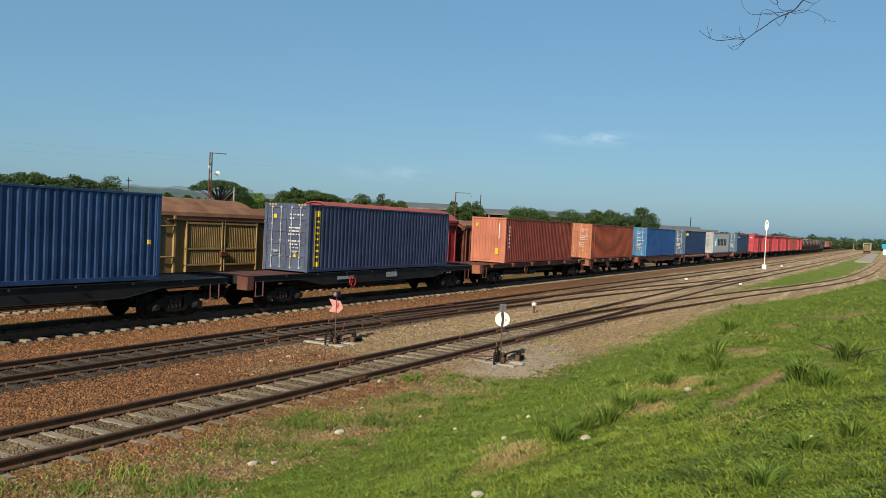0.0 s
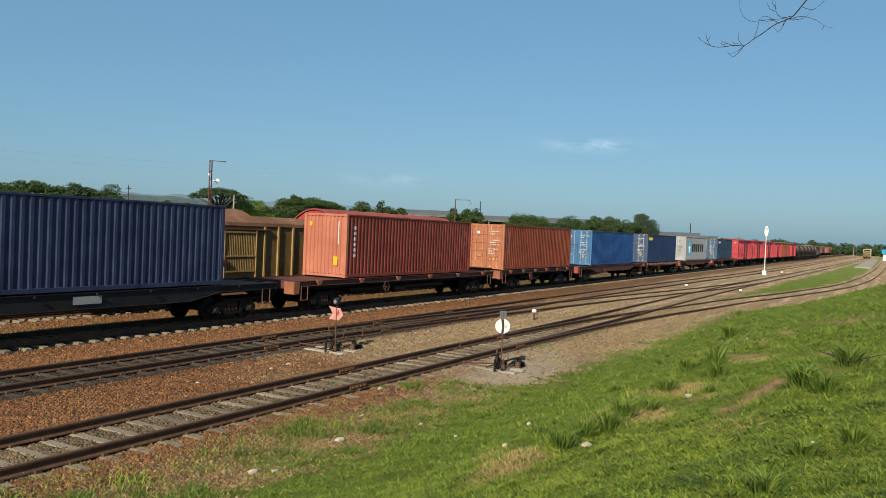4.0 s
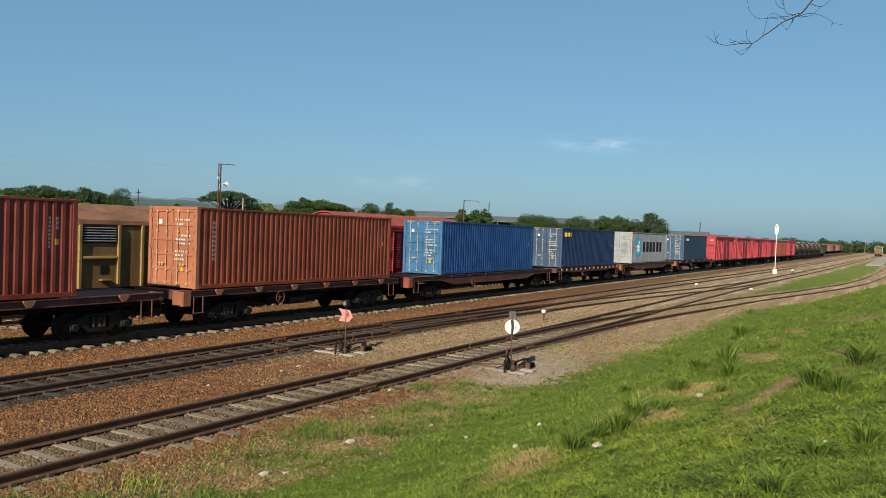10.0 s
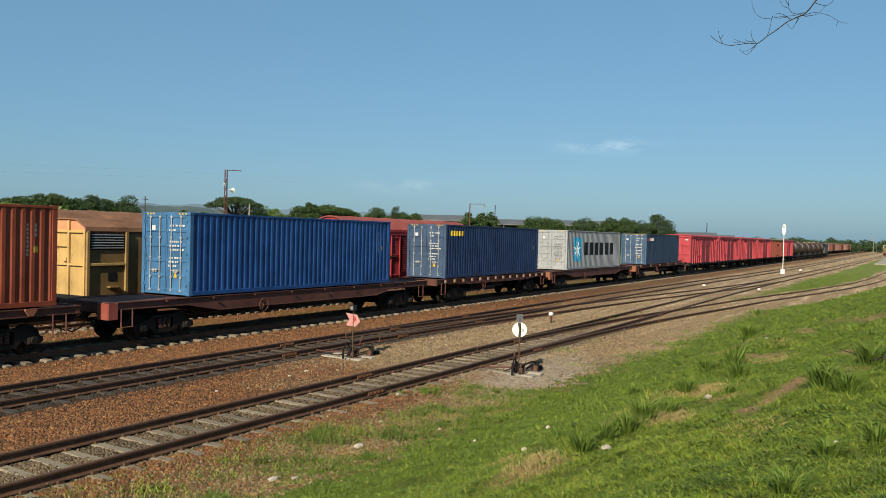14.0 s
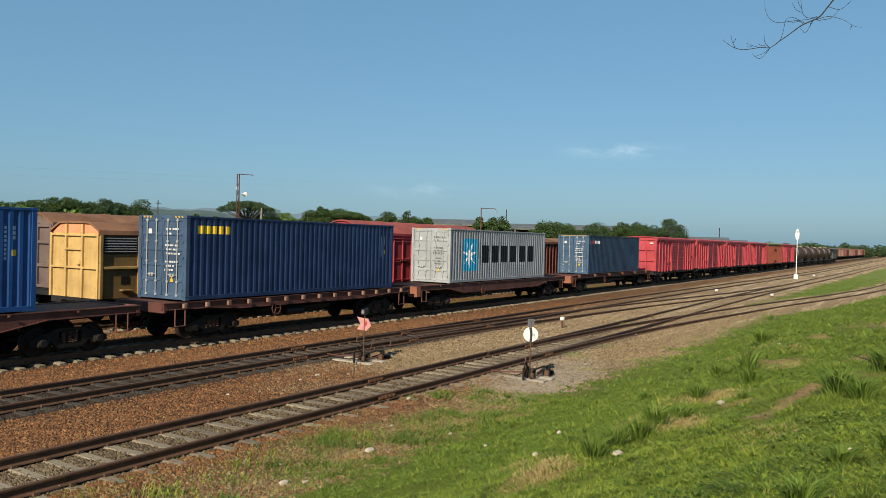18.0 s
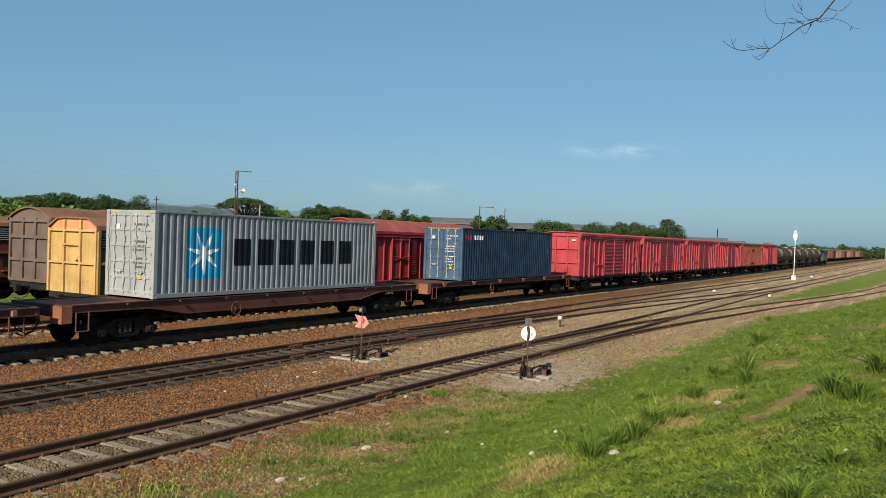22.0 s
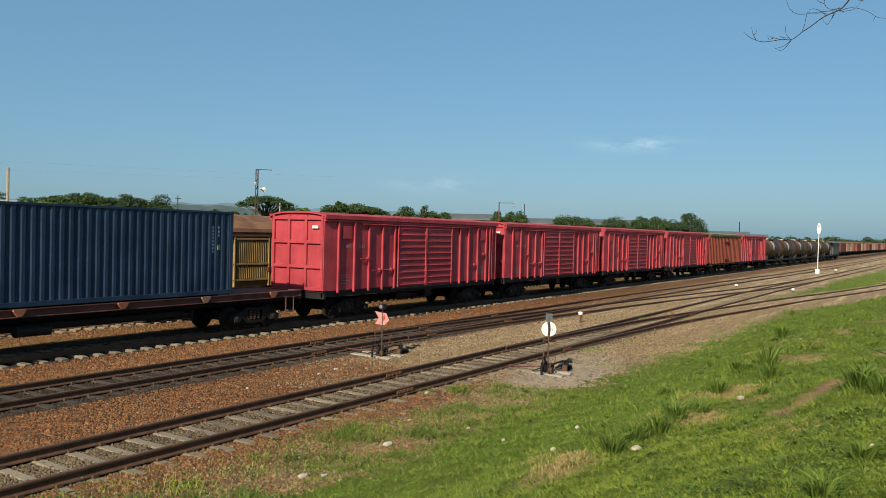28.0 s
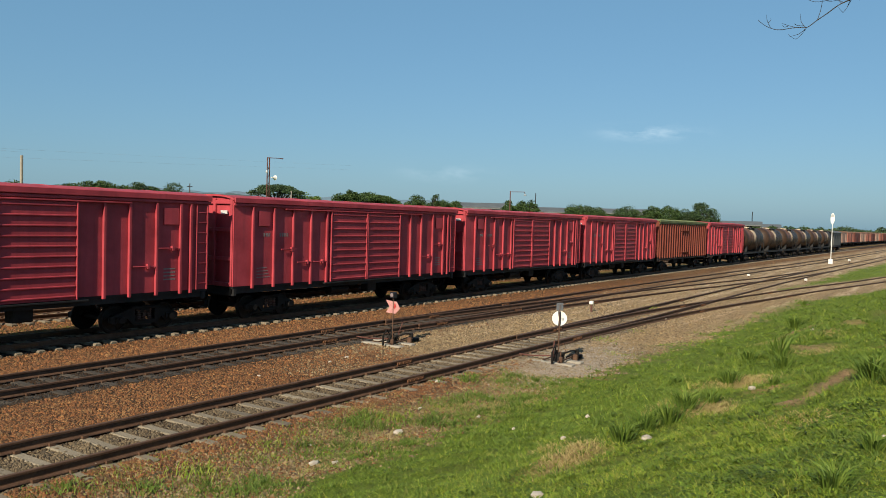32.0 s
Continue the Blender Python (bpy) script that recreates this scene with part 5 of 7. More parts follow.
def boxcar(x0, y, length, body_m, roof_m, label, style="plain", moving=True, name="boxcar", half=1.42, eave=4.29, peak=4.42, floor=1.24, group="wagons of the train"):
    b = thing(name, pose(x0, y, RAIL_TOP), label, "rail wagon", group)
    L = length
    for sg in (-1, 1):
        part("side_wall", S().box(0, L, sg * half - (0.06 if sg > 0 else 0), sg * half + (0.06 if sg < 0 else 0), floor, eave), body_m, b)
    part("floor", S().box(0.02, L - 0.02, -half + 0.03, half - 0.03, floor - 0.08, floor + 0.02), M_BLACK, b)
    bend = 3.5 if style == "plain" else 2
    up = arch(half + 0.07, eave - 0.02, peak, 16, 0.0, bend)
    roof = S().prism(up + [(y2, z - 0.06) for y2, z in up[::-1]], "x", -0.06, L + 0.06)
    for k in range(1, 8):
        x = L * k / 8
        rib = arch(half + 0.07, eave - 0.02, peak, 12, 0.008 if style == "plain" else 0.02, bend)
        roof.prism(rib + [(y2, z - 0.03) for y2, z in rib[::-1]], "x", x - 0.03, x + 0.03)
    rf = part("roof", roof, roof_m, b)
    for sg in (-1, 1):
        lo = sg * (half + 0.075)
        eb = S().cbox(-0.06, L + 0.06, min(lo, lo + sg * 0.05), max(lo, lo + sg * 0.05), eave - 0.16, eave + 0.02, 0.015)
        eb.cbox(-0.04, L + 0.04, min(lo - sg * 0.07, lo + sg * 0.015), max(lo - sg * 0.07, lo + sg * 0.015), eave - 0.26, eave - 0.175, 0.01)
        part("eave", eb, roof_m if style == "olive" else body_m, rf)
    for x, sgn in ((0.0, -1), (L, 1)):
        top = arch(half - 0.062, eave - 0.07, peak - 0.075, 12, 0.0, bend)
        ew = S().prism([(-half + 0.062, floor)] + top + [(half - 0.062, floor)], "x", min(x - sgn * 0.05, x - sgn * 0.1), max(x - sgn * 0.05, x - sgn * 0.1))
        e = part("end_wall", ew, body_m, b)
        o0, o1 = sorted((x - sgn * 0.048, x + sgn * 0.045))
        for yy in (-half + 0.1, -0.46, 0.46, half - 0.1):
            part("end_rib", S().cbox(o0, o1, yy - 0.06, yy + 0.06, floor, eave - 0.02, 0.015), body_m, e)
        for z in (floor + 0.06, floor + 0.95, floor + 1.95, eave - 0.14):
            for y0, y1 in ((-half + 0.162, -0.522), (-0.398, 0.398), (0.522, half - 0.162)):
                part("end_rail", S().cbox(o0, o1, y0, y1, z - 0.07, z + 0.07, 0.015), body_m, e)
        if style == "plain":
            part("marking", S().cbox(min(o0, o0 - 0.0), o0 + 0.04, -half + 0.3, -half + 0.62, eave - 0.55, eave - 0.43, 0.003), M_MARK, e)
    for sg in (-1, 1):
        lo = sg * half
        def slab(x1, x2, z1, z2, out, c=0.012, base=0.0):
            a, d = sorted((lo + sg * base, lo + sg * out))
            return S().cbox(x1, x2, a, d, z1, z2, c)
        if style == "plain":
            for x in (0.85, 1.88, 2.87, 3.84, 4.75, L - 3.85, L - 3.0, L - 2.05, L - 1.15, L - 0.75):
                part("side_rib", slab(x - 0.045, x + 0.045, floor - 0.1, eave - 0.28, 0.09), body_m, b)
            for x1, x2 in ((4.95, 7.22), (7.26, 9.55)):
                dr = part("sliding_door", slab(x1, x2, floor - 0.05, eave - 0.34, 0.05, 0.01), body_m, b)
                for k in range(10):
                    z = floor + 0.05 + k * (eave - floor - 0.5) / 9
                    part("door_ridge", slab(x1 + 0.05, x2 - 0.05, z - 0.03, z + 0.03, 0.095, 0.02, 0.051), body_m, dr)
                for x in (x1 + 0.02, x2 - 0.02):
                    part("door_edge", slab(x - 0.02, x + 0.02, floor - 0.05, eave - 0.36, 0.115, 0.01, 0.051), body_m, dr)
            part("door_track", slab(2.4, 11.2, eave - 0.335, eave - 0.29, 0.12, 0.008), body_m, b)
            part("door_track", slab(4.6, 9.9, floor - 0.12, floor - 0.07, 0.12, 0.008), M_BLACK, b)
            for x in (1.12, L - 1.78):
                part("vent_hatch", slab(x, x + 0.56, eave - 0.95, eave - 0.42, 0.05, 0.012), body_m, b)
            for x, z in ((2.25, 2.5), (3.1, 2.0), (3.95, 2.0), (L - 2.9, 2.05), (L - 2.0, 2.6)):
                part("door_bolt", S().tube([(x, lo + sg * 0.07, z), (x + 0.75, lo + sg * 0.07, z)], 0.025, 6).cbox(x + 0.5, x + 0.6, min(lo, lo + sg * 0.1), max(lo, lo + sg * 0.1), z - 0.08, z + 0.08, 0.01), body_m, b)
            lad = S()
            for x in (L - 0.52, L - 0.1):
                lad.tube([(x, lo + sg * 0.06, floor), (x, lo + sg * 0.06, eave - 0.3)], 0.022, 6)
            for k in range(8):
                lad.tube([(L - 0.52, lo + sg * 0.06, floor + 0.2 + k * 0.33), (L - 0.1, lo + sg * 0.06, floor + 0.2 + k * 0.33)], 0.014, 5)
            part("ladder", lad, body_m, b)
            for k, x in enumerate((1.4, 1.52, 1.64, 2.2, 2.32, 2.44, 2.56)):
                part("marking", S().box(x, x + 0.08, *sorted((lo + sg * 0.002, lo + sg * 0.005)), 2.97, 3.10), M_FADEMARK, b)
            for k in range(4):
                part("marking", S().box(L - 1.75, L - 1.3, *sorted((lo + sg * 0.002, lo + sg * 0.005)), 1.6 + k * 0.11, 1.64 + k * 0.11), M_FADEMARK, b)
                part("marking", S().box(1.1, 1.75 - k * 0.05, *sorted((lo + sg * 0.002, lo + sg * 0.005)), 1.5 + k * 0.11, 1.53 + k * 0.11), M_FADEMARK, b)
        elif style == "olive":
            for k in range(22):
                x = 0.3 + k * (L - 0.6) / 21
                part("side_rib", slab(x - 0.05, x + 0.05, floor - 0.1, eave - 0.28, 0.09), body_m, b)
            for z in (floor + 0.3, floor + 2.2):
                part("door_bolt", slab(L * 0.42, L * 0.58, z, z + 0.06, 0.14), body_m, b)
        elif style == "louvre":
            for k in range(15):
                x = 0.25 + k * (L - 0.5) / 14
                part("side_rib", slab(x - 0.04, x + 0.04, floor, eave - 0.27, 0.07), body_m, b)
            for x1 in (L * 0.2, L * 0.62):
                dr = part("door", slab(x1, x1 + 1.9, floor, eave - 0.35, 0.09, 0.01), body_m, b)
                for k in range(3):
                    part("door_rib", slab(x1 + 0.02 + k * 0.9, x1 + 0.1 + k * 0.9, floor + 0.02, eave - 0.37, 0.16, 0.01, 0.091), body_m, dr)
                for z in (floor + 0.1, floor + 1.15, floor + 1.3, eave - 0.5):
                    part("door_rail", slab(x1 + 0.11, x1 + 0.91, z, z + 0.07, 0.14, 0.01, 0.091), body_m, dr)
                    part("door_rail", slab(x1 + 1.01, x1 + 1.81, z, z + 0.07, 0.14, 0.01, 0.091), body_m, dr)
                part("door_bolt", slab(x1 + 0.7, x1 + 1.5, floor + 1.22, floor + 1.27, 0.2, 0.01, 0.145), M_BROWNSTEEL, dr)
                lv = part("louvre_panel", slab(x1 + 2.1, x1 + 2.75, floor + 0.25, eave - 0.45, 0.05, 0.01), M_DARKRED, b)
                for k in range(16):
                    z = floor + 0.3 + k * (eave - floor - 0.85) / 15
                    part("louvre", slab(x1 + 2.12, x1 + 2.73, z, z + 0.06, 0.1, 0.015, 0.051), body_m, lv)
            part("door_track", slab(0.4, L - 0.4, eave - 0.33, eave - 0.27, 0.15, 0.008), body_m, b)
            part("side_sill", slab(0.05, L - 0.05, floor - 0.12, floor + 0.0, 0.1, 0.01), body_m, b)
        else:
            for k in range(11):
                x = 0.2 + k * (L - 0.4) / 10
                part("side_rib", slab(x - 0.05, x + 0.05, floor, eave - 0.27, 0.08), body_m, b)
            for k in range(8):
                z = floor + 0.25 + k * (eave - floor - 0.6) / 7
                part("side_board", slab(0.1, L - 0.1, z - 0.02, z + 0.02, 0.03, 0.005), body_m, b)
    sole = S().box(0.05, L - 0.05, -half + 0.08, -half + 0.16, floor - 0.26, floor - 0.08).box(0.05, L - 0.05, half - 0.16, half - 0.08, floor - 0.26, floor - 0.08)
    sole.cbox(0.05, 0.2, -half + 0.02, half - 0.02, floor - 0.34, floor - 0.08, 0.02).cbox(L - 0.2, L - 0.05, -half + 0.02, half - 0.02, floor - 0.34, floor - 0.08, 0.02)
    sole.cbox(0.2, L - 0.2, -0.25, 0.25, floor - 0.4, floor - 0.08, 0.03)
    sole.tube([(L * 0.40, -0.75, 0.78), (L * 0.40 + 1.1, -0.75, 0.78)], 0.2, 12).cbox(L * 0.56, L * 0.56 + 0.6, -1.0, -0.6, 0.6, 1.0, 0.03)
    part("underframe", sole, M_BLACK, b)
    running_gear(b, L, 2.15, moving)
    if moving:
        ROLLING.append((b, x0))
    return b


for x in (151.85, 167.2, 182.45, 197.7):
    boxcar(x, TRAIN_Y, 14.25, M_PINKRED, M_PINKRED, "sun-faded red steel boxcar with ribbed double doors")
boxcar(212.9, TRAIN_Y, 14.4, M_MAROON, M_OLIVE, "older brown-red boxcar with close ribs and olive roof", "olive")
boxcar(228.3, TRAIN_Y, 14.6, M_PINKRED, M_PINKRED, "sun-faded red steel boxcar with ribbed double doors")

M_OILBLACK = paint("oil_black", (0.03, 0.02, 0.014), 0.45, rust=0.3, fade=0.5)


def stained_tank():
    """Rusty barrel with cream paint left in a wedge, black oil spilt over the far half, darker towards the belly and
    near end.
    """
    m = paint("oily_brown_tank", (0.17, 0.07, 0.032), 0.5, rust=0.5, streaks=0.8, fade=0.4)
    t = m.node_tree
    b = t.nodes["Principled BSDF"]
    base = b.inputs["Base Color"].links[0].from_socket
    sep = t.nodes.new("ShaderNodeSeparateXYZ")
    c = coord_of(t)
    t.links.new(c, sep.inputs[0])
    x, z = sep.outputs[0], sep.outputs[2]
    rag = math_node(t, "MULTIPLY", math_node(t, "SUBTRACT", noise_node(t, c, 1.6, 5, 0.7, (1.0, 1.0, 0.5)), 0.5), 1.6)
    reach = math_node(t, "ADD", math_node(t, "MULTIPLY", math_node(t, "SUBTRACT", z, 1.75), 0.5), rag)
    wedge = ramp(t, math_node(t, "SUBTRACT", reach, math_node(t, "ABSOLUTE", math_node(t, "SUBTRACT", x, 5.1))), 0.0, 0.15)
    base = mix(t, wedge, base, (0.48, 0.36, 0.23))
    spill = ramp(t, math_node(t, "ADD", math_node(t, "SUBTRACT", x, 5.9), rag), 0.0, 0.4, 0, 0.9)
    belly = ramp(t, math_node(t, "ADD", z, rag), 2.3, 2.8, 0.92, 0.0)
    near_end = ramp(t, math_node(t, "ADD", x, rag), 1.7, 2.3, 0.85, 0.0)
    belly = math_node(t, "MAXIMUM", belly, near_end)
    base = mix(t, math_node(t, "MAXIMUM", spill, belly), base, (0.02, 0.014, 0.01))
    t.links.new(base, b.inputs["Base Color"])
    return m




M_TANK = stained_tank()


def tank_wagon(x0):
    w = thing("tank_wagon", pose(x0, TRAIN_Y, RAIL_TOP), "rusty oil-blackened tank wagon with a wedge of cream paint", "tank wagon", "tank wagons of the train")
    L = 11.3
    prof = [(0.3, 0.75), (0.8, 0.82), (1.15, 1.0), (1.36, 1.3), (1.42, 1.6), (1.42, L - 1.6), (1.36, L - 1.3), (1.15, L - 1.0), (0.8, L - 0.82), (0.3, L - 0.75)]
    part("barrel", S().lathe(prof, 32, "x", (0, 0, 2.62)), M_TANK, w, smooth=True)
    for x in (0.35, L - 0.35):
        part("end_post", S().tube([(x, -0.9, 1.1), (x, -0.9, 2.5)], 0.05, 6).tube([(x, 0.9, 1.1), (x, 0.9, 2.5)], 0.05, 6).tube([(x, -0.9, 2.45), (x, 0.9, 2.45)], 0.04, 6), M_BLACK, w)
    part("dome", S().lathe([(0.5, 3.8), (0.5, 4.02), (0.42, 4.08), (0.2, 4.10)], 20, "z", (L / 2, 0, 0)), M_TANK, w, smooth=True)
    part("hatch", S().lathe([(0.22, 4.10), (0.22, 4.16), (0.1, 4.18)], 14, "z", (L / 2, 0, 0)), M_BLACK, w)
    for x in (1.9, L - 1.9):
        part("saddle", S().prism([(-1.2, 1.1), (1.2, 1.1), (1.2, 2.0), (0.9, 1.62), (0.5, 1.36), (0, 1.28), (-0.5, 1.36), (-0.9, 1.62), (-1.2, 2.0)], "x", x - 0.15, x + 0.15), M_BLACK, w)
    for x in (3.2, L - 3.2):
        part("strap", S().lathe([(1.426, x - 0.05), (1.44, x - 0.045), (1.44, x + 0.045), (1.426, x + 0.05)], 32, "x", (0, 0, 2.62)), M_BLACK, w)
    part("walkway", S().cbox(L / 2 - 1.6, L / 2 + 1.6, -0.95, -0.6, 3.92, 3.96, 0.008).cbox(L / 2 - 1.6, L / 2 + 1.6, 0.6, 0.95, 3.92, 3.96, 0.008).box(L / 2 - 1.3, L / 2 - 1.2, -0.9, 0.9, 3.7, 3.92).box(L / 2 + 1.2, L / 2 + 1.3, -0.9, 0.9, 3.7, 3.92), M_BLACK, w)
    lad = S()
    for x in (L / 2 - 0.2, L / 2 + 0.2):
        lad.tube([(x, -1.48, 1.1), (x, -1.48, 2.7), (x, -0.85, 3.98)], 0.02, 6)
    for k in range(6):
        lad.tube([(L / 2 - 0.2, -1.48, 1.2 + k * 0.3), (L / 2 + 0.2, -1.48, 1.2 + k * 0.3)], 0.014, 5)
    part("ladder", lad, M_BLACK, w)
    fr = S().box(0, L, -1.2, -1.12, 0.9, 1.12).box(0, L, 1.12, 1.2, 0.9, 1.12).cbox(0, 0.15, -1.25, 1.25, 0.85, 1.14, 0.02).cbox(L - 0.15, L, -1.25, 1.25, 0.85, 1.14, 0.02).box(0.1, L - 0.1, -0.3, 0.3, 0.85, 1.1)
    part("underframe", fr, M_BLACK, w)
    running_gear(w, L, 2.1, True)
    ROLLING.append((w, x0))


for k in range(6):
    tank_wagon(244.2 + k * 12.3)

M_VAN = paint("dull_grey_van", (0.10, 0.105, 0.10), 0.6, rust=0.4)


def guard_van(x0):
    w = thing("guard_van", pose(x0, TRAIN_Y, RAIL_TOP), "dull grey guard van with end platforms", "rail wagon", "wagons of the train")
    L = 13.0
    part("body", S().cbox(1.4, L - 1.4, -1.35, 1.35, 1.2, 3.75, 0.03), M_VAN, w)
    up = arch(1.5, 3.7, 4.05)
    part("roof", S().prism(up + [(a, b - 0.07) for a, b in up[::-1]], "x", 0.0, L), M_VAN, w)
    part("underframe", S().cbox(0, L, -1.3, 1.3, 0.9, 1.2, 0.03), M_BLACK, w)
    for x in (0.08, L - 0.12):
        for y in (-1.25, 1.25):
            part("roof_post", S().tube([(x, y, 1.2), (x, y, 3.75)], 0.03, 6), M_BLACK, w)
        part("railing", S().tube([(x, -1.25, 2.2), (x, 1.25, 2.2)], 0.025, 6).tube([(x, -1.25, 1.7), (x, 1.25, 1.7)], 0.02, 6), M_BLACK, w)
    for x in (3.0, 5.6, 8.2):
        part("window", S().cbox(x, x + 0.9, -1.375, -1.352, 2.4, 3.2, 0.01), M_BLACK, w)
    running_gear(w, L, 2.3, True)
    ROLLING.append((w, x0))


guard_van(318.2)


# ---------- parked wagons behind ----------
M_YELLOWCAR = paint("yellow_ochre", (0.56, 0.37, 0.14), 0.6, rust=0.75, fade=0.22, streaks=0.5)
# Sides and ribs: the end's ochre darkened for shade, with grime and rust.
M_YELLOWSIDE = paint("grimy_shaded_ochre", (0.235, 0.148, 0.056), 0.6, rust=0.6, streaks=0.7)
M_YELLOWRIB = paint("shaded_ochre_ribs", (0.35, 0.225, 0.085), 0.6, rust=0.7, streaks=0.6)
M_BROWNROOF = paint("rusted_roof", (0.21, 0.10, 0.052), 0.75, rust=0.6, fade=0.4)
M_PEACH = paint("peeling_peach", (0.62, 0.27, 0.14), 0.7, rust=0.6)
M_BRIGHTRED = paint("crimson_red", (0.38, 0.042, 0.05), 0.55, rust=0.2, streaks=0.5)
M_GREYBROWN = paint("grey_brown_boards", (0.145, 0.105, 0.092), 0.7, rust=0.3)
M_DARKRED = paint("dark_oxide_red", (0.13, 0.035, 0.025), 0.65, rust=0.3)


def ochre_wagon(x0, y, label, body, side, gable, rib, name="covered_wagon"):
    """Covered wagon with a hipped, rusted roof, a framed end and latticed double doors."""
    w = thing(name, pose(x0, y, RAIL_TOP), label, "rail wagon", "parked wagons")
    L, half, floor, eave, peak = 15.5, 1.5, 1.08, 3.55, 3.99
    for sg in (-1, 1):
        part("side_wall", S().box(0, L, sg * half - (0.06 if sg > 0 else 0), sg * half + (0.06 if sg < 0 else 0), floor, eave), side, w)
    out = [(-half - 0.06, eave - 0.04), (-half - 0.02, eave + 0.12), (-0.95, eave + 0.42), (-0.45, peak), (0.45, peak), (0.95, eave + 0.42), (half + 0.02, eave + 0.12), (half + 0.06, eave - 0.04)]
    part("roof", S().prism(out + [(a * 0.97, b - 0.06) for a, b in out[::-1]], "x", -0.05, L + 0.05), M_BROWNROOF, w)
    for x, sgn in ((0.0, -1), (L, 1)):
        a, b = sorted((x - sgn * 0.03, x - sgn * 0.08))
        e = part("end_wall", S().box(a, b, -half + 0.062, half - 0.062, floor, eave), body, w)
        part("gable", S().prism([(-half + 0.07, eave + 0.002), (-0.93, eave + 0.36), (-0.45, peak - 0.07), (0.45, peak - 0.07), (0.93, eave + 0.36), (half - 0.07, eave + 0.002)], "x", a, b), gable, w, "peeling orange gable")
        o0, o1 = sorted((x - sgn * 0.028, x + sgn * 0.06))
        for yy in (-half + 0.06, -0.5, 0.5, half - 0.06):
            part("end_rib", S().cbox(o0, o1, yy - 0.05, yy + 0.05, floor, (peak - 0.1 if abs(yy) < 1 else eave), 0.01), body, e)
        for z, y0, y1 in ((floor + 1.15, -half + 0.112, -0.552), (floor + 1.15, -0.448, 0.448), (floor + 1.15, 0.552, half - 0.112), (floor + 1.85, -0.448, 0.448), (eave - 0.08, -half + 0.112, -0.552), (eave - 0.08, -0.448, 0.448), (eave - 0.08, 0.552, half - 0.112)):
            part("end_rail", S().cbox(o0, o1, y0, y1, z - 0.04, z + 0.04, 0.01), body, e)
        part("latch", S().cbox(o0 - 0.03, o1, -0.45, -0.2, 2.35, 2.5, 0.01), body, e)
    for sg in (-1, 1):
        lo = sg * half

        def slab(x1, x2, z1, z2, out2, c=0.01, base=0.0):
            a, d = sorted((lo + sg * base, lo + sg * out2))
            return S().cbox(x1, x2, a, d, z1, z2, c)
        for x in (0.05, 1.75, 2.85, 4.0, 5.0, 10.6, 11.6, 12.7, 13.7, L - 0.05):
            part("side_rib", slab(x - 0.06, x + 0.06, floor, eave - 0.05, 0.09), rib, w)
        for x in (0.15, 13.85):
            lv = part("louvre_panel", slab(x, x + 1.5, eave - 0.75, eave - 0.12, 0.03), M_BLACK, w, "grey slatted louvre")
            for k in range(6):
                part("louvre", slab(x + 0.03, x + 1.47, eave - 0.70 + k * 0.1, eave - 0.66 + k * 0.1, 0.06, 0.01, 0.031), M_GALV, lv)
            part("side_rail", slab(x, x + 1.5, 2.2, 2.3, 0.08), body, w)
        # Flat black plate stands for the shade inside the opening.
        part("hatch", slab(0.95, 1.3, 1.62, 1.95, 0.02), M_BLACK, w, "open inspection hatch")
        part("hatch_flap", slab(0.9, 1.35, 1.35, 1.42, 0.22), side, w)
        for z in (1.75, 3.05):
            part("hinge_bar", S().tube([(4.0, lo + sg * 0.1, z), (4.55, lo + sg * 0.13, z), (5.0, lo + sg * 0.1, z)], 0.035, 6), rib, w)
        for x1, x2 in ((5.6, 7.75), (7.85, 10.0)):
            dr = part("sliding_door", slab(x1, x2, floor, 3.28, 0.05), side, w)
            for k in range(18):
                x = x1 + 0.12 + k * (x2 - x1 - 0.24) / 17
                part("door_slat", slab(x - 0.025, x + 0.025, floor + 0.35, 3.22, 0.09, 0.008, 0.051), rib, dr)
            for z in (floor + 0.3, floor + 1.0, 3.2):
                part("door_rail", slab(x1, x2, z - 0.04, z + 0.04, 0.12, 0.008, 0.051), rib, dr)
            for x in (x1 + 0.03, x2 - 0.03):
                part("door_edge", slab(x - 0.03, x + 0.03, floor, 3.28, 0.13, 0.008, 0.051), rib, dr)
        part("door_latch", slab(7.6, 8.0, 1.75, 1.95, 0.2), M_DARKRED, w)
        part("door_track", slab(4.6, 11.0, 3.3, 3.37, 0.13), M_BROWNSTEEL, w)
    part("underframe", S().cbox(0, L, -half + 0.06, half - 0.06, floor - 0.25, floor, 0.02).tube([(6, -0.9, 0.6), (7.3, -0.9, 0.6)], 0.2, 12), M_BLACK, w)
    running_gear(w, L, 2.4)
    return w


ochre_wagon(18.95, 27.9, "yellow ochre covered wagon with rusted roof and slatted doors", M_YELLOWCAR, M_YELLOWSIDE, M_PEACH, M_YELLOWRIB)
boxcar(35.3, 27.9, 14.0, M_BRIGHTRED, paint("faded_red_roof", (0.32, 0.075, 0.06), 0.7, rust=0.2), "bright red covered wagon with a rounded roof", "louvre", False, "covered_wagon", 1.5, 3.92, 4.62, 1.1, "parked wagons")
boxcar(50.5, 27.9, 14.0, M_DARKRED, M_BROWNROOF, "dark oxide-red covered wagon with close ribs", "olive", False, "covered_wagon", 1.45, 3.65, 4.0, 1.1, "parked wagons")
boxcar(65.5, 27.9, 14.0, M_DARKRED, M_BROWNROOF, "dark oxide-red covered wagon with close ribs", "olive", False, "covered_wagon", 1.45, 3.65, 4.0, 1.1, "parked wagons")
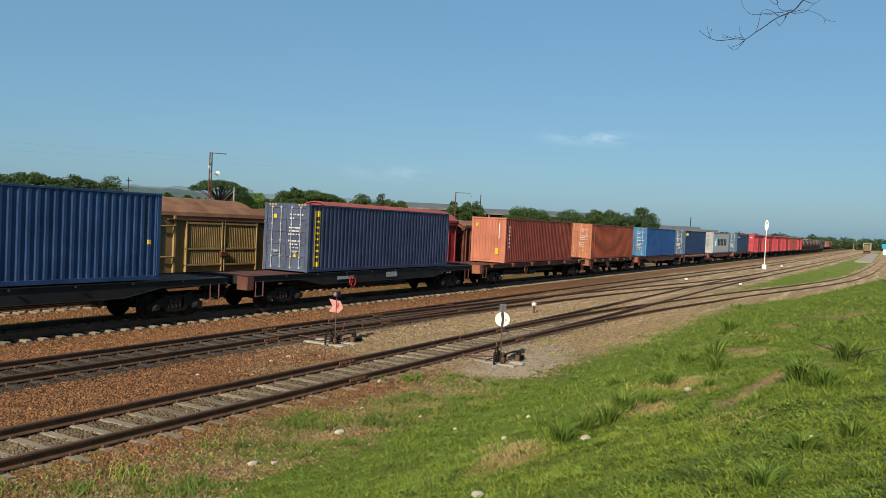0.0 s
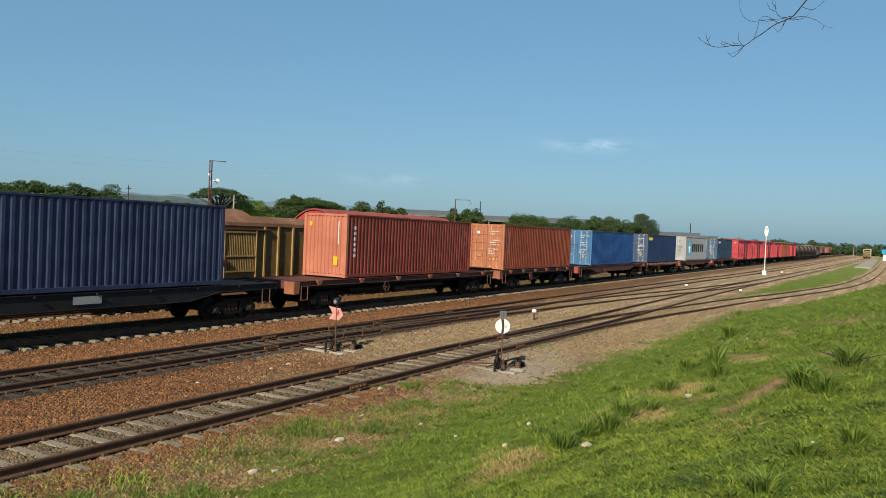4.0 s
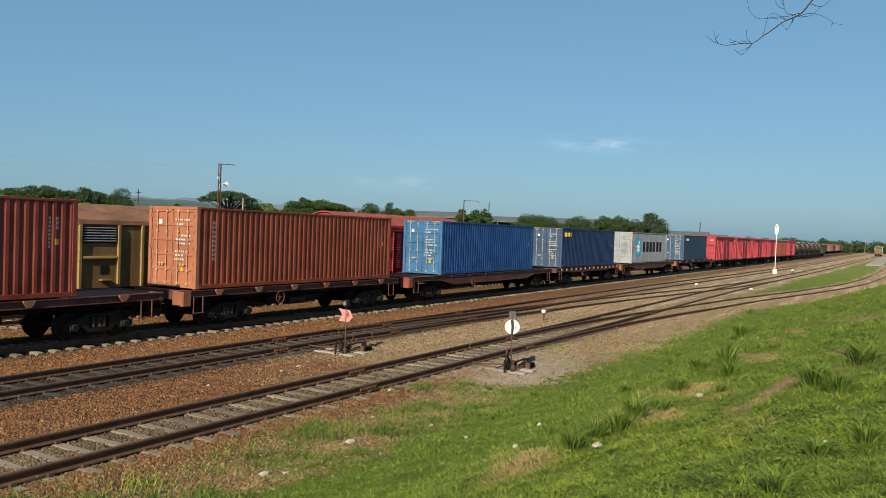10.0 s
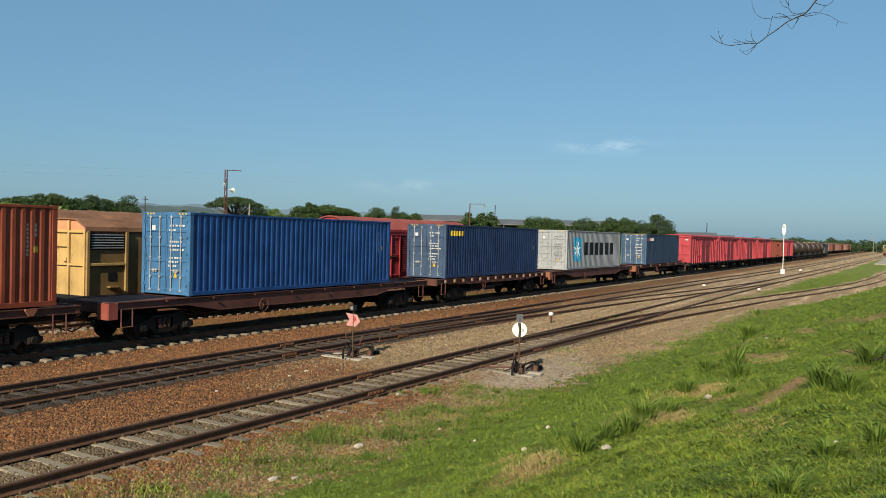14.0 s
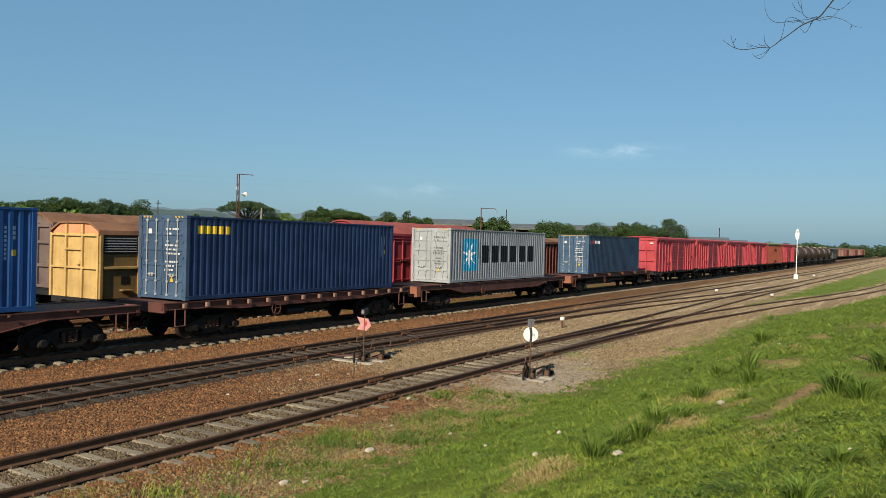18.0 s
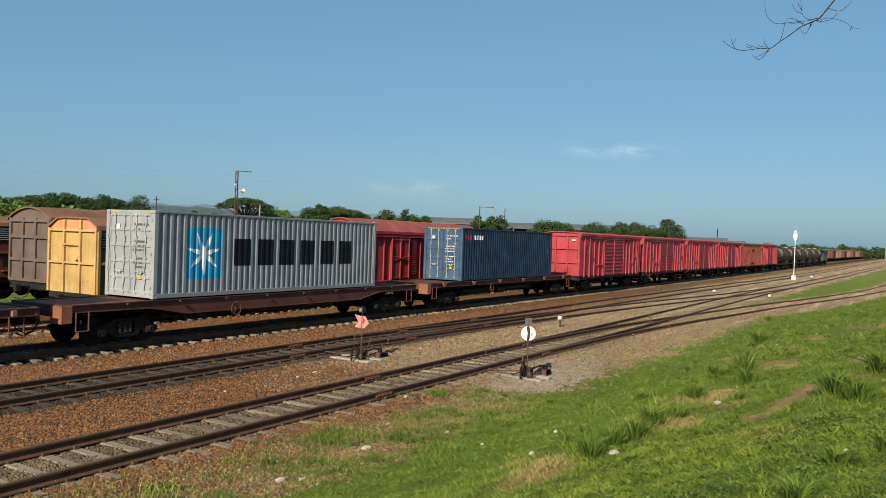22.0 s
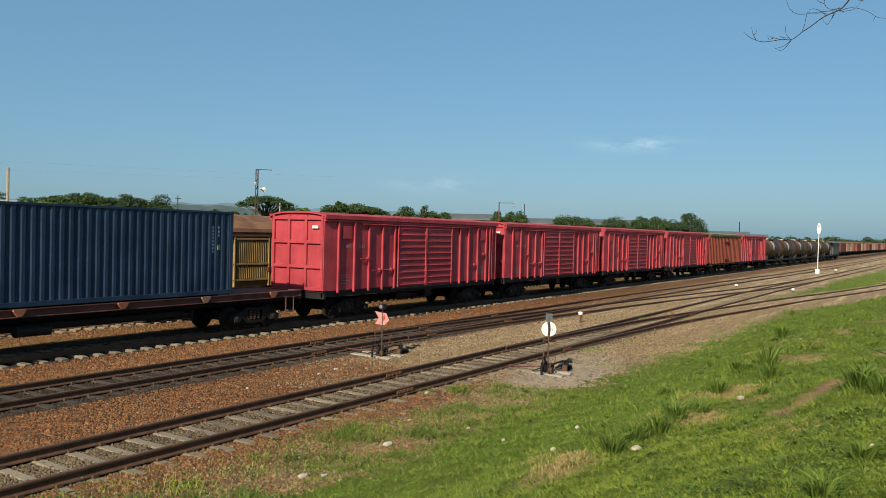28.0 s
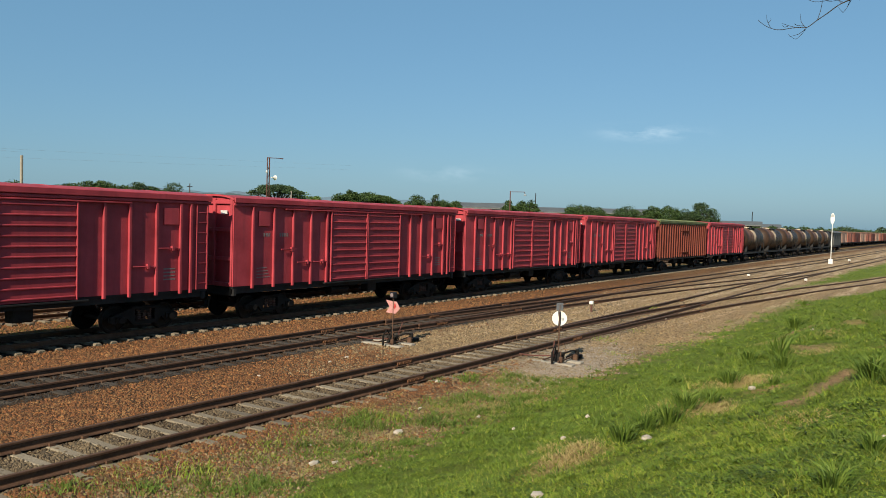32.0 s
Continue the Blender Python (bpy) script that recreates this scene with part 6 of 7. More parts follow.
boxcar(20.6, 33.4, 14.0, M_GREYBROWN, M_BROWNROOF, "grey-brown boarded boxcar with a rusted arched roof", "boards", False, "covered_wagon", 1.5, 3.95, 4.42, 1.15, "parked wagons")
ochre_wagon(20.8, 38.9, "rust-brown covered wagon with peeling peach gable", paint("rust_brown_car", (0.19, 0.08, 0.04), 0.65, rust=0.5), M_DARKRED, M_PEACH, M_DARKRED)


def far_wagon(x0, y, m, label):
    """A wagon parked far down the yard."""
    w = thing("covered_wagon", pose(x0, y, RAIL_TOP), label, "rail wagon", "wagons parked down the yard")
    L = 15.0
    part("body", S().cbox(0, L, -1.45, 1.45, 1.15, 3.75, 0.04), m, w)
    up = arch(1.5, 3.75, 4.15)
    part("roof", S().prism(up + [(a, b - 0.08) for a, b in up[::-1]], "x", -0.05, L + 0.05), M_BROWNROOF, w)
    part("door", S().cbox(L / 2 - 1.6, L / 2 + 1.6, -1.52, -1.45, 1.2, 3.6, 0.02), m, w)
    for k in range(6):
        x = 0.4 + k * (L - 0.8) / 5
        if abs(x - L / 2) > 1.7:
            part("side_rib", S().cbox(x - 0.08, x + 0.08, -1.54, -1.45, 1.15, 3.7, 0.02), m, w)
    part("underframe", S().cbox(0, L, -1.3, 1.3, 0.85, 1.15, 0.03), M_BLACK, w)
    for x in (2.4, L - 2.4):
        part("bogie", S().cbox(x - 1.2, x + 1.2, -1.1, 1.1, 0.35, 0.85, 0.08).lathe([(0.42, -0.8), (0.42, 0.8)], 16, "y", (x - 0.9, 0, 0.42)).lathe([(0.42, -0.8), (0.42, 0.8)], 16, "y", (x + 0.9, 0, 0.42)), M_BOGIE, w)


# Far-yard colours, lightened to take in the haze of distance.
M_ORANGECAR = paint("faded_orange_car", (0.36, 0.13, 0.09), 0.6, rust=0.3)
M_PALECAR = paint("pale_hazed_car", (0.42, 0.27, 0.21), 0.7, rust=0.2)
FAR_KINDS = ((M_PALECAR, "pale dusty brown wagon, lightened for haze, parked far down the yard"), (M_ORANGECAR, "faded orange wagon parked far down the yard"), (M_DARKRED, "dark red wagon parked far down the yard"), (M_GREYBROWN, "grey-brown wagon parked far down the yard"))
for k in range(27):
    far_wagon(226 + k * 16.4, 27.9, *FAR_KINDS[(k * 5 + k // 3) % 4])


def motions():
    """The train rolls towards -x; its wheels turn with it."""
    run = [(0, 0), (1, 4.23), (2, 8.48), (3, 12.73), (4, 17.02), (5, 21.33), (6, 25.66), (7, 30.01), (8, 34.37), (9, 38.75), (10, 43.15), (11, 47.56), (12, 51.98), (13, 56.41), (14, 60.86), (15, 65.36), (16, 69.87),
           (17, 74.42), (18, 79.0), (19, 83.61), (20, 88.24), (21, 92.92), (22, 97.67), (23, 102.49), (24, 107.39), (25, 112.35), (26, 117.40), (27, 122.50), (28, 127.53), (29, 132.62), (30, 137.80), (31, 143.0), (32, 148.17)]
    for ob, x0 in ROLLING:
        z = ob.location.z
        walk(ob, [(t, pose(x0 - s, TRAIN_Y, z)) for t, s in run])
    times = [k / 10 for k in range(321)]
    way = np.interp(times, [r[0] for r in run], [r[1] for r in run])
    first = {}
    for ob, dx in TURNING:
        if dx not in first:
            walk(ob, [(t, pose(dx, 0, 0.42, 0, math.degrees(-s / 0.42) % 360, 0)) for t, s in zip(times, way)])
            first[dx] = ob
        else:
            src = first[dx].animation_data
            ob.rotation_mode = "QUATERNION"
            ob.animation_data_create()
            ob.animation_data.action = src.action
            ob.animation_data.action_slot = src.action_slot


# ---------- lineside things ----------
def switch_stand(name, x, y, label, white):
    """Hand points lever with a target on a thin post, on two sleeper ends."""
    z = height_at(x, y)
    w = thing(name, pose(x, y, z), label, "switch stand", "switch stands")
    for x1 in (-0.42, 0.16):
        part("base_timber", S().cbox(x1, x1 + 0.24, -0.45, 1.05, -0.08, 0.05, 0.015), M_CONCRETE, w, "grey weathered base timber")
    part("lever_box", S().prism([(-0.2, 0.05), (0.2, 0.05), (0.11, 0.2), (-0.08, 0.24)], "y", 0.08, 0.26).lathe([(0.06, 0.0), (0.06, 0.34)], 12, "y", (0.02, 0, 0.24)), M_BOGIE, w)
    part("lever", S().tube([(0.05, 0.05, 0.25), (0.3, -0.12, 0.34), (0.52, -0.16, 0.30)], [0.03, 0.022, 0.03], 8).cbox(0.49, 0.61, -0.22, -0.10, 0.18, 0.34, 0.03), M_BOGIE, w, "cast counterweight lever")
    part("post", S().tube([(0, 0.16, 0.28), (0, 0.16, 1.62 if white else 1.5)], [0.02, 0.014], 8), M_RAIL, w)
    part("guide", S().cbox(-0.6, -0.54, 0.06, 0.11, 0.04, 0.38, 0.01).tube([(-0.56, 0.08, 0.38), (-0.3, 0.15, 0.5), (-0.12, 0.16, 0.3)], 0.018, 6), M_BOGIE, w)
    part("crank", S().tube([(0.1, 0.3, 0.2), (0.34, 0.42, 0.42), (0.3, 0.5, 0.5)], 0.025, 6).lathe([(0.07, 0.28), (0.07, 0.36)], 10, "y", (0.2, 0, 0.24)), M_BOGIE, w)
    part("rod", S().tube([(-0.15, 0.2, 0.2), (-0.1, 1.0, 0.12), (-0.05, 1.6, 0.12)], 0.022, 6), M_BROWNSTEEL, w)
    part("brace", S().tube([(-0.3, 0.2, 0.12), (-0.2, 0.2, 0.62)], 0.02, 6) if white else S().tube([(0.25, 0.2, 0.1), (0.62, 0.2, 0.72)], 0.014, 6), M_BROWNSTEEL, w)
    part("counterweight", S().lathe([(0.05, 0.0), (0.2, 0.01), (0.21, 0.05), (0.19, 0.09), (0.05, 0.1)], 16, "z", (0.95, 0.05, 0.04)), M_BOGIE, w)
    part("lever_arm", S().tube([(0.3, 0.05, 0.12), (0.62, 0.05, 0.16), (0.95, 0.05, 0.1)], 0.02, 6), M_BOGIE, w)
    part("lug", S().cbox(0.42, 0.54, -0.22, -0.08, 0.0, 0.2, 0.02), M_RAIL, w)
    part("lug", S().cbox(-0.34, -0.24, -0.1, 0.0, 0.04, 0.22, 0.02), M_RAIL, w)
    part("tie_bar", S().tube([(-0.45, -0.04, 0.1), (0.45, -0.04, 0.12)], 0.025, 6).tube([(-0.4, 0.44, 0.1), (0.4, 0.44, 0.1)], 0.02, 6), M_RAIL, w)
    part("upright", S().tube([(-0.18, 0.02, 0.05), (-0.24, -0.02, 0.36)], 0.02, 6).tube([(0.2, 0.1, 0.1), (0.26, 0.06, 0.34)], 0.018, 6), M_RAIL, w)
    face = (-math.cos(radians(24)), -math.sin(radians(24)))   # towards the viewer down the bank
    rz = math.degrees(math.atan2(face[1], face[0]))
    tgt = new("target", S().mesh("target"))
    bpy.data.objects.remove(tgt)
    if white:
        d = S().lathe([(0.03, 0.0), (0.205, 0.0), (0.21, 0.006), (0.205, 0.012), (0.03, 0.012)], 28, "x")
        t = part("target", d, M_WHITE, w, "round white target", at=(0, 0.16, 1.24))
        t.matrix_basis = pose(0, 0.16, 1.24, 0, 0, rz + 180)
        part("target_bar", S().prism([(-0.03, -0.2), (0.035, -0.2), (0.02, 0.0), (0.05, 0.2), (-0.03, 0.2), (-0.05, 0.0)], "x", -0.012, -0.004), M_DARKMARK, t)
        part("target_mark", S().box(-0.010, -0.004, -0.12, -0.07, -0.05, 0.03), M_GALV, t)
        p = part("top_plate", S().cbox(-0.006, 0.006, -0.10, 0.10, 0, 0.22, 0.003), M_GREYMARK, w)
        p.matrix_basis = pose(0, 0.16, 1.46, 0, 0, rz + 200)
    else:
        d = S().prism([(0.23, -0.17), (-0.08, -0.20), (-0.22, -0.04), (-0.12, 0.17), (0.03, 0.18), (0.24, 0.22), (0.12, 0.0)], "x", -0.006, 0.006)
        t = part("target", d, M_PINK, w, "faded pink arrow target")
        t.matrix_basis = pose(0, 0.16, 1.16, 0, 0, rz + 175)
        part("target_bar", S().prism([(-0.10, 0.02), (-0.05, 0.15), (-0.02, 0.02), (-0.03, -0.08)], "x", -0.013, -0.007), M_REDMARK, t)
        l = part("lamp_box", S().cbox(-0.08, 0.08, -0.09, 0.09, 0, 0.18, 0.012), M_DARKMARK, w)
        l.matrix_basis = pose(0, 0.16, 1.44, 0, 0, rz + 150)
        part("lamp_lens", S().lathe([(0.06, -0.09), (0.065, -0.082)], 14, "x", (0, 0, 0.09)), M_FADEMARK, l)
    return w


switch_stand("switch_stand", 20.49, 9.22, "points lever with round white target on a thin post", True)
switch_stand("switch_stand", 19.72, 14.45, "points lever with faded pink arrow target and lamp box", False)


def marker(x, y, h, label, size=0.16):
    z = height_at(x, y)
    w = thing("marker_post", pose(x, y, z), label, "marker", "low marker posts")
    part("post", S().cbox(-0.035, 0.035, -0.035, 0.035, -0.1, h - 0.02, 0.008), M_BROWNSTEEL, w)
    part("head", S().cbox(-size, size, -size, size, h - 0.02, h + size * 1.4, 0.03), M_WHITE, w, "white painted head")


marker(33.0, 13.6, 0.36, "low marker with white head on a dark stake", 0.09)
marker(66.5, 14.2, 0.10, "squat white block beside the points", 0.105)
marker(64.5, 9.7, 0.10, "squat white block beside the points", 0.105)
marker(112.0, 11.9, 0.22, "white block beside the track", 0.14)


def signal_post():
    x, y = 105.0, 13.15
    w = thing("signal_post", pose(x, y, height_at(x, y), 0, 2.0, 0), "tall thin white post with oval white head", "signal", "")
    part("plinth", S().cbox(-0.24, 0.24, -0.24, 0.24, -0.2, 0.56, 0.04), M_WHITE, w)
    part("post", S().tube([(0, 0, 0.55), (0, 0, 4.9)], [0.05, 0.04], 10), M_WHITE, w)
    hd = S().prism([(0.23 * math.cos(a), 5.4 + 0.66 * math.sin(a)) for a in [k * math.pi / 10 for k in range(20)]], "x", -0.06, 0.06)
    part("head", hd, M_WHITE, w)
    part("lens", S().lathe([(0.16, -0.1), (0.16, -0.062)], 14, "x", (0, 0, 5.75)), M_GALV, w)


signal_post()


def yard_mast(x, y, h, label, lattice=False):
    z = height_at(x, y)
    w = thing("lamp_mast", pose(x, y, z), label, "lamp mast", "yard masts")
    if lattice:
        for dx in (-0.18, 0.18):
            part("leg", S().tube([(dx, 0, 0), (dx * 0.8, 0, h)], 0.06, 6), M_BROWNSTEEL, w)
        for k in range(int(h / 0.8)):
            part("lattice_bar", S().tube([(-0.18, 0, k * 0.8), (0.17, 0, k * 0.8 + 0.7)], 0.03, 5), M_BROWNSTEEL, w)
        part("arm", S().tube([(-0.2, 0, h), (1.2, -0.9, h)], 0.04, 6).tube([(1.1, -0.85, h), (1.1, -0.85, h - 0.12)], 0.03, 5), M_BROWNSTEEL, w)
        part("loudspeaker", S().lathe([(0.05, -0.25), (0.08, 0.0), (0.24, 0.28), (0.26, 0.29)], 14, "x", (0.5, -0.2, h - 2.0)), M_WHITE, w, "white horn loudspeaker")
        part("insulator", S().lathe([(0.09, h - 1.6), (0.13, h - 1.45), (0.09, h - 1.3)], 10, "z", (-0.2, 0, 0)), M_GALV, w)
    else:
        part("pole", S().tube([(0, 0, 0), (0, 0, h)], [0.13, 0.08], 8), M_BROWNSTEEL, w)
        part("arm", S().tube([(0, 0, h - 0.1), (1.7, -1.6, h - 0.05), (1.8, -1.7, h - 0.4)], 0.05, 6), M_BROWNSTEEL, w)
        part("lamp", S().lathe([(0.1, 0), (0.22, -0.12), (0.2, -0.22)], 10, "z", (1.8, -1.7, h - 0.4)), M_GALV, w)


yard_mast(58.9, 60, 9.75 + 0.5, "rusty lattice mast with horn loudspeaker", True)
yard_mast(111.1, 60, 9.3, "slender lamp pole with a long arm")


def pole(x, y, h, r, material, label, arm=False):
    w = thing("pole", pose(x, y, height_at(x, y)), label, "pole", "poles in the yard")
    part("shaft", S().tube([(0, 0, 0), (0, 0, h)], [r, r * 0.75], 8), material, w)
    if arm:
        part("cross_arm", S().cbox(-0.5, 0.5, -0.05, 0.05, h - 0.5, h - 0.4, 0.01), material, w)


pole(81.7, 100, 8.9, 0.09, M_BARK, "thin concrete pole beyond the yard", True)
pole(33.3, 60, 8.3, 0.14, M_CONCRETE, "pale concrete pole beyond the parked wagons")
pole(62.3, 60, 7.0, 0.10, M_CONCRETE, "pale concrete post beyond the yard")
pole(210, 105, 13.5, 0.15, M_BOGIE, "slim dark mast beyond the sheds")
pole(330, 70, 11.5, 0.2, M_BOGIE, "slim dark mast beyond the sheds")
pole(390, 13, 7.5, 0.11, M_CONCRETE, "concrete mast far down the yard")


def wires():
    """Sagging overhead wires along the yard's poles."""
    w = thing("overhead_wires", Matrix(), "thin overhead wires strung between yard poles", "wires")
    ends = [((-40, 60, 9.6), (33.3, 60, 8.0)), ((-20, 100, 8.6), (120, 100, 14.0)), ((-20, 100, 7.2), (120, 100, 13.2))]
    for a, b in ends:
        pts = []
        for k in range(13):
            u = k / 12
            p = Vector(a).lerp(Vector(b), u)
            p.z -= 0.5 * 4 * u * (1 - u) * 0.5
            pts.append(p)
        part("wire", S().tube(pts, 0.0045, 4), M_GALV, w)


wires()


# ---------- trees ----------
def leaf_cloud(centres, radii, n, size, rng, flat=0.8):
    """Leaf clumps: small quads turned every way, spread over lobes."""
    share = radii ** 2 / np.sum(radii ** 2)
    k = rng.choice(len(centres), n, p=share)
    d = rng.normal(0, 1, (n, 3))
    d /= np.linalg.norm(d, axis=1)[:, None]
    rad = radii[k] * (rng.uniform(0.25, 1.0, n) ** 0.45 + 0.12 * rng.normal(0, 1, n).clip(-1, 2))
    p = centres[k] + d * rad[:, None] * np.array([1, 1, flat])
    u = rng.normal(0, 1, (n, 3)) * np.array([1, 1, 0.6])
    u /= np.linalg.norm(u, axis=1)[:, None]
    w = np.cross(u, rng.normal(0, 1, (n, 3)) + 0.6 * d)
    w /= np.linalg.norm(w, axis=1)[:, None] + 1e-6
    s = size * rng.uniform(0.6, 1.4, (n, 1))
    v = np.stack([p - u * s, p - w * s * 0.65, p + u * s, p + w * s * 0.65], 1).reshape(-1, 3)
    return v, (np.arange(4)[None] + 4 * np.arange(n)[:, None])


def tree(name, x, y, h, spread, material, label, seed, form="round", leaves=4500, z=None, scale_leaf=1.0):
    rng = np.random.default_rng(seed)
    z = height_at(x, y) if z is None else z
    w = thing(name, pose(x, y, z), label, "tree", "trees beyond the yard")
    trunk_h = h * (0.62 if form == "flat" else 0.35)
    tr = S().tube([(0, 0, 0), (0.1, 0.05, trunk_h * 0.5), (0, 0.1, trunk_h)], [h * 0.04, h * 0.03, h * 0.024], 8)
    cs, rs = [], []
    n = 40 if form != "flat" else 30
    for k in range(n):
        a = k * 2.4 + rng.uniform(-0.4, 0.4)
        q = math.sqrt((k + 0.5) / n) * spread * rng.uniform(0.75, 1.0)
        if form == "flat":
            c = np.array([q * math.cos(a), q * math.sin(a), h * (0.93 - 0.13 * (q / spread) ** 2) - h * rng.uniform(0, 0.06)])
            r = spread * rng.uniform(0.14, 0.28)
        else:
            c = np.array([q * 0.85 * math.cos(a), q * 0.85 * math.sin(a), h * (0.86 - 0.52 * (q / spread) ** 1.8) + rng.uniform(-0.10, 0.05) * h])
            r = spread * rng.uniform(0.15, 0.34)
        cs.append(c)
        rs.append(r)
        tr.tube([(0, 0.1, trunk_h * rng.uniform(0.7, 1.0)), tuple(c * 0.55 + np.array([0, 0, trunk_h * 0.42])), tuple(c)], [h * 0.011, h * 0.008, h * 0.004], 5)
    part("trunk", tr, M_BARK, w)
    v, f = leaf_cloud(np.array(cs), np.array(rs), leaves, 0.135 * scale_leaf, rng, 0.36 if form == "flat" else 0.62)
    me = fast_mesh("crown", v, f, material)
    part("crown", me, None, w)
    return w


def tree_at(az, el, dist, spread, material, label, seed, form="round", name="tree", leaves=9000):
    """A tree whose top stands at that bearing and height above the eye line."""
    x, y = at_az(az, dist)
    tree(name, x, y, 3.62 + dist * math.tan(radians(el)) + 0.4, spread, material, label, seed, form, leaves)


BROAD = "broad green tree beyond the railway yard"
KINDS = {"M": M_LEAF, "D": M_LEAF_DARK, "L": M_LEAF_LIGHT, "F": M_LEAF_DARK, "G": M_LEAF, "S": M_LEAF}
for k, (az, el, dist, sp, kind) in enumerate([
        (61.2, 1.62, 132, 3.4, "M"), (60.2, 1.62, 134, 3.0, "M"), (59.3, 1.7, 135, 3.0, "D"), (58.4, 2.03, 137, 2.8, "M"), (57.3, 2.16, 138, 2.9, "M"), (56.05, 2.27, 140, 3.1, "M"), (55.1, 1.84, 142, 2.2, "M"), (54.25, 2.05, 143, 2.7, "D"),
        (53.0, 1.87, 145, 2.3, "M"), (52.1, 2.0, 147, 3.4, "D"), (48.4, 1.49, 153, 2.6, "D"), (47.0, 1.4, 155, 2.2, "M"), (43.4, 1.96, 161, 4.6, "L"), (42.2, 1.65, 162, 3.2, "L"), (39.7, 2.28, 166, 2.4, "M"), (40.5, 1.77, 165, 3.4, "M"),
        (35.1, 1.9, 174, 3.8, "M"), (33.2, 1.85, 177, 4.0, "M"), (32.3, 1.6, 177, 3.0, "M"), (28.4, 1.78, 185, 2.6, "M"), (27.5, 1.74, 186, 3.2, "M"), (23.3, 1.57, 193, 5.2, "M"), (24.1, 1.27, 191, 4.0, "M"), (22.2, 1.35, 193, 4.0, "M"), (20.4, 1.39, 197, 4.8, "D"),
        (19.7, 1.2, 197, 3.6, "M"), (18.35, 1.63, 201, 3.4, "M"), (17.3, 1.57, 202, 4.2, "M"), (15.2, 2.0, 206, 4.2, "D"), (16.1, 1.32, 204, 4.0, "D"), (10.7, 0.25, 260, 3.0, "D"), (7.5, 0.0, 430, 6.5, "M"), (5.5, -0.05, 430, 7.5, "D")]):
    tree_at(az, el + (0.42 if az > 50 else 0.2), dist, sp * (1.45 if az > 50 else 1.2), KINDS[kind], BROAD, 20 + k)
tree_at(44.87, 2.6, 158, 5.6, M_LEAF_DARK, "flat-topped spreading shade tree, dark green", 90, "flat", "shade_tree", 9000)
tree_at(38.5, 2.15, 168, 6.0, M_LEAF, "flat-topped spreading shade tree", 91, "flat", "shade_tree", 9000)
tree_at(37.4, 1.85, 170, 4.0, M_LEAF, "flat-topped spreading shade tree", 94, "flat", "shade_tree", 6000)
tree_at(33.75, 2.55, 176, 1.9, M_LEAF_DARK, "thin open-crowned tree rising above its neighbours", 92, "round", "tree", 1300)
tree_at(26.8, 2.3, 187, 2.8, M_LEAF, "thin open-crowned tree beside a lamp pole", 93, "round", "tree", 2600)


def woods(name, spans, material, label, seed, n, size):
    """Far woods: one uneven belt of leaf clumps."""
    rng = np.random.default_rng(seed)
    cs, rs = [], []
    for a0, a1, dist, el in spans:
        a = a0
        while a < a1:
            d = dist * rng.uniform(0.92, 1.08)
            top = 3.62 + d * math.tan(radians(el * rng.uniform(0.55, 1.05)))
            x, y = at_az(a, d)
            r = rng.uniform(0.28, 0.5) * top
            while top > r:
                cs.append((x + rng.uniform(-2, 2), y + rng.uniform(-2, 2), top - r))
                rs.append(r * rng.uniform(0.9, 1.2))
                top -= r * 1.1
            a += math.degrees(r * 1.1 / d)
    v, f = leaf_cloud(np.array(cs), np.array(rs), n, size, rng)
    tagged(new(name, fast_mesh(name, v, f, material)), label, "woods", kind="stuff")


woods("far_woods", [(-6, 15.5, 540, 0.43), (-6, 15.5, 500, 0.26), (14, 30, 330, 0.85), (30, 46, 240, 1.2), (46, 51.5, 240, 1.15), (51.5, 66, 190, 1.9), (37.5, 42, 190, 1.5)], M_LEAF_DARK, "dark belt of distant woods along the horizon", 3, 90000, 0.5)
woods("scrub", [(24, 66, 130, 0.1), (8, 26, 260, 0.3)], M_LEAF, "green scrub beyond the yard", 4, 24000, 0.4)
woods("banana_grove", [(51, 60, 118, 1.5)], M_LEAF_LIGHT, "light green banana grove behind the wagons", 6, 9000, 0.33)


# ---------- hills and sheds ----------
def hill_range(name, crest, dist, material, label, seed):
    """A range of hills: crest is (bearing, height above the eye line) pairs, degrees."""
    rng = np.random.default_rng(seed)
    ph = rng.uniform(0, 6.28, 4)
    a0, a1 = crest[0][0], crest[-1][0]
    n, rows = 200, 6
    vs, fs = [], []
    for k in range(n + 1):
        az = a0 + (a1 - a0) * k / n
        el = float(np.mean(np.interp(az + np.linspace(-1.6, 1.6, 9), [c[0] for c in crest], [c[1] for c in crest]))) + 0.04 * math.sin(az * 1.9 + ph[0]) + 0.025 * math.sin(az * 4.7 + ph[1])
        hgt = 3.62 + dist * math.tan(radians(el))
        for q in range(rows):
            f = q / (rows - 1)
            x, y = at_az(az, dist * (0.75 + 0.25 * f))
            vs.append((x, y, -2 + (hgt + 2) * (3 * f * f - 2 * f ** 3)))
        x, y = at_az(az, dist * 1.2)
        vs.append((x, y, -2))
    r = rows + 1
    for k in range(n):
        for q in range(rows):
            fs.append((k * r + q, k * r + q + 1, (k + 1) * r + q + 1, (k + 1) * r + q))
    ob = part(name, S().add(vs, fs), material, None, smooth=True)
    tagged(ob, label, "hills", kind="structure")


# Distance haze is mixed into these colours, more for the far range.
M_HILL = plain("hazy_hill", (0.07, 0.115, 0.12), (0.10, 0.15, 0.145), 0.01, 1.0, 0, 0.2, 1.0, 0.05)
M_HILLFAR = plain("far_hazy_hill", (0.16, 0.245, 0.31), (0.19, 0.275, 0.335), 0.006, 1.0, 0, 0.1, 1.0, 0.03)
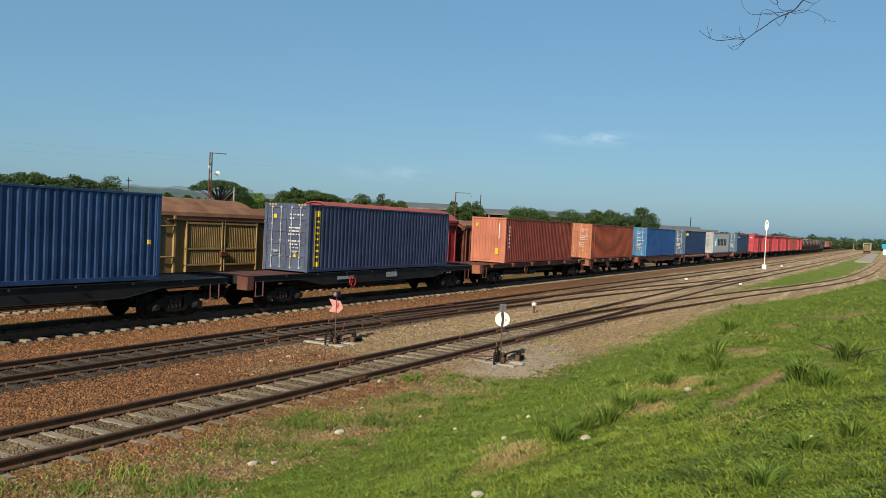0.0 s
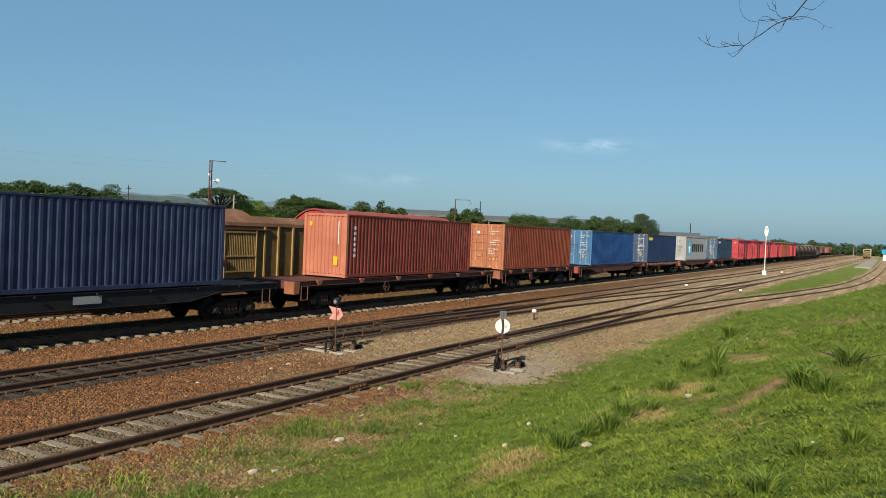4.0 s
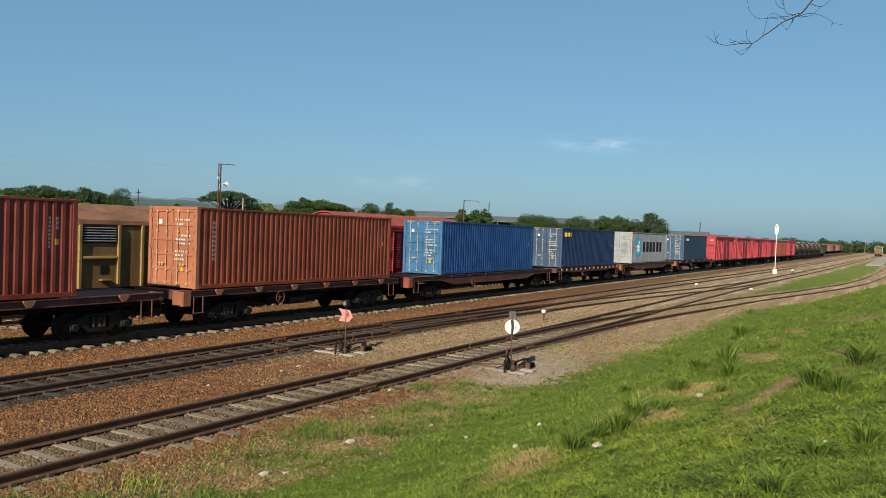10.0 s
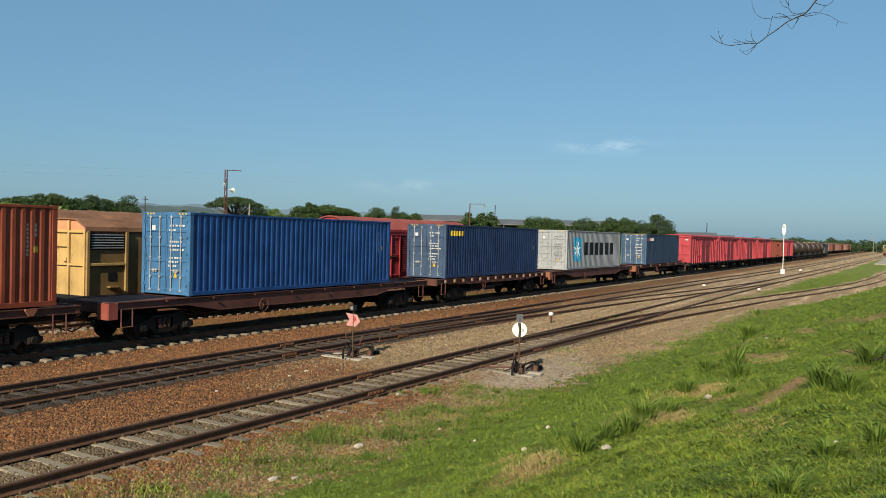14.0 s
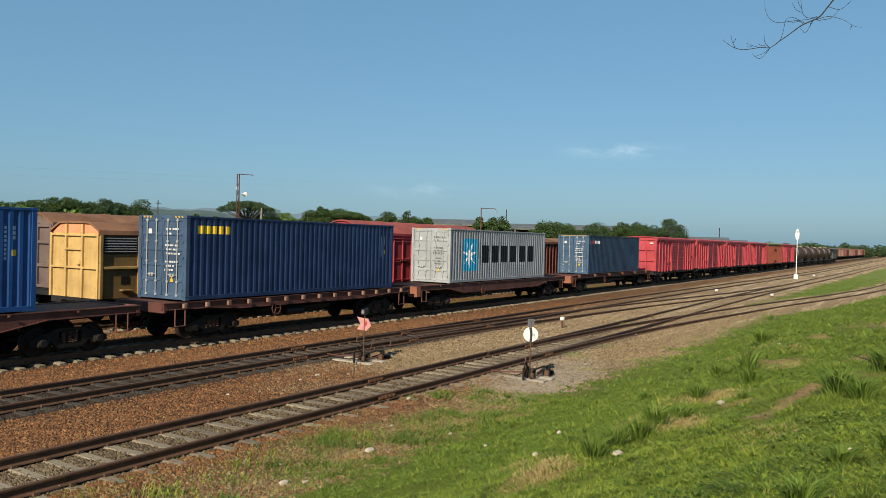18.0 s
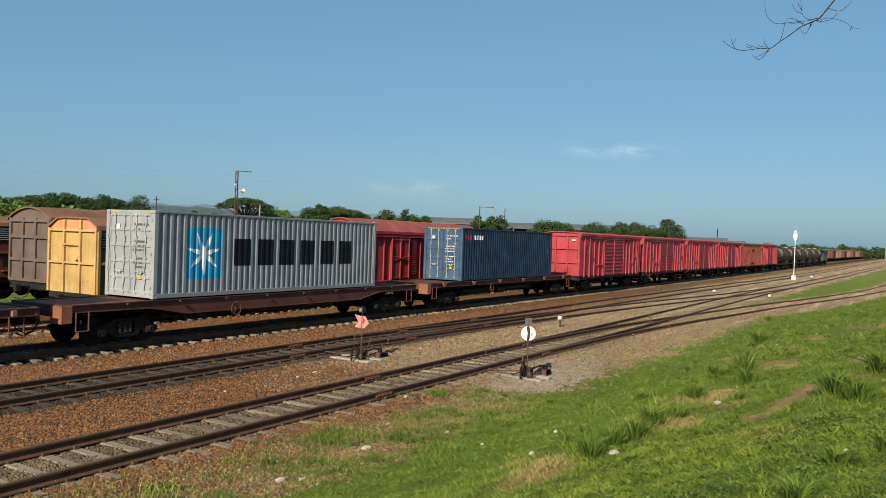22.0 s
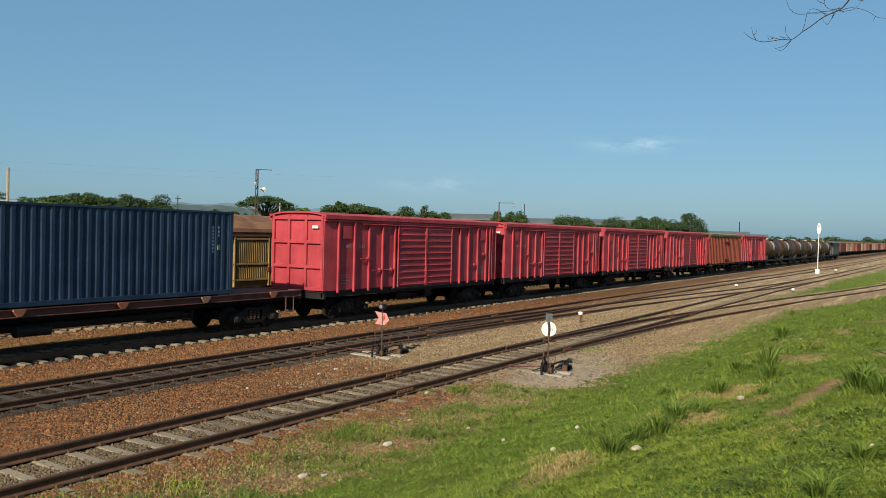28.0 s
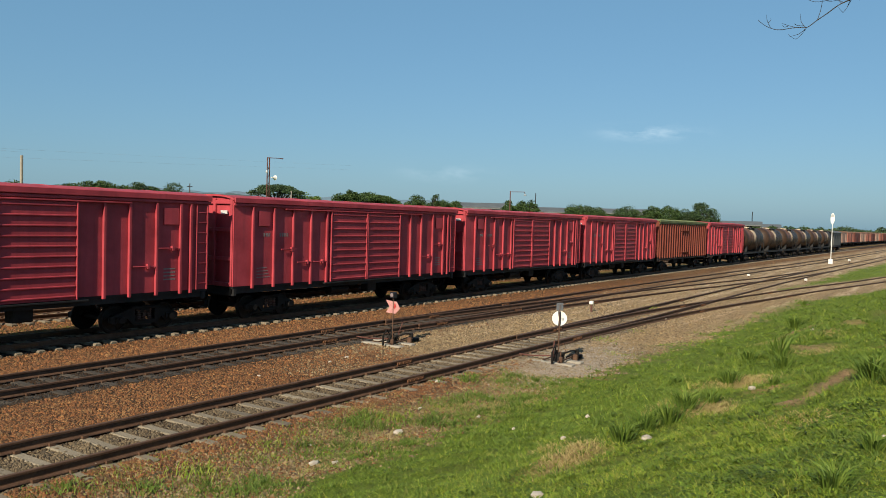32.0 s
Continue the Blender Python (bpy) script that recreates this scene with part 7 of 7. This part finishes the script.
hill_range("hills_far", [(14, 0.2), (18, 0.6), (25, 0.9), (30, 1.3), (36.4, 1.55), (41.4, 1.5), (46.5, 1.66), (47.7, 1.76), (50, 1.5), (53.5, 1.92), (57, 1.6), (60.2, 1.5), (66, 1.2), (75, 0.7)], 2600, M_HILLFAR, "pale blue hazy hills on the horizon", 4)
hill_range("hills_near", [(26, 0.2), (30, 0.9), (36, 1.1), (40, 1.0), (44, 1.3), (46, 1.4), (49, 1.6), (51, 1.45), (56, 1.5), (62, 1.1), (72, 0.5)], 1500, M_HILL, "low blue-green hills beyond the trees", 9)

M_SHEDROOF = plain("grey_sheet_roof", (0.13, 0.14, 0.145), (0.20, 0.21, 0.215), 0.5, 0.6, 0.2, 0.2, 0.01, 4)
# The dark tone carries the shade inside the open bays.
M_SHEDWALL = plain("shaded_shed_wall", (0.035, 0.035, 0.032), (0.07, 0.068, 0.06), 0.6, 0.9, 0, 0.2, 0.01, 5)


def shed(az, el, dist, length, depth, turn, label, wall=None, roof=None, open_side=True):
    """A long low-pitched shed; its ridge at that height above the eye line. open_side: bays between posts under a deep eave."""
    x, y = at_az(az, dist)
    top = 3.62 + dist * math.tan(radians(el))
    w = thing("warehouse", pose(x, y, -0.3, 0, 0, turn), label, "building", "sheds beyond the yard")
    e = top - 1.1
    wall = wall or M_SHEDWALL
    if open_side:
        part("wall", S().box(-length / 2, length / 2, depth / 2 - 0.2, depth / 2, 0, e), wall, w)
        part("fascia", S().box(-length / 2, length / 2, -depth / 2 - 0.6, -depth / 2 - 0.5, e - 0.32, e + 0.02), M_SHEDROOF, w)
        part("rail_beam", S().cbox(-length / 2, length / 2, -depth / 2 - 0.1, -depth / 2 + 0.1, e - 1.9, e - 1.6, 0.02), M_CONCRETE, w)
        n = max(2, int(length / 5))
        for k in range(n + 1):
            xk = -length / 2 + 0.25 + k * (length - 0.5) / n
            part("post", S().cbox(xk - 0.18, xk + 0.18, -depth / 2 - 0.18, -depth / 2 + 0.18, 0, e - 0.05, 0.02), M_CONCRETE, w)
    else:
        part("wall", S().box(-length / 2, length / 2, -depth / 2, -depth / 2 + 0.2, 0, e), wall, w)
        part("wall", S().box(-length / 2, length / 2, depth / 2 - 0.2, depth / 2, 0, e), wall, w)
        for k in range(int(length / 4)):
            xk = -length / 2 + 2 + k * 4
            part("window", S().cbox(xk - 0.8, xk + 0.8, -depth / 2 - 0.03, -depth / 2 - 0.004, e * 0.45, e * 0.75, 0.01), M_BLACK, w)
    for sx in (-1, 1):
        a, b = sorted((sx * length / 2, sx * (length / 2 - 0.2)))
        part("gable", S().prism([(-depth / 2 + 0.21, 0 if not open_side else e - 0.4), (-depth / 2 + 0.21, e), (0, top + 0.2), (depth / 2 - 0.21, e), (depth / 2 - 0.21, 0 if not open_side else e - 0.4)], "x", a, b), wall, w)
    part("roof", S().prism([(-depth / 2 - 0.6, e - 0.05), (0, top + 0.3), (depth / 2 + 0.6, e - 0.05), (depth / 2 + 0.6, e + 0.1), (0, top + 0.46), (-depth / 2 - 0.6, e + 0.1)], "x", -length / 2 - 0.5, length / 2 + 0.5), roof or M_SHEDROOF, w)


shed(30.6, 1.4, 230, 14, 12, -62, "long grey-roofed railway shed behind trees")
shed(25.2, 1.2, 250, 18, 14, -66, "long grey-roofed railway shed behind trees")
shed(21.0, 1.22, 270, 26, 14, -69, "long grey-roofed railway shed behind trees")
shed(12.8, 0.58, 330, 16, 12, -78, "grey-roofed shed with pale walls")
shed(11.2, 0.42, 360, 12, 12, -78, "grey-roofed shed with pale walls")
shed(62.5, 1.35, 125, 8, 9, -30, "white-walled shed with pale roof", M_WHITE, M_GALV, False)
shed(64.0, 1.55, 150, 12, 9, -28, "white-walled shed with pale roof", M_WHITE, M_WHITE, False)
shed(-0.05, 0.0, 320, 3.4, 3.4, -90, "small white and blue trackside hut", M_WHITE, M_CYAN, False)

shed(-1.1, 0.3, 345, 9, 7, -90, "low shed with a rusty orange roof", M_WHITE, M_PEACH, False)

plat = part("platform", S().cbox(175, 330, 2.6, 5.6, -0.4, 0.12, 0.05), M_CONCRETE)
tagged(plat, "pale concrete platform beside the siding", "platform", kind="structure")


def far_loco():
    """A work locomotive seen end on, far down the near track."""
    x = 338.0
    y = float(line_y(LINE_NEAR, x))
    w = thing("locomotive", pose(x, y, 0.0), "small olive and cream locomotive standing far down the yard", "locomotive")
    part("hood", S().cbox(0.5, 6, -1.1, 1.1, 1.2, 2.9, 0.1), paint("olive_hood", (0.16, 0.13, 0.06)), w)
    part("cab", S().cbox(6, 8.4, -1.4, 1.4, 1.2, 3.7, 0.1), paint("cream_cab", (0.45, 0.40, 0.28)), w)
    part("window", S().cbox(5.97, 6.0, -1.1, 1.1, 2.95, 3.45, 0.005), M_BLACK, w)
    part("frame_plate", S().cbox(0, 8.6, -1.35, 1.35, 0.8, 1.2, 0.05), M_ORANGESTEEL, w)
    running_gear(w, 8.6, 2.0)


far_loco()


def cloud_wisp(az, el, wide, high, dens):
    """A faint wisp of high cloud far out, with an uneven edge."""
    m, t, b = nodes_of("thin_cloud")
    t.nodes.remove(b)
    c = t.nodes.new("ShaderNodeTexCoord").outputs["Generated"]
    sep = t.nodes.new("ShaderNodeSeparateXYZ")
    t.links.new(c, sep.inputs[0])
    fade = None
    for i in (0, 2):
        d = math_node(t, "SUBTRACT", 1.0, math_node(t, "MULTIPLY", math_node(t, "ABSOLUTE", math_node(t, "SUBTRACT", sep.outputs[i], 0.5)), 2.0))
        d = math_node(t, "POWER", d, 1.5)
        fade = d if fade is None else math_node(t, "MULTIPLY", fade, d)
    n = ramp(t, noise_node(t, c, 3.5, 6, 0.6, (1.0, 1.0, 0.6)), 0.4, 0.75)
    em = t.nodes.new("ShaderNodeEmission")
    em.inputs[0].default_value = (0.50, 0.62, 0.70, 1)
    tr = t.nodes.new("ShaderNodeBsdfTransparent")
    mx = t.nodes.new("ShaderNodeMixShader")
    t.links.new(math_node(t, "MULTIPLY", math_node(t, "MULTIPLY", fade, n), dens), mx.inputs[0])
    t.links.new(tr.outputs[0], mx.inputs[1])
    t.links.new(em.outputs[0], mx.inputs[2])
    t.links.new(mx.outputs[0], t.nodes["Material Output"].inputs["Surface"])
    x, y = at_az(az, 3800)
    ob = part("cloud", S().add([(-wide, 0, -high), (wide, 0, -high), (wide, 0, high), (-wide, 0, high)], [(0, 1, 2, 3)]), m)
    ob.matrix_basis = pose(x, y, 3800 * math.tan(radians(el)), 0, 0, az - 90)
    tagged(ob, "faint white wisp of high cloud", "cloud", kind="structure")


cloud_wisp(18.9, 6.6, 330, 60, 0.9)
cloud_wisp(33.0, 3.6, 330, 70, 0.45)


# ---------- overhead twig ----------
def bare_tree():
    w = thing("bare_tree", pose(5.2, -4.6, height_at(5.2, -4.6)), "leafless tree reaching a fine branch over the view", "tree")
    inv = w.matrix_basis.inverted()

    def aimed(v, d):
        return tuple(inv @ (EYE + Vector(v) * d))
    part("trunk", S().tube([(0, 0, 0), (0.15, 0.1, 2.0), (0.1, 0.35, 4.2), (0.3, 0.6, 5.6)], [0.17, 0.14, 0.10, 0.05], 10), M_BARK, w)
    d = 8.0

    def sky(px, py):
        a, b = 31.16, -0.74
        m = aim(a, b, 1.42).to_3x3()
        return m @ Vector(((px - 784) / 1412.4, (441 - py) / 1412.4, -1))
    def curve(pts, n=4):
        """A smooth line through points."""
        pts = [Vector(p) for p in pts]
        out = []
        for i in range(len(pts) - 1):
            p0, p1, p2, p3 = pts[max(i - 1, 0)], pts[i], pts[i + 1], pts[min(i + 2, len(pts) - 1)]
            for k in range(n):
                u = k / n
                out.append(0.5 * (2 * p1 + (p2 - p0) * u + (2 * p0 - 5 * p1 + 4 * p2 - p3) * u * u + (3 * p1 - p0 - 3 * p2 + p3) * u ** 3))
        return out + [pts[-1]]

    def twig(path, r0, r1, sway=0.0):
        pts = curve([aimed(sky(1176 + a / 2, b / 2), d + sway * math.sin(i * 1.3)) for i, (a, b) in enumerate(path)])
        return pts, [r0 + (r1 - r0) * i / (len(pts) - 1) for i in range(len(pts))]
    main, radii = twig([(760, -200), (672, -80), (601, 0), (556, 55), (516, 75), (486, 90), (446, 120), (416, 140), (381, 165), (346, 165), (286, 173), (251, 165), (226, 150), (213, 138)], 0.0085, 0.0018)
    root = curve([(0.1, 0.35, 4.2), tuple((Vector((0.1, 0.35, 4.2)) + Vector(main[0])) * 0.5 + Vector((0, 0, 0.5))), tuple(main[0])])
    s = S().tube(root, [0.05 - 0.039 * i / (len(root) - 1) for i in range(len(root))], 8).tube(main, radii, 6)
    for path in ([(416, 140), (426, 110), (433, 75), (438, 66)], [(546, 55), (516, 65), (466, 70), (406, 77), (376, 60), (363, 30), (361, -10)], [(381, 165), (366, 185), (346, 204), (331, 200), (316, 187)], [(374, 172), (352, 188), (322, 197)],
                 [(346, 166), (316, 158), (296, 150)], [(318, 159), (304, 164), (297, 158)], [(376, 165), (361, 145), (359, 118)], [(368, 160), (348, 158), (338, 152)], [(256, 165), (246, 145), (241, 120)], [(248, 150), (256, 140), (258, 132)],
                 [(556, 55), (516, 60), (496, 45), (491, 15), (488, -8)], [(491, 40), (471, 30), (459, 8)], [(494, 30), (482, 12), (478, -4)], [(536, 62), (521, 90), (506, 112), (499, 110), (486, 95)], [(526, 70), (521, 88), (510, 108)],
                 [(546, 66), (586, 55), (636, 65), (676, 88), (706, 93)], [(671, 86), (666, 94), (664, 102)], [(586, 20), (626, 30), (656, 10), (670, -6)], [(556, 68), (596, 60), (626, 30)], [(506, 80), (486, 72), (460, 76), (440, 70)], [(520, 74), (540, 66), (560, 72)], [(500, 84), (480, 66), (456, 58), (440, 62)]):
        pts, radii = twig(path, 0.0032, 0.0014, 0.05)
        s.tube(pts, radii, 5)
    part("branch", s, M_TWIG, w)


bare_tree()


# ---------- tussocks, weeds, litter on the bank ----------
for k, (px, py, h, n) in enumerate([(1328, 592, 0.62, 170), (1308, 664, 0.36, 120), (1302, 640, 0.55, 40), (1142, 735, 0.34, 130), (1109, 758, 0.34, 130), (1068, 775, 0.34, 130), (1031, 794, 0.33, 120), (1463, 682, 0.42, 200), (1500, 690, 0.36, 150), (1463, 808, 0.22, 110),
                                     (1544, 640, 0.38, 200), (1250, 650, 0.34, 90), (1217, 690, 0.30, 100), (1183, 724, 0.26, 90), (1396, 872, 0.24, 110), (1342, 552, 0.5, 70), (1555, 780, 0.25, 90), (1290, 690, 0.2, 60), (1200, 640, 0.24, 80), (1120, 690, 0.2, 80), (960, 700, 0.2, 80), (880, 690, 0.2, 80)]):
    x, y = sight(px, py, AHEAD)
    grass_clump("grass_tussock", x, y, n, h, h, M_TUSSOCK, "tall dark green grass tussock on the bank", 200 + k)
clump_field("weeds", [(*sight(px, py, AHEAD), h, n) for px, py, h, n in [
    (270, 862, 0.16, 160), (373, 834, 0.12, 130), (414, 810, 0.13, 150), (448, 787, 0.12, 120), (638, 758, 0.16, 160), (328, 798, 0.09, 80), (144, 862, 0.12, 90), (540, 742, 0.09, 80), (500, 800, 0.10, 110), (1085, 560, 0.2, 60),
    (1000, 615, 0.14, 110), (860, 700, 0.10, 100), (700, 735, 0.12, 120), (800, 690, 0.09, 80), (1020, 640, 0.12, 120), (580, 785, 0.1, 110), (1060, 600, 0.1, 90), (230, 830, 0.08, 60), (300, 870, 0.12, 120), (200, 875, 0.1, 80)]],
    M_GRASS, "low green weeds growing through the gravel", "weeds", 71, 0.24, 1.2)
clump_field("dry_grass", [(*sight(px, py), 0.07, n * 2) for px, py, n in [(885, 798, 500), (905, 803, 450), (1130, 730, 450), (1145, 722, 300), (1200, 682, 500), (1060, 722, 350), (1330, 630, 350), (1140, 690, 250), (1290, 742, 150), (1250, 612, 300), (1350, 600, 250), (1210, 672, 350)]],
            M_STRAW, "dry straw-coloured grass on small mounds", "dry grass", 72, 0.19, 1.6)


def verge(seed, n, share, tall):
    """Spots in ragged patches between the near rails and the foot of the bank."""
    rng = np.random.default_rng(seed)
    out = []
    while len(out) < n:
        x = float(rng.uniform(4.5, 18.5))
        y = float(foot_y(x) + rng.uniform(-0.5, 2.3))
        patch = float(wobble(x, y, 1.1, seed)) + 0.5 * float(wobble(x, y, 3.1, seed + 2.0)) - 0.35 * (y - float(foot_y(x)))
        if y < float(line_y(LINE_NEAR, x)) - 1.0 and patch > rng.uniform(-0.5, 0.5):
            out.append((x, y, float(rng.uniform(0.35, 1.0)) * tall, int(rng.integers(12, 40) * share)))
    return out


clump_field("verge_weeds", verge(5, 560, 1.0, 0.10), M_HERB, "sparse small weeds along the edge of the gravel", "weeds", 73, 0.11, 1.4)
clump_field("verge_tufts", verge(9, 120, 2.6, 0.2), M_TUSSOCK, "leafy dark green tufts where the grass meets the gravel", "weeds", 75, 0.13, 1.5)
clump_field("verge_straw", verge(6, 800, 0.9, 0.085), M_STRAW, "dry stalks scattered along the edge of the gravel", "dry grass", 74, 0.16, 1.8)


def dead_branch():
    x, y = sight(1540, 640, AHEAD)
    w = thing("dead_branch", pose(x, y, height_at(x, y)), "grey dead branches lying in the tall grass", "branch")
    rnd = random.Random(4)
    for k in range(7):
        a, l = k * 0.9, rnd.uniform(0.22, 0.5)
        part("twig", S().tube([(0, 0, 0.05), (l * 0.5 * math.cos(a), l * 0.5 * math.sin(a), rnd.uniform(0.06, 0.16)), (l * math.cos(a + 0.3), l * math.sin(a + 0.3), rnd.uniform(0.08, 0.25))], [0.009, 0.006, 0.003], 5), M_TWIG, w)


dead_branch()


def litter():
    rnd = random.Random(8)
    for px, py, s in ((600, 768, 0.10), (448, 824, 0.09), (486, 822, 0.06), (744, 740, 0.05), (1036, 779, 0.06), (892, 778, 0.05), (1217, 692, 0.06), (640, 724, 0.05), (672, 677, 0.07), (455, 710, 0.04), (735, 577, 0.05), (30, 830, 0.12), (440, 790, 0.04), (845, 880, 0.06), (1435, 775, 0.025),
                      (655, 668, 0.05), (805, 762, 0.04), (935, 740, 0.05), (1320, 590, 0.06), (1165, 520, 0.08), (1070, 570, 0.12), (1000, 582, 0.05), (510, 632, 0.06), (350, 665, 0.05), (480, 640, 0.05)):
        x, y = sight(px, py)
        bm = bmesh.new()
        bmesh.ops.create_icosphere(bm, subdivisions=1, radius=s)
        for v in bm.verts:
            v.co = Vector((v.co.x * rnd.uniform(0.9, 1.6), v.co.y * rnd.uniform(0.7, 1.1), v.co.z * rnd.uniform(0.4, 0.8)))
        me = bpy.data.meshes.new("pale_stone")
        bm.to_mesh(me)
        bm.free()
        me.materials.append(M_LITTER)
        ob = new("pale_stone", me)
        ob.location = (x, y, height_at(x, y) + s * 0.25)
        tagged(ob, "pale chalky stone lying on the ground", "stone", "pale stones")


litter()

motions()
